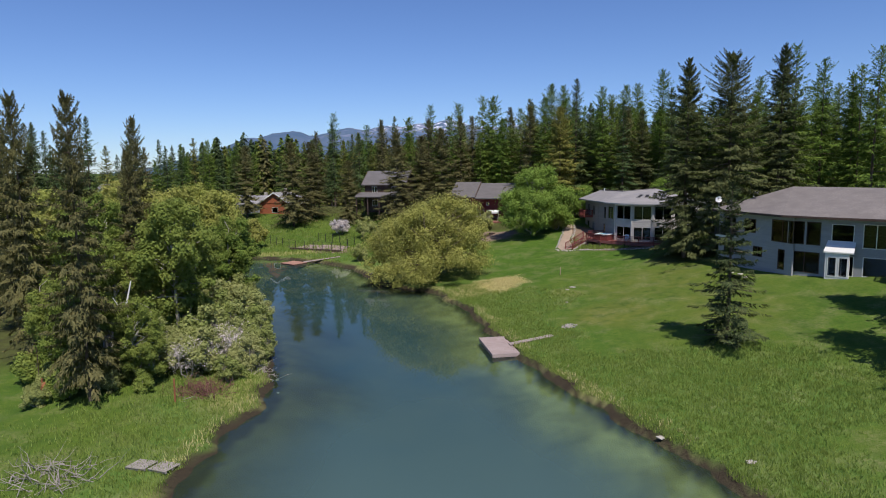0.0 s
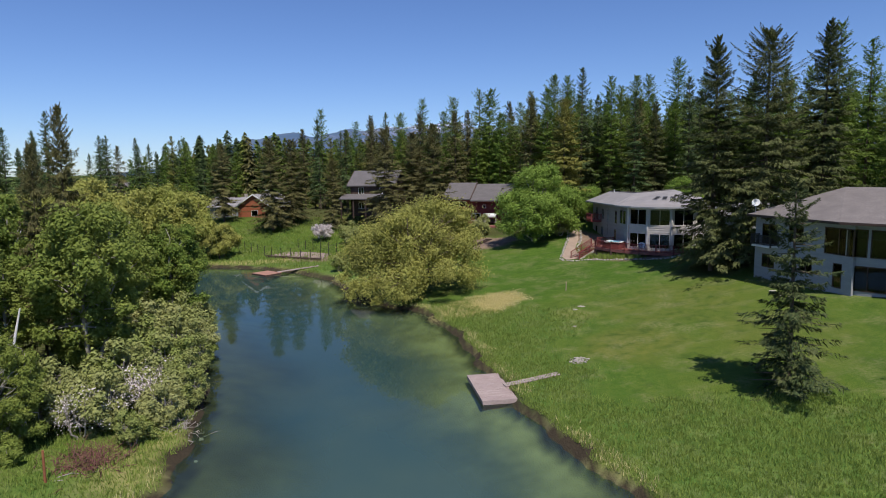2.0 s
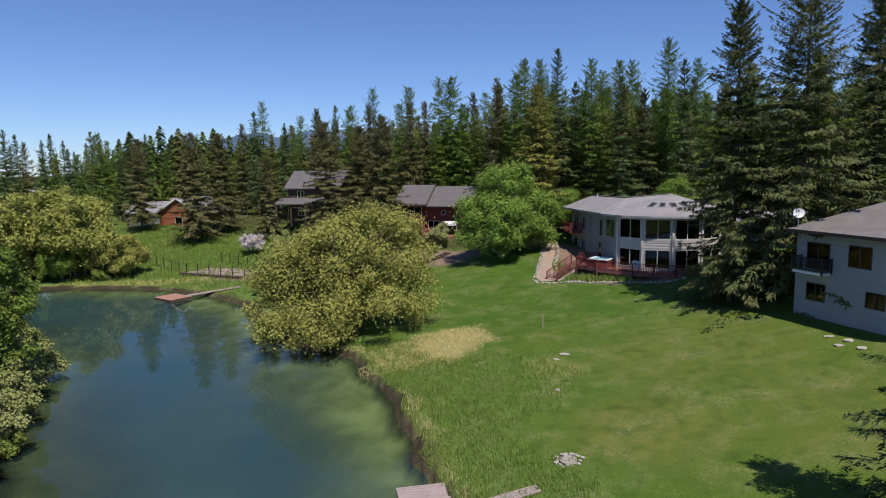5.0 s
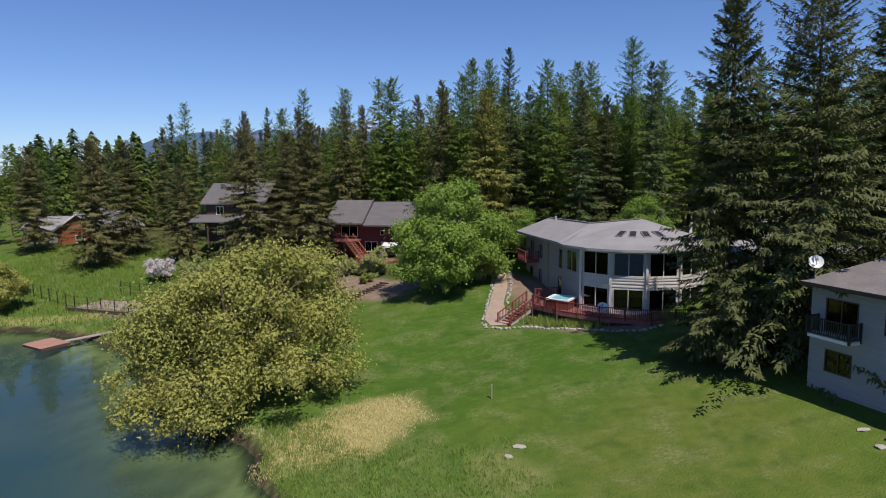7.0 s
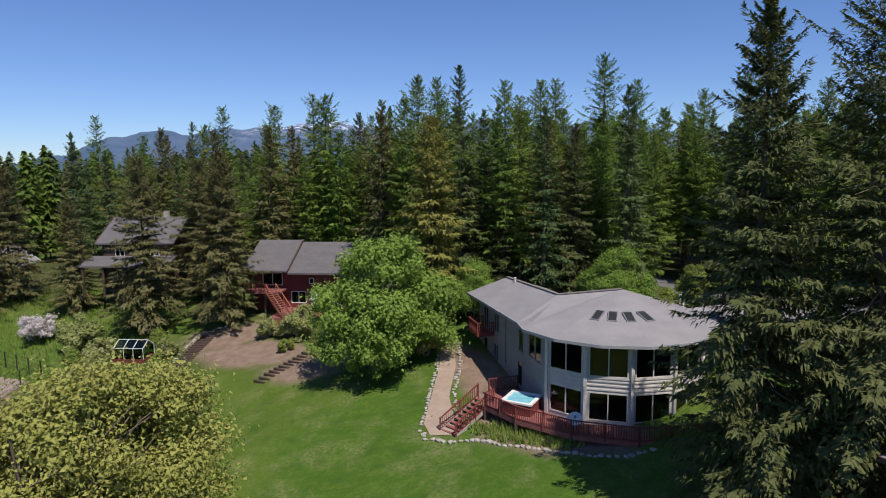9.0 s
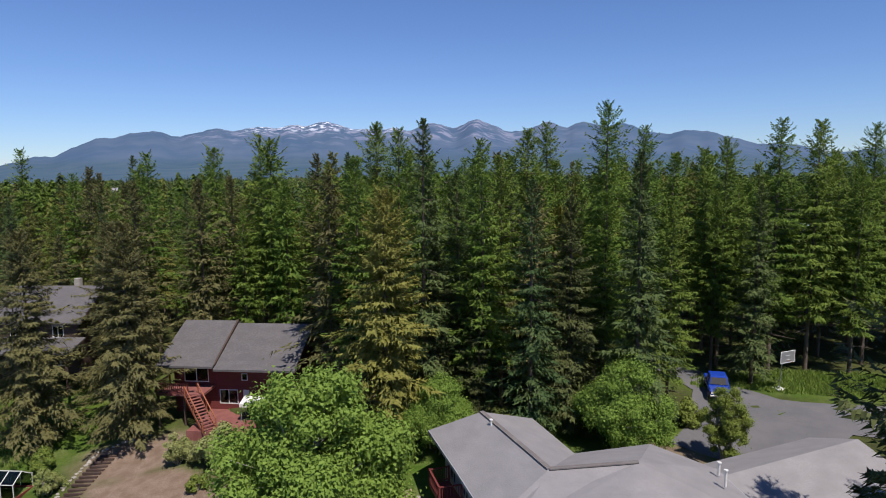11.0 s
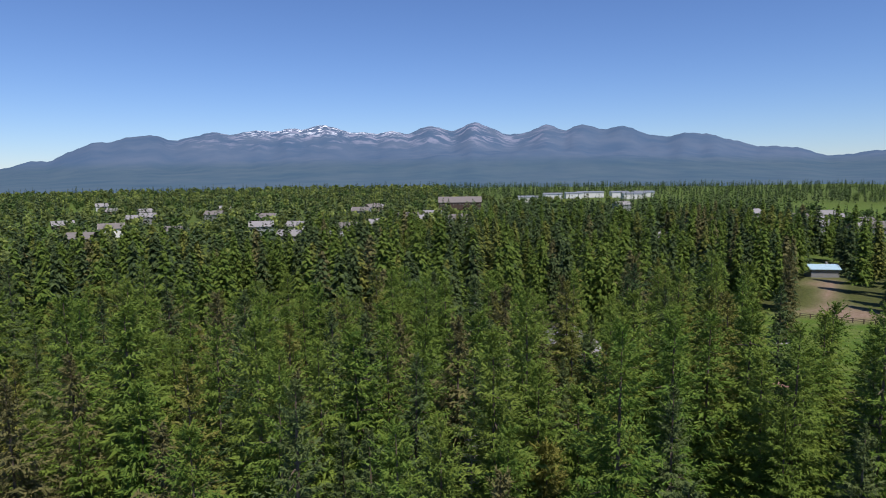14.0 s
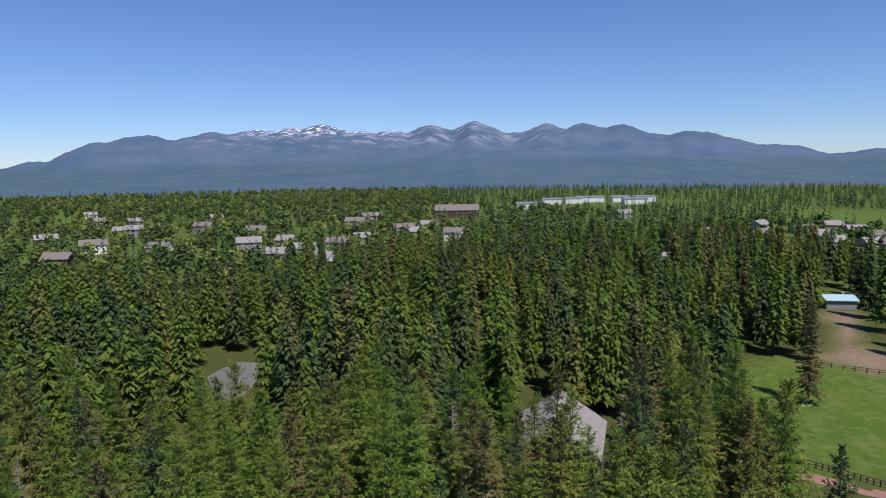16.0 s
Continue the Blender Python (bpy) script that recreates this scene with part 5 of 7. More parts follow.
# trees at the back of the houses
back = random.Random(9)
for x, y, s in ((47, 86, 0.9), (53, 79, 0.92), (58, 72, 0.95), (60, 80, 1.0), (50, 91, 0.9), (56, 88, 0.95), (63, 90, 0.95), (66, 78, 0.98), (44, 91, 0.85), (70, 86, 1.0), (64, 66, 0.95), (70, 70, 1.0), (62, 98, 0.9), (70, 98, 0.95), (58, 60, 0.9), (75, 78, 1.0), (66, 58, 0.95)):
    plant(proto[("larch" if back.random() < 0.5 else "fir", back.randrange(4))], x, y, s, back.uniform(0, 6))

# single trees that stand out
big = tagged(conifer("spruce_tree", 71, 24.6, 4.2, 1.7, 80, 10, 62, 0.42, 0.41, SPRUCE, 0.68, 0.22, 40), "tall dark spruce with drooping boughs on the lawn", "tree")
settle_first(big, 30.5, 79.9)
big2 = tagged(conifer("spruce_tree", 72, 23.6, 6.3, 1.0, 80, 12, 62, 0.36, 0.43, SPRUCE, 0.60, 0.22, 40), "tall dark spruce behind the long house", "tree")
settle_first(big2, 35.0, 78.0)
small = tagged(conifer("spruce_tree", 73, 13.0, 2.9, 0.5, 46, 8, 50, 0.30, 0.33, SPRUCE, 0.68, 0.24, 30), "small sparse spruce on the lawn", "tree")
settle_first(small, 22.6, 49.4)
right = tagged(conifer("spruce_tree", 74, 19.0, 4.2, 0.8, 54, 8, 40, 0.36, 0.5, SPRUCE, 0.66, 0.22, 30), "dark spruce on the lawn by the long house", "tree")
settle_first(right, 33.6, 38.2)
plant(big, 38.5, 45.5, 0.8, 2.0)
plant(big, 42.2, 80.4, 0.96, 4.0)
flank_a = tagged(conifer("spruce_tree", 75, 19.5, 4.3, 2.2, 66, 10, 42, 0.34, 0.46, RUSTY, 0.58, 0.22, 24), "brownish spruce beside the red cottage", "tree")
settle_first(flank_a, -9, 130)
flank_b = tagged(conifer("spruce_tree", 76, 19.5, 3.7, 2.5, 66, 10, 42, 0.34, 0.46, RUSTY, 0.58, 0.22, 24), "grey-brown spruce beside the red cottage", "tree")
settle_first(flank_b, 0.0, 127.4)
for x, y, s, t in ((-20.5, 140.5, 0.72, 2.5), (-4.5, 138.5, 0.9, 3.5), (-33, 141, 0.95, 1), (-30, 146, 0.9, 2), (-46, 150, 0.85, 4)):
    plant(flank_a, x, y, s, t)
yellow = tagged(conifer("pine_tree", 77, 20.0, 3.8, 3.0, 72, 10, 28, 0.20, 0.50, YELLOW, 0.58, 0.2, 20), "yellowing conifer at the edge of the wood", "tree")
settle_first(yellow, 21.3, 115.9)
plant(yellow, 47, 163, 0.95, 1.0)
for x, y, s in ((30, 152, 0.9), (58, 150, 0.8), (12, 168, 0.85), (70, 165, 0.8)):
    plant(yellow, x, y, s, x)
plant(yellow, 40, 128, 0.85, 3.0)
for x, y, s in ((32, 121.5, 0.88), (44.5, 115.5, 0.72), (57.5, 128, 0.95), (76, 124, 0.95)):
    plant(proto["edge_larch", 0], x, y, s, x)
blue = tagged(conifer("spruce_tree", 78, 19.0, 3.2, 1.2, 66, 9, 42, 0.3, 0.38, SPRUCE, 0.72, 0.2, 20), "blue-grey spruce at the edge of the wood", "tree")
settle_first(blue, 36.0, 115.5)
plant(blue, 29.0, 117.5, 0.62, 2.0)
plant(blue, 26.0, 120.5, 0.8, 3.0)

# the west bank
for x, y, s, t in ((-24.4, 42.2, 0.78, 0.3), (-33.0, 50.0, 0.80, 2.1), (-36.2, 75.4, 0.82, 4.0), (-30.0, 61.0, 0.66, 5.0), (-41, 60, 0.75, 1.2), (-47, 66, 0.72, 3.0)):
    plant(flank_b, x, y, s * 0.76, t, -0.1, 1.79)
wr = random.Random(21)
for k in range(46):
    x, y = wr.uniform(-125, -62), wr.uniform(120, 205)
    plant(proto[("fir" if k % 3 else "brown", k % 2)], x, y, wr.uniform(0.8, 1.0), wr.uniform(0, 6))
for k in range(26):
    x, y = wr.uniform(-85, -45), wr.uniform(165, 215)
    plant(proto[("larch" if k % 2 else "fir", k % 4)], x, y, wr.uniform(0.75, 0.95), wr.uniform(0, 6))

WILLOW_LOBES = ((4.4, 0.5, 8.2, 3.9), (5.9, -0.5, 4.2, 2.8), (0.8, 0.5, 7.4, 4.1), (-4.2, 0.0, 5.9, 3.7), (-6.5, -0.5, 3.0, 2.4), (-4.9, -4.0, 1.6, 2.2),
                (-1.2, -4.2, 2.9, 2.9), (2.6, -3.8, 4.0, 2.9), (0.0, 4.2, 7.0, 3.8), (-4.0, 3.6, 5.0, 3.4), (4.0, 4.0, 6.8, 3.5), (2.6, -1.2, 9.9, 2.6), (-1.8, -2.2, 8.2, 2.8), (0.4, -1.2, 5.0, 3.4))
willow = tagged(broadleaf("willow_tree", 81, 13.2, 17.0, 1.6, 230, 130000, 0.20, WILLOW, BARK, 5, 0.0, 1.0, 0.45, 0.165, WILLOW_LOBES), "wide yellow-green willow leaning over the water", "tree")
settle_first(willow, -2.2, 87.4)
MAPLE_LOBES = ((0.2, 0, 8.2, 3.6), (-3.0, -0.6, 5.6, 3.2), (3.1, 0.2, 5.8, 3.2), (0, -3.2, 5.0, 3.0), (0.4, 3.0, 5.2, 3.0), (-3.4, -1.2, 2.6, 2.4), (3.8, -0.8, 2.8, 2.4), (-0.6, -3.6, 2.4, 2.2), (1.8, -1.2, 9.6, 2.0), (-1.6, -0.6, 9.2, 2.1))
maple = tagged(broadleaf("maple_tree", 82, 12.2, 12.0, 0.7, 200, 80000, 0.225, MAPLE, PALE_BARK, 3, 0.0, 1.0, 0.2, 0.19, MAPLE_LOBES), "round bright green maple beside the lawn", "tree")
settle_first(maple, 15.6, 107.6)
alder = tagged(broadleaf("alder_tree", 83, 15.0, 9.0, 3.5, 110, 44000, 0.23, ALDER, PALE_BARK, 3, 0.06, 1.0, 0.15, 0.145), "leafy pale-stemmed alder on the bank", "tree", "alders on the west bank")
settle_first(alder, -24.5, 57.5)
for x, y, s, t in ((-27.5, 65.5, 0.95, 1.0), (-24.5, 72.5, 0.82, 2.0), (-34, 58, 0.85, 3.0), (-31.5, 75, 0.95, 4.0), (-38, 69, 1.0, 5.0), (-40, 80, 0.9, 0.5), (-30, 55.5, 0.75, 5.5), (-45, 78, 0.95, 1.7), (-26.6, 44.6, 0.52, 2.2), (-22.4, 45.6, 0.5, 3.9), (-29.5, 47.5, 0.6, 0.9), (-31.5, 52.5, 0.8, 3.3)):
    plant(alder, x, y, s, t)
bank_willow = tagged(broadleaf("willow_tree", 84, 13.0, 14.0, 2.0, 110, 30000, 0.38, WILLOW, BARK, 3, 0.03, 1.0, 0.3, 0.14), "yellow-green willow at the far end of the pond", "tree", "willows round the pond")
settle_first(bank_willow, -44, 123)
for x, y, s, t in ((-53, 120, 1.05, 1.0), (-61, 113, 1.05, 2.0), (-50, 131, 1.0, 3.0), (-37.5, 122.5, 0.55, 4.4), (-66, 102, 1.1, 5.0), (-63, 126, 1.1, 0.7), (-58, 92, 0.9, 2.7)):
    plant(bank_willow, x, y, s, t)
for x, y, s, t in ((38.2, 110.8, 0.62, 1.0), (25.0, 113.5, 0.5, 2.0), (-45.5, 121.5, 0.5, 4.0)):
    plant(maple, x, y, s, t)
plant(alder, 44.5, 107.6, 0.42, 2.0)

shrub = tagged(broadleaf("shrub", 85, 3.6, 4.2, 0.5, 44, 10000, 0.18, SHRUB, DEAD_WOOD, 5, 0.02, 1.0, 0.1, 0.19), "dense pale green shrub on the bank", "shrub", "bank shrubs")
settle_first(shrub, -17.6, 52.0)
sr = random.Random(33)
for x, y, s in ((-15.9, 49.8, 0.8), (-15.6, 53.2, 0.75), (-17.0, 55.2, 0.9), (-16.4, 46.8, 0.6), (-18.0, 60.2, 0.9), (-19.8, 65.0, 0.9), (-21.6, 69.0, 0.95), (-24.0, 74.0, 0.95), (-19.2, 49.0, 1.05), (-20.5, 53.5, 1.25), (-18.6, 57.0, 1.15), (-21.5, 58.5, 1.3), (-20.2, 62.5, 1.2), (-23.0, 65.0, 1.35), (-23.4, 69.5, 1.25), (-26.5, 74.5, 1.3), (-25.5, 78.5, 1.1), (-29.5, 82.5, 1.3), (-34.5, 88.0, 1.35),
                (-22.8, 49.5, 1.1), (-25.4, 46.0, 0.7), (-24.0, 44.2, 0.45), (-22.8, 46.0, 0.5), (-28, 44, 0.6), (-27.5, 41.0, 0.45), (-11.5, 122, 0.9), (8.2, 120.5, 1.0), (4.6, 122.0, 0.7), (-14.2, 107.5, 0.8), (-15.5, 126.5, 1.2), (-5.0, 121.5, 0.6), (19.5, 108.3, 0.8), (33.5, 86.2, 0.5), (-11, 118, 0.9)):
    plant(shrub, x, y, s, sr.uniform(0, 6))
green = tagged(broadleaf("shrub", 86, 2.4, 3.2, 0.4, 20, 5500, 0.20, ALDER, DEAD_WOOD, 5, 0.02, 1.0, 0.1, 0.26), "low fresh-green leafy shrub on the grass", "shrub", "low green shrubs")
settle_first(green, -26.3, 42.6)
for x, y, s in ((-21.5, 44.0, 0.6), (-24.5, 48, 1.0), (-30, 45, 1.0), (-19.0, 64.8, 0.8), (32.8, 82.9, 0.6), (34.4, 82.0, 0.45), (-50, 119, 1.2), (-40, 121, 0.8), (-14, 122.5, 0.9), (-6.8, 125.4, 0.8), (46, 114, 0.9), (6.8, 117.5, 0.6)):
    plant(green, x, y, s, sr.uniform(0, 6))
blossom = tagged(broadleaf("blossom_tree", 87, 4.0, 5.2, 0.9, 46, 17000, 0.125, BLOSSOM, BARK, 2, 0.10, 1.0, 0.0, 0.17), "small round tree in white blossom", "tree")
settle_first(blossom, -21.2, 131.5)
bloom = tagged(broadleaf("shrub", 88, 3.9, 4.6, 0.5, 40, 1200, 0.11, BLOSSOM, DEAD_WOOD, 4, 0.1, 1.0, 0.0, 0.24), "shrub with scattered white blossom on the bank", "shrub")
settle_first(bloom, -17.9, 50.6)
plant(bloom, -19.8, 47.6, 0.9, 2.0)
plant(bloom, -18.6, 54.6, 0.9, 4.0)

# ---------------------------------------------------------------- far woods: too many to count
def far_tree(rng, n, broad):
    """A rough small tree, one metre high: a crown of leaf clumps."""
    if broad:
        d = unit(rng.normal(size=(n, 3)))
        lump = unit(rng.normal(size=(9, 3)))[rng.integers(0, 9, n)] * [0.20, 0.20, 0.24]
        pos = lump + d * (0.55 + 0.45 * rng.random((n, 1))) * [0.20, 0.20, 0.20] + [0, 0, 0.52]
        nrm = unit(d + rng.normal(size=d.shape) * 0.5)
        al = unit(np.cross(nrm, rng.normal(size=d.shape)))
        return leaves(pos, al, np.cross(nrm, al), 0.15 + 0.12 * rng.random(n), 0.13 + 0.10 * rng.random(n))
    boughs = max(12, n // 6)
    b = np.arange(n) % boughs
    ub = ((np.arange(boughs) + 0.5) / boughs) ** 1.25
    ab = np.arange(boughs) * 2.399 + rng.normal(size=boughs) * 0.4
    lb = 0.132 * (1 - ub) ** 0.54 * (0.75 + 0.5 * rng.random(boughs)) + 0.010
    t = 0.25 + 0.75 * rng.random(n)
    a, r, u = ab[b] + rng.normal(size=n) * 0.30, lb[b] * t, ub[b]
    pos = np.stack([np.cos(a) * r, np.sin(a) * r, 0.16 + 0.83 * u - 0.25 * r + rng.normal(size=n) * 0.004], 1)
    out = np.stack([np.cos(a), np.sin(a), -0.35 - 0.5 * rng.random(n)], 1)
    ac = unit(np.stack([-np.sin(a), np.cos(a), rng.normal(size=n) * 0.35], 1))
    k = (0.85 if n > 200 else 2.0) * (0.030 + lb[b] * 0.24)
    return leaves(pos, unit(out + rng.normal(size=out.shape) * 0.25), ac, k * 1.25, k * 0.85)


def far_woods(name, label, places, detail, mats, broad, seed):
    nrng = np.random.default_rng(seed)
    protos = [far_tree(nrng, detail, broad) for _ in range(6)]
    vs, fs, idx, n = [], [], [], 0
    for x, y, z, s, k in places:
        v, f = protos[int(nrng.integers(6))]
        a = nrng.random() * 6.283
        c, q = math.cos(a), math.sin(a)
        w = s * (0.9 + 0.25 * nrng.random())
        vs.append(np.stack([(v[:, 0] * c - v[:, 1] * q) * w + x, (v[:, 0] * q + v[:, 1] * c) * w + y, v[:, 2] * s + z], 1))
        fs.append(f + n)
        n += len(v)
        idx.append(np.full(len(f), k))
    ob = new(name, quads_mesh(name, np.concatenate(vs), np.concatenate(fs), mats, np.concatenate(idx)))
    return tagged(ob, label, "woods", kind="stuff")


MID_LARCH = foliage("wood_larch_needles", (0.046, 0.098, 0.019), (0.132, 0.200, 0.036), (0.168, 0.200, 0.040), 0.45)
MID_FIR = foliage("wood_fir_needles", (0.030, 0.062, 0.026), (0.076, 0.112, 0.042), (0.105, 0.130, 0.046), 0.35)
FAR_GREEN = foliage("far_larch_crowns", (0.050, 0.095, 0.028), (0.105, 0.165, 0.042), (0.10, 0.145, 0.045), 0.35)
FAR_DARK = foliage("far_fir_crowns", (0.032, 0.060, 0.030), (0.070, 0.100, 0.044), (0.078, 0.105, 0.046), 0.25)
FAR_BROAD = foliage("far_broadleaf_crowns", (0.080, 0.120, 0.034), (0.175, 0.215, 0.060), (0.165, 0.185, 0.070), 0.35)
FAR_FRESH = foliage("fresh_broadleaf_crowns", (0.13, 0.19, 0.04), (0.26, 0.32, 0.08), (0.28, 0.31, 0.10), 0.45)
fr = random.Random(77)
HOMES = []
mid, far_c, far_b = [], [], []


def open_far(x, y):
    if math.hypot((x - 138) / 36, (y - 211) / 32) < 1 or (228 < y < 320 and abs(x - 164 - 0.8 * (y - 239)) < 8):
        return True
    if math.hypot((x - 520) / 85, (y - 560) / 110) < 1:
        return True
    if 4 < x < 20 and 246 < y < 276:
        return True
    return any(abs(x - a) < r and -3 * r < y - b < r * 0.8 for a, b, r in HOMES)


HOME_ROWS = [(-103, 520, 8, 14), (32, 424, 6, 12), (-11, 505, 9, 14), (22, 490, 8, 13), (8, 470, 8, 13), (60, 540, 9, 14), (-130, 420, 8, 13), (186, 375, 9, 13), (270, 430, 9, 13), (300, 470, 9, 13), (330, 440, 9, 13),
             (350, 470, 9, 13), (310, 410, 9, 13), (345, 420, 9, 12), (380, 455, 9, 13), (290, 505, 9, 13), (370, 500, 9, 13), (330, 390, 9, 12), (95, 600, 9, 16), (60, 640, 9, 15), (300, 640, 9, 15), (-60, 640, 9, 14), (-160, 600, 9, 14), (240, 370, 9, 12), (190, 420, 8, 12)]
hr = random.Random(15)
while len(HOME_ROWS) < 58:
    x, y = hr.uniform(-260, 120), hr.uniform(430, 820)
    if len(HOME_ROWS) > 44:
        x, y = hr.uniform(250, 420), hr.uniform(370, 520)
    if x > -0.55 * y and all(math.hypot(x - q[0], y - q[1]) > 24 for q in HOME_ROWS):
        HOME_ROWS.append((x, y, 8, hr.uniform(11, 15)))
for x, y, r, w in HOME_ROWS:
    HOMES.append((x, y, r))
HOMES.append((163, 712, 26))
for x, y, r in ((330, 880, 40), (400, 900, 46), (460, 880, 30)):
    HOMES.append((x, y, r))
while len(mid) < 900:
    x, y = fr.uniform(-130, 260), fr.uniform(195, 420)
    if (y > 330 and x < 20) or (y > 395 and x < 110) or x > 45 + 0.8 * (y - 60) or x < 20 - 0.62 * (y - 60) or (y < 200 and x < 150 and x > 25 - 0.42 * (y - 40)) or open_far(x, y) or (x > 54 and x < 86 and y < 214) or (y < 262 and 5 < x < 21):
        continue
    mid.append((x, y, at(x, y), fr.uniform(18, 27) if x < 70 and y < 280 else fr.uniform(15, 24), fr.choice((0, 0, 0, 0, 0, 0, 0, 1, 1, 1, 1, 1, 2, 2, 4))))
while len(far_c) + len(far_b) < 8200:
    dd = 250 + 1150 * fr.random() ** 1.15
    az = radians(fr.uniform(-36, 58))
    x, y = 30 + dd * math.sin(az), 100 + dd * math.cos(az)
    if open_far(x, y) or y < 340:
        continue
    town = x < 0.18 * y + 30 or 640 < y < 900 and x < 330
    suburb = 200 < x < 480 and 350 < y < 540
    lone = fr.random()
    if town:
        if lone < 0.34 and y < 900:
            continue
        if lone < 0.68:
            far_b.append((x, y, 1.2, fr.uniform(6, 12), fr.choice((0, 0, 1, 2))))
        else:
            far_c.append((x, y, 1.2, fr.uniform(9, 17), 1))
    elif suburb:
        if lone < 0.55:
            continue
        (far_b if lone < 0.75 else far_c).append((x, y, 1.2, fr.uniform(7, 13), 1))
    else:
        far_c.append((x, y, 1.2, fr.uniform(13, 20) if y < 560 else fr.uniform(9, 15), 0 if fr.random() < 0.45 else 1))
far_woods("conifer_wood", "dense mixed conifer wood beyond the houses", mid, 760, [MID_LARCH, MID_FIR, OLIVE, YELLOW, RUSTY], False, 1)
far_woods("far_conifers", "far dark conifers spreading to the mountains", far_c, 46, [FAR_GREEN, FAR_DARK], False, 2)
far_woods("far_broadleaf_trees", "far pale green broadleaf trees among town houses", far_b, 110, [FAR_BROAD, FAR_GREEN, FAR_FRESH], True, 3)

# ---------------------------------------------------------------- town
tr = random.Random(4)
walls, roofs = (SIDING, WHITE, GREY_SIDING, BROWN_WOOD, GRAVEL), (SHINGLE, BROWN_SHINGLE, SHINGLE, BROWN_SHINGLE)
names = {id(SIDING): "pale", id(WHITE): "white", id(GREY_SIDING): "grey", id(BROWN_WOOD): "brown", id(GRAVEL): "tan"}
for k, (x, y, r, w) in enumerate(HOME_ROWS):
    wl = walls[tr.randrange(5)]
    st = 2 if tr.random() < 0.4 else 1
    plain_house((x, y, at(x, y)), w, 9, 3.0 * st, 2.8, tr.uniform(-35, 35), wl, roofs[tr.randrange(4)], "far " + names[id(wl)] + " town house with a dark gable roof", st, name="town_house", detail=False)
plain_house((68.6, 199.4, at(68.6, 199.4)), 17, 14, 4.8, 4.4, 62, BROWN_WOOD, SHINGLE, "house with a steep grey roof among tall conifers", 2, name="forest_house")
plain_house((204, 290, at(204, 290)), 9.5, 6.5, 3.2, 1.2, -20, GREY_SIDING, BLUE_ROOF, "shed with a pale blue metal roof", 1, name="shed", windows=False)
plain_house((163, 716, at(163, 716)), 42, 16, 8, 5, -12, BROWN_WOOD, BROWN_SHINGLE, "large dark timber lodge in the town", 2, name="lodge")
for x, y, w in ((322, 880, 24), (352, 884, 20), (385, 905, 34), (420, 890, 22), (452, 885, 26), (415, 840, 28), (262, 800, 22)):
    plain_house((x, y, at(x, y)), w, 20, 7, 1.2, -15, WHITE, STEEL, "far white commercial building with a flat pale roof", 1, name="commercial_building", windows=False)
for q in proto.values():
    if q.location.z < -400:
        settle_first(q, 88 + 3 * len(q.name), 150)

# ---------------------------------------------------------------- by the water
def planked(root, m, length, width, z, n, material, thick=0.04, gap=0.012):
    """Boards laid across a platform: length along x, each board a piece of its own."""
    w = length / n
    bm = bmesh.new()
    box(bm, -w / 2 + gap / 2, w / 2 - gap / 2, -width / 2, width / 2, -thick, 0)
    me = bpy.data.meshes.new("plank")
    bm.to_mesh(me)
    bm.free()
    me.materials.append(material)
    for i in range(n):
        shared("plank", me, root, m @ Matrix.Translation(((i + 0.5) * w - length / 2, 0, z + 0.004 * ((i * 7) % 3 - 1))))


def dock():
    root = new("dock")
    tagged(root, "weathered grey-pink floating wooden dock at the shore", "dock")
    c, far_end = Vector((5.35, 53.5)), Vector((4.5, 59.0))
    d = far_end - c
    m = Matrix.Translation(((c.x + far_end.x) / 2, (c.y + far_end.y) / 2, 0)) @ Matrix.Rotation(math.atan2(d.y, d.x), 4, "Z")
    L, W = d.length, 2.45
    planked(root, m, L, W, 0.33, 36, PLANK)
    bm = bmesh.new()
    for q in ((-L / 2, L / 2, -W / 2 + 0.02, -W / 2 + 0.08), (-L / 2, L / 2, W / 2 - 0.08, W / 2 - 0.02), (-L / 2, -L / 2 + 0.06, -W / 2 + 0.08, W / 2 - 0.08), (L / 2 - 0.06, L / 2, -W / 2 + 0.08, W / 2 - 0.08)):
        box(bm, *q, 0.02, 0.284)
    part("frame", bm, PLANK, root, "grey timber frame").matrix_basis = m
    for k in (-1, 1):
        bm = bmesh.new()
        box(bm, -L / 2 + 0.3, L / 2 - 0.3, k * 0.8 - 0.25, k * 0.8 + 0.25, -0.2, 0.24)
        part("float", bevelled(bm, 0.04), BLACK, root, "dark float drum").matrix_basis = m


def gangplank():
    root = new("gangplank")
    tagged(root, "narrow grey gangplank from the grass to the dock", "gangplank")
    a, b = Vector((5.9, 56.2, 0.40)), Vector((10.0, 57.2, at(10.0, 57.2) + 0.09))
    d = b - a
    m = Matrix.Translation((a + b) / 2) @ d.to_track_quat("X", "Z").to_matrix().to_4x4()
    for k, y in enumerate((-0.22, 0.0, 0.22)):
        bm = bmesh.new()
        box(bm, -d.length / 2, d.length / 2 - 0.15 * (k % 2), y - 0.1, y + 0.1, -0.03, 0.03)
        part("plank", bm, DEAD_WOOD if k == 1 else PLANK, root).matrix_basis = m


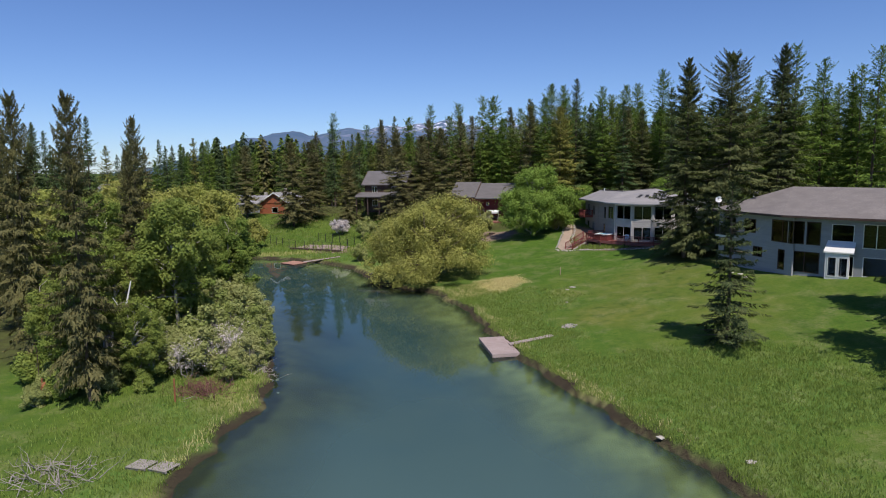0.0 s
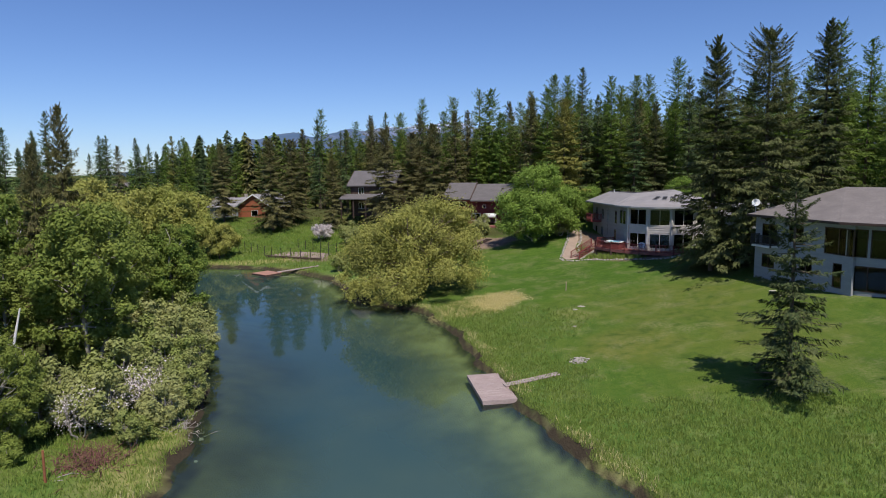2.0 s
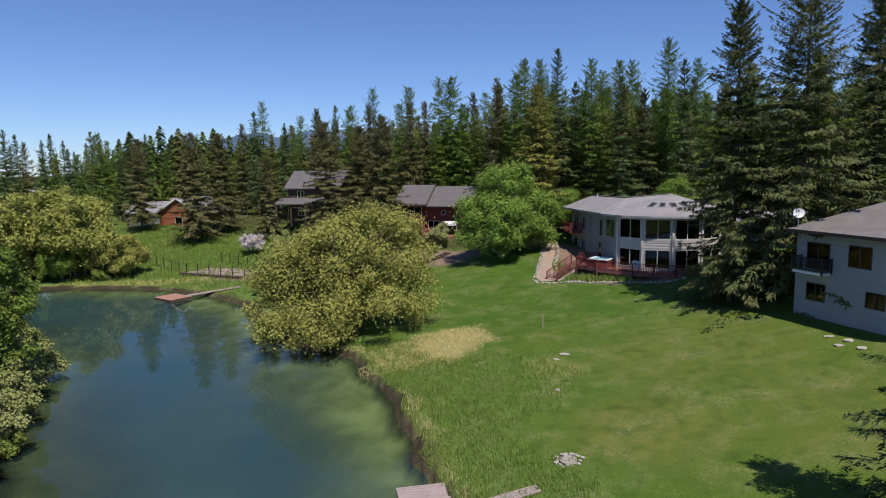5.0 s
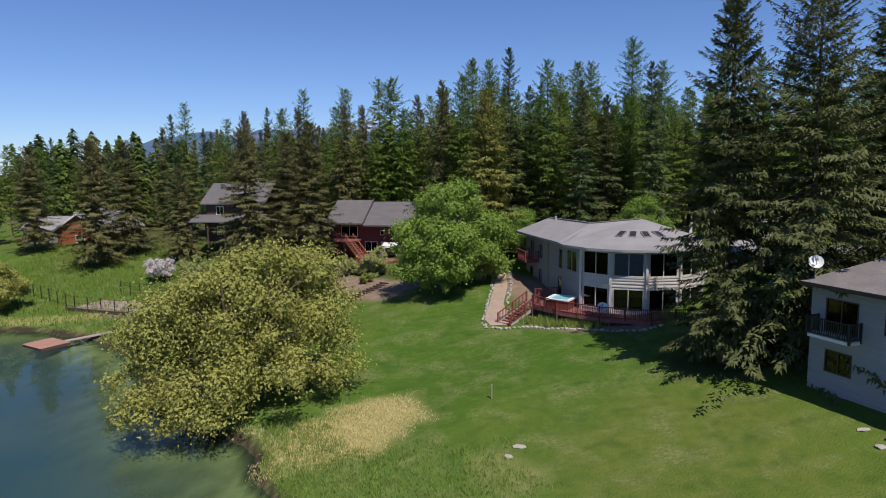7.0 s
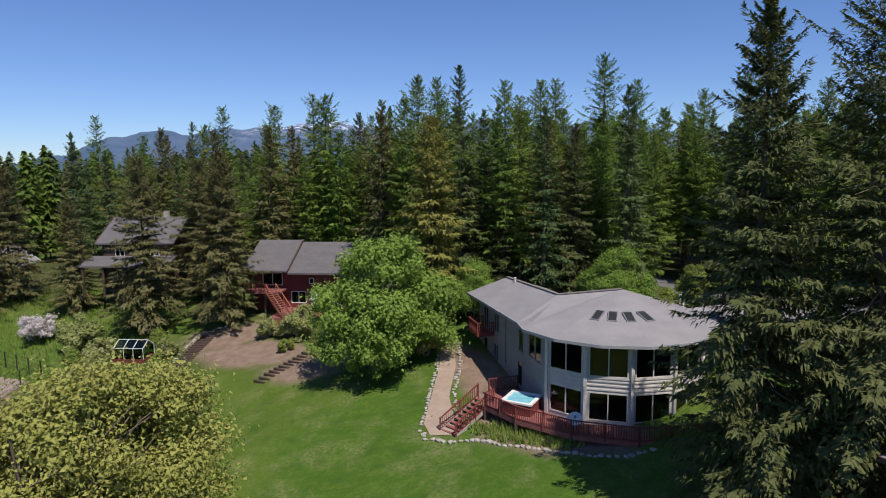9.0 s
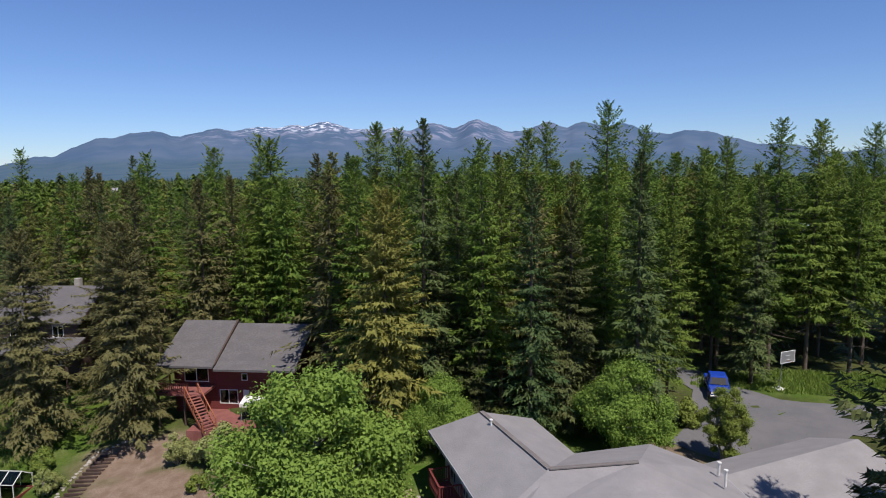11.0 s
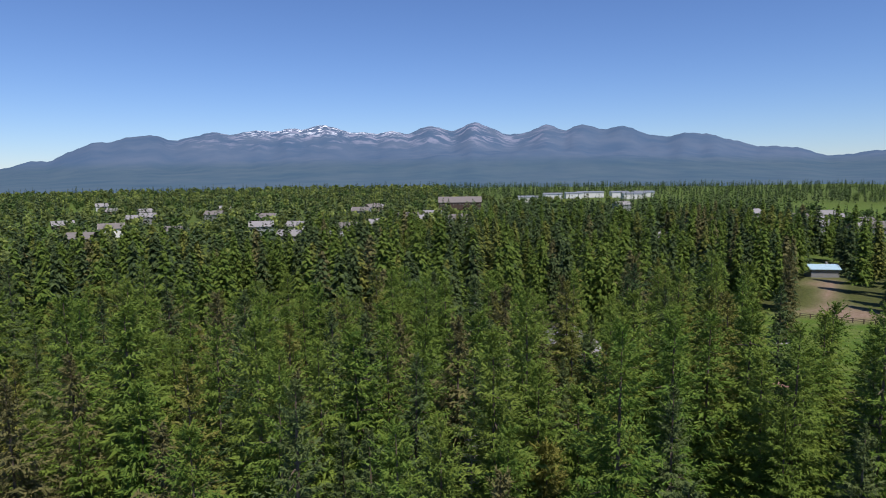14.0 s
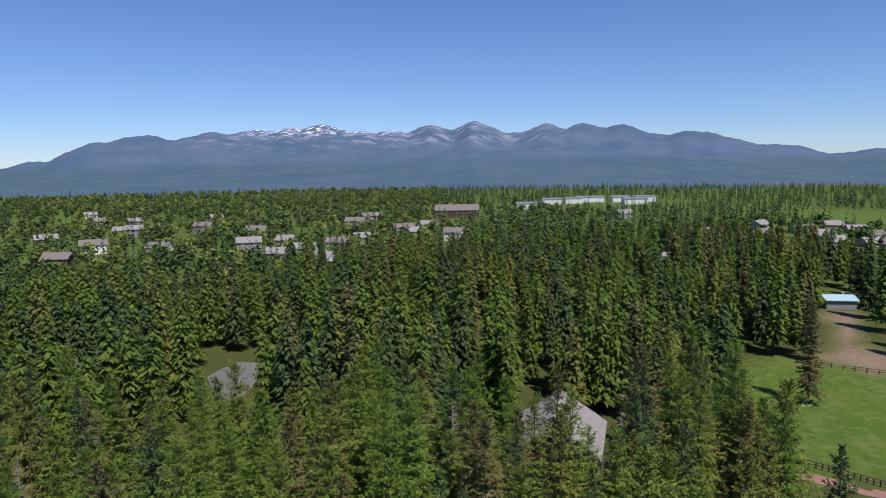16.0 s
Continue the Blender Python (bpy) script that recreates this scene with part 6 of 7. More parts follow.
def far_dock():
    root = new("dock")
    tagged(root, "small faded red wooden dock at the far shore", "dock")
    m = Matrix.Translation((-26.0, 109.6, 0)) @ Matrix.Rotation(radians(-38), 4, "Z")
    planked(root, m, 3.6, 3.0, 0.30, 14, FADED_RED)
    bm = bmesh.new()
    box(bm, -1.78, 1.78, -1.45, 1.45, 0.0, 0.25)
    part("frame", bm, BROWN_WOOD, root).matrix_basis = m
    bm = bmesh.new()
    beam(bm, (-24.4, 110.0, 0.32), (-18.4, 112.6, at(-18.4, 112.6) + 0.1), 0.7, 0.08)
    part("gangway", bm, PLANK, root, "grey plank gangway")


dock()
gangplank()
far_dock()

rock_rng = np.random.default_rng(12)


def rock_mesh(seed, material=STONE):
    r = np.random.default_rng(seed)
    bm = bmesh.new()
    bmesh.ops.create_icosphere(bm, subdivisions=1, radius=0.5)
    for v in bm.verts:
        v.co *= 0.75 + 0.45 * r.random()
        v.co.z *= 0.7
    me = bpy.data.meshes.new("stone")
    bm.to_mesh(me)
    bm.free()
    me.materials.append(material)
    return me


ROCKS = [rock_mesh(k) for k in range(5)]


def stones_along(name, label, pts, size, gap, category):
    root = new(name)
    tagged(root, label, category)
    k = 0
    for a, b in zip(pts, pts[1:]):
        n = max(1, int(math.dist(a, b) / gap))
        for i in range(n):
            x, y = a[0] + (b[0] - a[0]) * i / n + rock_rng.normal() * 0.06, a[1] + (b[1] - a[1]) * i / n + rock_rng.normal() * 0.06
            s = size * (0.75 + 0.6 * rock_rng.random())
            shared("stone", ROCKS[k % 5], root, Matrix.Translation((x, y, at(x, y) + s * 0.12)) @ Matrix.Rotation(rock_rng.random() * 6, 4, "Z") @ Matrix.Diagonal((s * 1.25, s, s * 0.9, 1)))
            k += 1


stones_along("stone_edging", "pale stone edging along the planting bed", [(17.3, 96.6), (17.6, 95.4), (19.0, 94.6), (20.8, 93.9), (23.2, 91.8), (25.5, 89.8), (28.0, 88.3), (30.5, 87.8)], 0.36, 0.38, "edging")
stones_along("stone_edging", "pale stone edging along the gravel path", [(17.5, 97.4), (18.5, 100.6), (20.0, 105.5), (21.0, 110)], 0.30, 0.34, "edging")
stones_along("stone_edging", "pale stone edging between path and house", [(20.2, 98.2), (20.5, 100.6), (22.0, 105.5), (22.8, 109.5)], 0.30, 0.36, "edging")
ring = [(12.0 + 0.62 * math.cos(a), 59.4 + 0.62 * math.sin(a)) for a in np.arange(0, 6.4, 0.4)]
stones_along("fire_ring", "ring of pale stones round a fire pit on the grass", ring, 0.24, 0.24, "fire ring")
ash = new("ash_bed")
tagged(ash, "grey bed of ash inside the stone fire ring", "ash")
bm = bmesh.new()
bmesh.ops.create_cone(bm, cap_ends=True, segments=18, radius1=0.5, radius2=0.35, depth=0.1, matrix=Matrix.Translation((12.0, 59.4, at(12.0, 59.4) + 0.03)))
part("ash", bm, DEAD_WOOD, ash)
for x, y, s, lab in ((15.5, 74.9, 0.7, "flat pale rock in the grass"), (14.7, 74.0, 0.5, "flat pale rock in the grass"), (31.6, 68.9, 0.55, "flat stepping stone on the lawn"), (32.0, 67.6, 0.6, "flat stepping stone on the lawn"), (31.1, 67.2, 0.55, "flat stepping stone on the lawn"),
                    (31.9, 66.2, 0.6, "flat stepping stone on the lawn"), (12.8, 36.0, 0.5, "pale rock at the water's edge"), (16.3, 32.2, 0.55, "pale rock at the water's edge"), (13.5, 68.5, 0.4, "small pale rock in the grass"), (-13.4, 49.0, 0.4, "pale rock at the water's edge"), (-12.6, 46.0, 0.35, "pale rock at the water's edge")):
    r = new("rock", ROCKS[int(x * 7) % 5])
    r.matrix_basis = Matrix.Translation((x, y, at(x, y) + 0.02)) @ Matrix.Rotation(x, 4, "Z") @ Matrix.Diagonal((s * 1.4, s, s * 0.4, 1))
    tagged(r, lab, "rock")


def stake(x, y, h, r, material, label, name="stake"):
    root = new(name)
    root.location = (x, y, at(x, y))
    tagged(root, label, "stake")
    bm = bmesh.new()
    round_bar(bm, (0, 0, -0.2), (0.02, 0, h), r, 8, r * 0.85)
    part("post", bm, material, root)


stake(15.2, 81.6, 1.0, 0.06, GRAVEL, "short tan wooden stake on the lawn")
stake(-18.6, 42.2, 1.7, 0.07, RUST, "rusty red stake beside the brush")
stake(-28.6, 43.4, 3.4, 0.03, BROWN_WOOD, "thin tall pole in the grass")

# ---------------------------------------------------------------- west bank clutter
def pallet(x, y, turn, label):
    root = new("pallet")
    root.matrix_basis = Matrix.Translation((x, y, at(x, y) + 0.02)) @ Matrix.Rotation(radians(turn), 4, "Z") @ Matrix.Rotation(radians(-4), 4, "X")
    tagged(root, label, "pallet")
    for k in range(3):
        bm = bmesh.new()
        box(bm, -0.6, 0.6, -0.55 + k * 0.5, -0.45 + k * 0.5, 0, 0.1)
        part("runner", bm, DEAD_WOOD, root)
    for k in range(7):
        bm = bmesh.new()
        box(bm, -0.6 + k * 0.172, -0.6 + k * 0.172 + 0.15, -0.6, 0.6, 0.104, 0.13)
        part("plank", bm, DEAD_WOOD, root)


pallet(-16.6, 33.0, -14, "weathered grey wooden pallet lying on the grass")
pallet(-15.3, 32.8, -20, "weathered grey wooden pallet lying on the grass")


def brush_pile(name, x, y, width, n, length, material, label, seed, up=0.5):
    r = np.random.default_rng(seed)
    lines = []
    for _ in range(n):
        px, py = x + r.normal() * width * 0.35, y + r.normal() * width * 0.3
        d = unit(np.array([r.normal(), r.normal(), abs(r.normal()) * up]))
        l = length * (0.5 + r.random())
        z = at(px, py)
        pts = []
        for k in range(4):
            q = np.array([px, py, z]) + d * l * k / 3 + r.normal(size=3) * 0.06 * k
            pts.append((*q, 0.035 * (1 - k / 3.4)))
        lines.append(pts)
    v, f = tubes(lines, 4)
    tagged(new(name, quads_mesh(name, v, f, [material])), label, "brush", kind="stuff")


brush_pile("dead_branches", -20.4, 31.2, 3.6, 90, 1.7, DEAD_WOOD, "tangle of bleached dead branches", 1, 0.45)
brush_pile("red_brush", -17.6, 44.6, 2.6, 240, 0.9, TWIG, "dense reddish leafless brush", 2, 0.9)
brush_pile("driftwood", -15.2, 49.5, 2.2, 60, 1.0, DEAD_WOOD, "bleached driftwood and reeds", 3, 0.25)
brush_pile("fallen_poles", -18.2, 42.8, 0.9, 4, 2.4, DEAD_WOOD, "fallen bleached poles on the grass", 4, 0.05)
iron = new("rusty_iron")
iron.location = (-27.7, 42.8, at(-27.7, 42.8))
tagged(iron, "rusty orange scrap iron standing in the weeds", "scrap iron")
bm = bmesh.new()
slab(bm, [(-0.5, -0.1, 0.9), (0.3, -0.2, 0.35), (0.6, 0.2, 0.5), (-0.1, 0.3, 1.05)], 0.35)
part("plate", bevelled(bm, 0.03), RUST, iron)
bm = bmesh.new()
round_bar(bm, (-0.4, 0, 0), (-0.35, 0.05, 1.25), 0.06)
part("post", bm, RUST, iron)
birch = new("birch_snag")
birch.location = (-27.4, 53.2, at(-27.4, 53.2))
tagged(birch, "leaning white birch trunk among shrubs", "tree")
v, f = tubes([[(0, 0, -0.3, 0.16), (0.25, -0.1, 2.0, 0.13), (0.35, -0.1, 4.2, 0.10), (0.9, 0, 6.5, 0.05)], [(0.33, -0.1, 3.4, 0.05), (-0.5, -0.5, 5.2, 0.02)]], 7)
new("trunk", quads_mesh("trunk", v, f, [WHITE], smooth=True)).parent = birch

# ---------------------------------------------------------------- gardens
def wire_fence(pts, h, label, gap=2.2, dark=True):
    root = new("garden_fence")
    tagged(root, label, "fence")
    mat = BLACK if dark else BROWN_WOOD
    for a, b in zip(pts, pts[1:]):
        n = max(1, round(math.dist(a, b) / gap))
        for i in range(n + 1):
            x, y = a[0] + (b[0] - a[0]) * i / n, a[1] + (b[1] - a[1]) * i / n
            bm = bmesh.new()
            round_bar(bm, (x, y, at(x, y) - 0.2), (x, y, at(x, y) + h), 0.06, 6)
            part("post", bm, mat, root)
        bm = bmesh.new()
        for k in (0.25, 0.5, 0.75, 0.98):
            for i in range(n):
                p = [(a[0] + (b[0] - a[0]) * (i + e) / n, a[1] + (b[1] - a[1]) * (i + e) / n) for e in (0, 1)]
                beam(bm, (*p[0], at(*p[0]) + h * k), (*p[1], at(*p[1]) + h * k), 0.018, 0.018)
        part("wire", bm, mat, root)


wire_fence([(-41, 134), (-39.5, 131.5), (-28.5, 122.2), (-19.0, 117.4), (-17.0, 121.5), (-25, 127.5)], 1.7, "dark post and wire garden fence")
bm = bmesh.new()
bed_edge = [(-29.6, 122.4), (-18.9, 117.0)]
beam(bm, (*bed_edge[0], at(*bed_edge[0]) + 0.15), (*bed_edge[1], at(*bed_edge[1]) + 0.15), 0.25, 0.5)
garden_wall = new("garden_wall")
tagged(garden_wall, "low brown timber retaining wall below the vegetable bed", "retaining wall")
part("timber", bm, BROWN_WOOD, garden_wall)
draped("bed_soil", [(-29.2, 123.2), (-18.8, 117.6), (-17.6, 120.6), (-26.5, 125.6)], surface("bed_soil", (0.27, 0.20, 0.18), (0.34, 0.26, 0.235), 1.5, 0.95, 10), "bare pinkish vegetable bed", "garden bed", 0.08, 1.5)


def greenhouse():
    root = new("greenhouse")
    root.location, root.rotation_euler = (-8.6, 122.6, at(-8.6, 122.6)), (0, 0, radians(-15))
    tagged(root, "small glass greenhouse on a red timber base", "greenhouse")
    bm = bmesh.new()
    for q in ((-1.6, 1.6, -1.1, -1.0), (-1.6, 1.6, 1.0, 1.1), (-1.6, -1.5, -1.0, 1.0), (1.5, 1.6, -1.0, 1.0)):
        box(bm, *q, -0.3, 0.35)
    part("base", bm, RED, root, "red timber base")
    bm = bmesh.new()
    for x in (-1.55, -0.5, 0.5, 1.55):
        beam(bm, (x, -1.05, 0.35), (x, -1.05, 1.45), 0.05, 0.05)
        beam(bm, (x, 1.05, 0.35), (x, 1.05, 1.45), 0.05, 0.05)
        beam(bm, (x, -1.05, 1.45), (x, 0, 2.1), 0.05, 0.05)
        beam(bm, (x, 1.05, 1.45), (x, 0, 2.1), 0.05, 0.05)
    for y, z in ((-1.05, 1.45), (1.05, 1.45), (0, 2.1)):
        beam(bm, (-1.6, y, z), (1.6, y, z), 0.05, 0.05)
    part("frame", bm, WHITE, root, "white frame")
    for pts in ([(-1.5, -1.0, 1.42), (1.5, -1.0, 1.42), (1.5, -0.03, 2.04), (-1.5, -0.03, 2.04)], [(1.5, 1.0, 1.42), (-1.5, 1.0, 1.42), (-1.5, 0.03, 2.04), (1.5, 0.03, 2.04)]):
        bm = bmesh.new()
        slab(bm, pts, 0.012)
        part("pane", bm, GLASS, root)
    for y in (-1.05, 1.05):
        bm = bmesh.new()
        box(bm, -1.5, 1.5, y - 0.006, y + 0.006, 0.36, 1.42)
        part("pane", bm, GLASS, root)


greenhouse()


def log_steps(a, b, n, width, label):
    root = new("garden_steps")
    tagged(root, label, "steps")
    a, b = Vector((*a, at(*a))), Vector((*b, at(*b)))
    side = Vector((b.y - a.y, a.x - b.x, 0)).normalized() * width / 2
    for i in range(n):
        p = a.lerp(b, (i + 0.5) / n)
        p.z = at(p.x, p.y) + 0.09
        bm = bmesh.new()
        beam(bm, p - side, p + side, 0.22, 0.2)
        part("step", bevelled(bm, 0.02), BROWN_WOOD, root)


log_steps((-3.4, 118.4), (-1.8, 126.0), 15, 1.5, "dark timber steps up the bare bank")
log_steps((4.8, 110.6), (9.2, 115.4), 11, 1.3, "weathered timber steps up the stony bank")
stones_along("stone_edging", "pale stone edging along the steps", [(-4.6, 118.4), (-4.0, 122.4), (-3.0, 126.8), (1.2, 128.2)], 0.32, 0.4, "edging")

# ---------------------------------------------------------------- driveway things
def basketball_hoop():
    root = new("basketball_hoop")
    root.location, root.rotation_euler = (58.8, 119.2, at(58.8, 119.2)), (0, 0, radians(12))
    tagged(root, "portable basketball hoop with a pale backboard", "basketball hoop")
    bm = bmesh.new()
    round_bar(bm, (0, 0.7, 0.15), (0, 0.55, 2.6), 0.05)
    round_bar(bm, (0, 0.55, 2.6), (0, 0.05, 3.2), 0.04)
    part("pole", bm, STEEL, root)
    bm = bmesh.new()
    box(bm, -0.9, 0.9, 0.0, 0.04, 2.85, 3.95)
    part("backboard", bm, STEEL, root)
    bm = bmesh.new()
    for q in ((-0.92, 0.92, 2.83, 2.9), (-0.92, 0.92, 3.9, 3.97), (-0.92, -0.85, 2.9, 3.9), (0.85, 0.92, 2.9, 3.9), (-0.3, 0.3, 3.1, 3.15), (-0.3, 0.3, 3.5, 3.55)):
        box(bm, q[0], q[1], -0.02, -0.004, q[2], q[3])
    part("border", bm, WHITE, root, "white painted border")
    bm = bmesh.new()
    for k in range(16):
        a, b = k * math.pi / 8, (k + 1) * math.pi / 8
        beam(bm, (0.23 * math.cos(a), -0.27 + 0.23 * math.sin(a), 3.05), (0.23 * math.cos(b), -0.27 + 0.23 * math.sin(b), 3.05), 0.025, 0.025)
    part("rim", bm, RUST, root, "orange rim")
    bm = bmesh.new()
    box(bm, -0.45, 0.45, 0.3, 1.2, 0, 0.2)
    part("base", bevelled(bm, 0.05), WHITE, root, "white water-filled base")


basketball_hoop()


def pickup(x, y, turn):
    root = new("pickup_truck")
    root.location, root.rotation_euler = (x, y, at(x, y) + 0.05), (0, 0, radians(turn))
    tagged(root, "parked bright blue pickup truck on the driveway", "truck")
    bm = bmesh.new()
    box(bm, -0.95, 0.95, -2.6, 2.6, 0.45, 0.98)
    part("body", bevelled(bm, 0.08), BLUE_PAINT, root, "bright blue body")
    bm = bmesh.new()
    vs = box(bm, -0.88, 0.88, -1.0, 1.1, 0.985, 1.75)
    for q in vs[4:]:
        q.co.x *= 0.82
        q.co.y = q.co.y * 0.72 + 0.1
    part("cab", bevelled(bm, 0.05), BLUE_PAINT, root)
    bm = bmesh.new()
    slab(bm, [(-0.74, -0.98, 1.08), (0.74, -0.98, 1.08), (0.66, -0.70, 1.62), (-0.66, -0.70, 1.62)], 0.02)
    part("windscreen", bm, BLACK, root, "dark windscreen")
    for sx in (-1, 1):
        bm = bmesh.new()
        box(bm, sx * 0.845 - 0.02, sx * 0.845 + 0.02, -0.5, 0.7, 1.1, 1.5)
        part("side_window", bm, BLACK, root)
        bm = bmesh.new()
        box(bm, sx * 0.68 - 0.17, sx * 0.68 + 0.17, -2.64, -2.58, 0.68, 0.86)
        part("headlight", bm, WHITE, root)
        for yy in (-1.65, 1.6):
            bm = bmesh.new()
            round_bar(bm, (sx * 0.76, yy, 0.33), (sx * 0.97, yy, 0.33), 0.38, 18)
            w = part("wheel", bm, RUBBER, root, "black tyre")
            bm = bmesh.new()
            round_bar(bm, (sx * 0.96, yy, 0.33), (sx * 0.985, yy, 0.33), 0.22, 12)
            part("rim", bm, STEEL, w)
    bm = bmesh.new()
    box(bm, -0.95, 0.95, -2.72, -2.6, 0.42, 0.6)
    part("bumper", bevelled(bm, 0.03), STEEL, root, "chrome bumper")
    bm = bmesh.new()
    box(bm, -0.48, 0.48, -2.63, -2.605, 0.64, 0.9)
    part("grille", bm, BLACK, root)


pickup(52.6, 120.5, -27)

# ---------------------------------------------------------------- the field beyond the wood
def rail_fence(pts, gap, h, material, label):
    root = new("rail_fence")
    tagged(root, label, "fence")
    bm = bmesh.new()
    box(bm, -0.09, 0.09, -0.09, 0.09, -0.2, h)
    me = bpy.data.meshes.new("post")
    bm.to_mesh(me)
    bm.free()
    me.materials.append(material)
    for a, b in zip(pts, pts[1:]):
        n = max(1, round(math.dist(a, b) / gap))
        for i in range(n):
            x, y = a[0] + (b[0] - a[0]) * i / n, a[1] + (b[1] - a[1]) * i / n
            shared("post", me, root, Matrix.Translation((x, y, at(x, y))))
        bm = bmesh.new()
        for k in (0.5, 0.92):
            beam(bm, (*a, at(*a) + h * k), (*b, at(*b) + h * k), 0.06, 0.12)
        part("rail", bm, material, root)


rail_fence([(100.5, 191.5), (106, 188.1), (113.5, 181.5), (122, 174)], 0.8, 1.1, BROWN_WOOD, "close-set dark timber fence along the track")
rail_fence([(150, 236), (160, 226), (172, 214)], 2.4, 1.2, BROWN_WOOD, "timber rail fence beside bare earth")
plant(flank_b, 129.6, 216.0, 0.72, 1.0, -0.1, 1.5)
for x, y, s in ((97.5, 208, 0.9), (103, 208, 1.0), (94, 192, 0.75), (91, 200, 0.9), (80, 171, 0.95), (83.5, 174, 0.9), (78.5, 168, 0.8), (82, 165, 0.62), (87.5, 181, 0.95)):
    plant(proto["larch", int(x) % 4], x, y, s, x)


def picnic_table(x, y):
    root = new("picnic_table")
    root.location = (x, y, at(x, y))
    tagged(root, "dark picnic table in the shade of a conifer", "table")
    for k in range(4):
        bm = bmesh.new()
        box(bm, -0.9, 0.9, -0.38 + k * 0.2, -0.2 + k * 0.2, 0.7, 0.75)
        part("plank", bm, BROWN_WOOD, root)
    for s in (-1, 1):
        bm = bmesh.new()
        box(bm, -0.9, 0.9, s * 0.75 - 0.13, s * 0.75 + 0.13, 0.42, 0.47)
        part("bench", bm, BROWN_WOOD, root)
        bm = bmesh.new()
        beam(bm, (s * 0.6, -0.75, 0), (s * 0.6, -0.2, 0.7), 0.09, 0.05)
        beam(bm, (s * 0.6, 0.75, 0), (s * 0.6, 0.2, 0.7), 0.09, 0.05)
        beam(bm, (s * 0.6, -0.75, 0.39), (s * 0.6, 0.75, 0.39), 0.05, 0.09)
        part("leg_frame", bm, BROWN_WOOD, root)


picnic_table(126.0, 219.5)
stones_along("stone_ring", "ring of pale stones at the foot of a tree", [(128 + 2.2 * math.cos(a), 216 + 1.2 * math.sin(a)) for a in np.arange(3.0, 6.4, 0.5)], 0.7, 0.7, "stones")

# bare grey trees in the wood
def snag(seed, height):
    r = np.random.default_rng(seed)
    root = new("dead_tree")
    tagged(root, "bare grey dead conifer with brittle branches", "tree", "dead trees")
    lines = [[(0, 0, -0.3, 0.17), (0, 0, height * 0.5, 0.10), (0.1, 0, height, 0.02)]]
    for _ in range(130):
        u, a = 0.25 + 0.72 * r.random(), r.random() * 6.283
        l = 2.3 * (1.05 - u) + 0.3
        z = height * u
        lines.append([(0, 0, z, 0.03), (math.cos(a) * l * 0.6, math.sin(a) * l * 0.6, z + 0.15 * l, 0.02), (math.cos(a + 0.2) * l, math.sin(a + 0.2) * l, z + 0.1 * l, 0.006)])
    v, f = tubes(lines, 4)
    new("trunk", quads_mesh("trunk", v, f, [DEAD_WOOD])).parent = root
    return root


dead = snag(3, 17.0)
settle_first(dead, 1.5, 175)
for x, y, s in ((47, 176, 1.1), (44, 150, 1.0), (36, 132, 1.0), (68, 176, 0.9)):
    plant(dead, x, y, s, x)

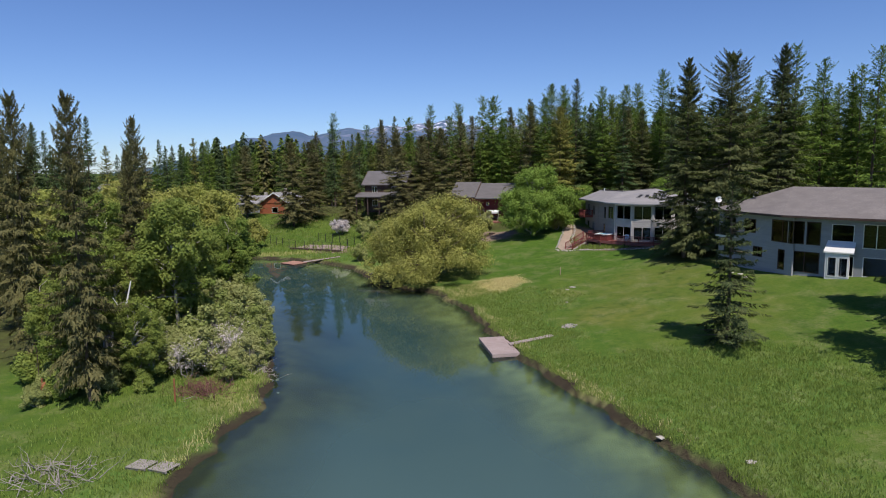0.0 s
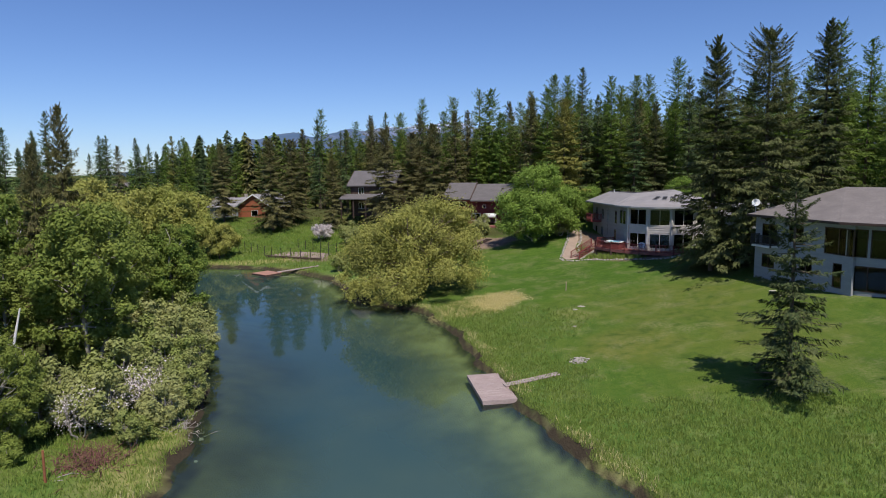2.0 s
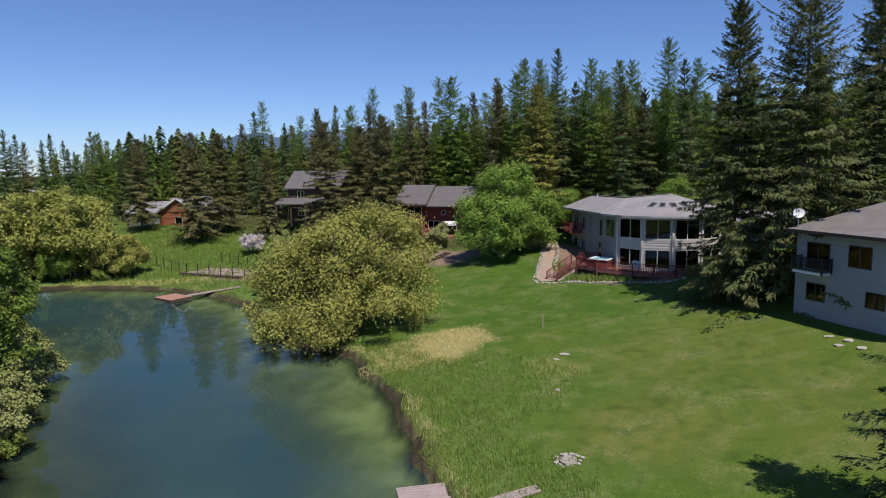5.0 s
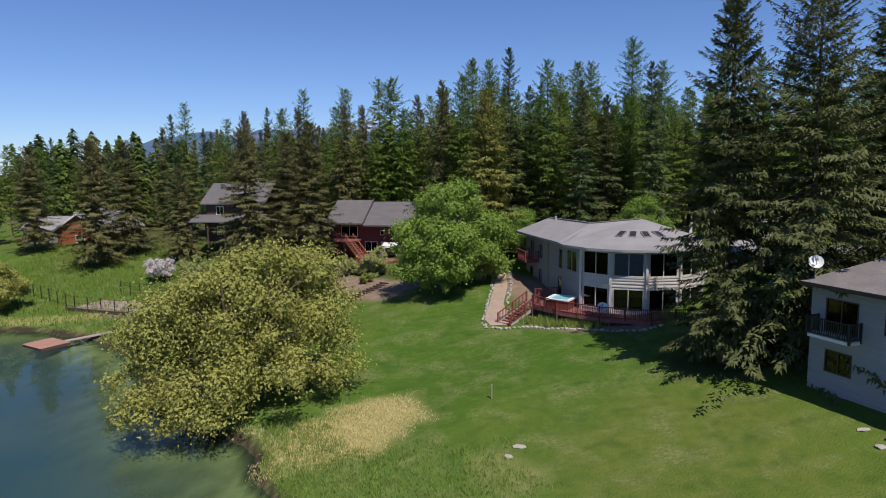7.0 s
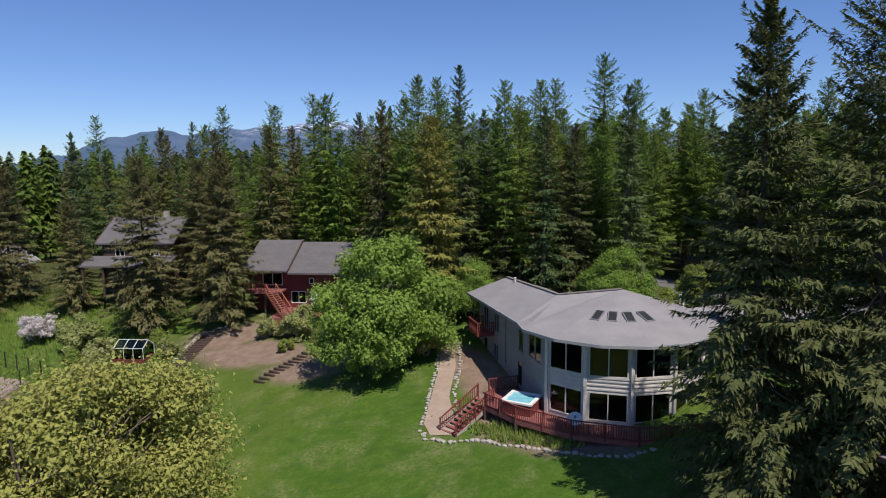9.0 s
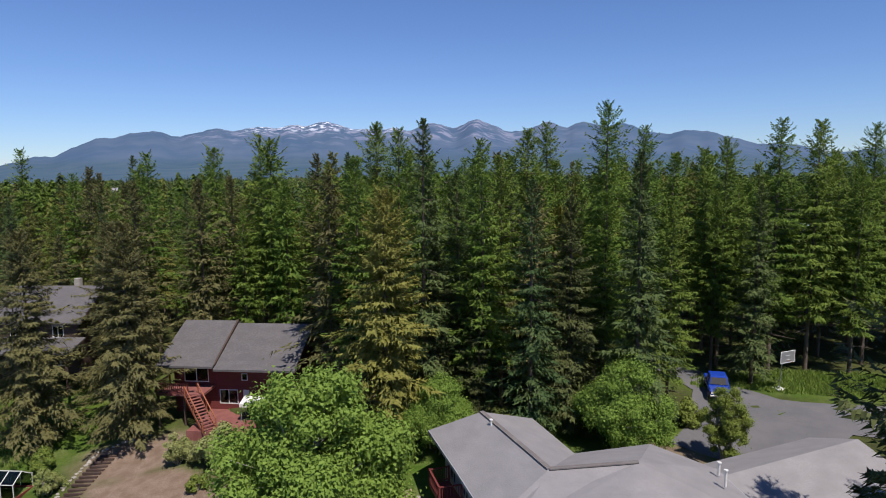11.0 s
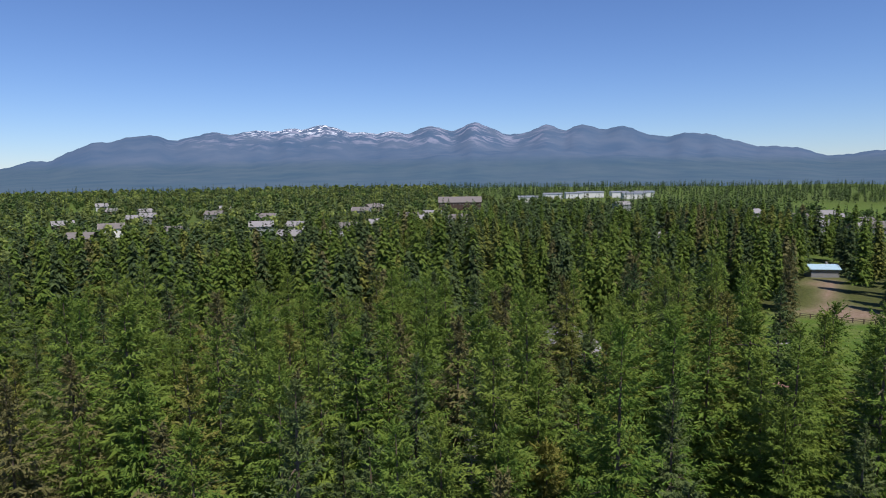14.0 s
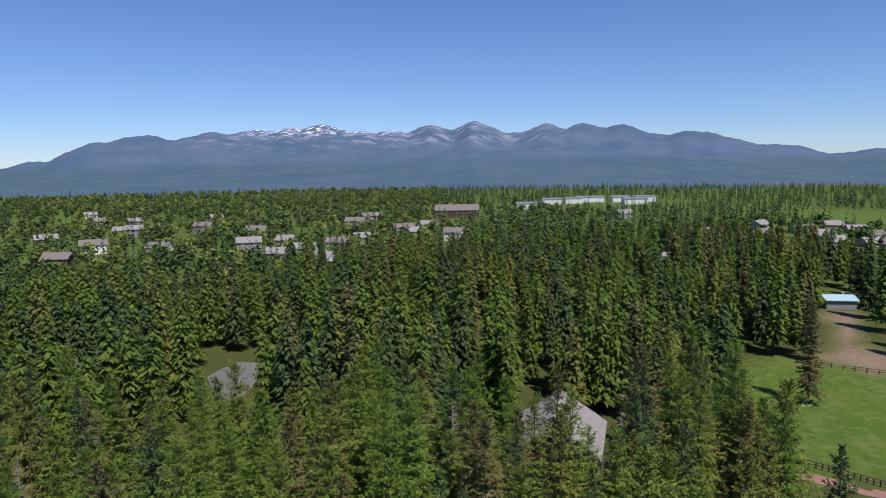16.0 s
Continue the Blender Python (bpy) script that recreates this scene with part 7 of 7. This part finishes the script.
# ---------------------------------------------------------------- grass: too much to count
def grass(name, label, where, count, tuft, h, width, material, seed, box_xy):
    r = np.random.default_rng(seed)
    n = count * 6
    x, y = r.uniform(box_xy[0], box_xy[1], n), r.uniform(box_xy[2], box_xy[3], n)
    keep = where(x, y) > r.random(n)
    x, y = x[keep][:count], y[keep][:count]
    z = height(x, y)
    m = len(x) * tuft
    px, py, pz = np.repeat(x, tuft) + r.normal(size=m) * 0.10, np.repeat(y, tuft) + r.normal(size=m) * 0.10, np.repeat(z, tuft)
    d = np.stack([r.normal(size=m) * 0.35, r.normal(size=m) * 0.35, np.ones(m)], 1)
    d = unit(d)
    a = r.random(m) * 6.283
    ac = np.stack([np.cos(a), np.sin(a), np.zeros(m)], 1)
    ln = h * (0.5 + 0.9 * r.random(m))
    pos = np.stack([px, py, pz], 1) + d * (ln * 0.42)[:, None]
    v, f = leaves(pos, d, ac, ln, np.full(m, width))
    tagged(new(name, quads_mesh(name, v, f, [material])), label, "grass", kind="stuff")


def zone_tall(x, y):
    d = shore(x, y)
    return np.maximum(step(7.5, 4.0, d + 1.2 * wobble(x, y, 0.5)), np.maximum(0.5 * blob(x, y, 9.5, 71, 5.5, 6.5, -0.5, 0.12), blob(x, y, 19, 42, 10, 8.0, -0.3, 0.12))) * (d > 0.5)


grass("long_grass", "long fresh green meadow grass along the shore", lambda x, y: zone_tall(x, y) * (x > 0), 26000, 3, 0.24, 0.05, GRASS, 1, (0, 34, 26, 84))
grass("bank_grass", "long green grass on the west bank", lambda x, y: step(0.3, 0.8, shore(x, y)) * step(14, 3, shore(x, y)), 9000, 3, 0.28, 0.055, GRASS, 2, (-32, -11, 26, 66))
grass("dry_shore_grass", "dry tan grass and sedge at the water's edge", lambda x, y: step(0.5, 0.9, shore(x, y)) * step(2.1, 1.2, shore(x, y)) * step(-0.6, 0.5, wobble(x, y, 0.35, 3)), 5200, 4, 0.30, 0.05, DRY_GRASS, 3, (-17, 20, 26, 84))
grass("straw_grass", "patch of bleached straw-coloured grass", lambda x, y: blob(x, y, 5.6, 80.8, 5.4, 3.6, 0.62, 0.25), 3800, 4, 0.13, 0.06, DRY_GRASS, 4, (-2, 13, 76, 86))
grass("rough_grass", "rough green growth on the north slope", lambda x, y: (shore(x, y) > 0.5) * 0.8, 7000, 3, 0.5, 0.08, GRASS, 6, (-45, -10, 108, 150))
grass("weeds", "tall leafy weeds beside the driveway", lambda x, y: blob(x, y, 64, 120.5, 12, 3.0, -0.25, 0.2), 3200, 4, 0.38, 0.12, GRASS, 7, (50, 78, 114, 128))
grass("bed_plants", "low green plants in the stone-edged bed", lambda x, y: blob(x, y, 23.3, 93.2, 4.2, 0.9, -0.75, 0.2), 420, 5, 0.5, 0.10, GRASS, 8, (18, 29, 88, 98))
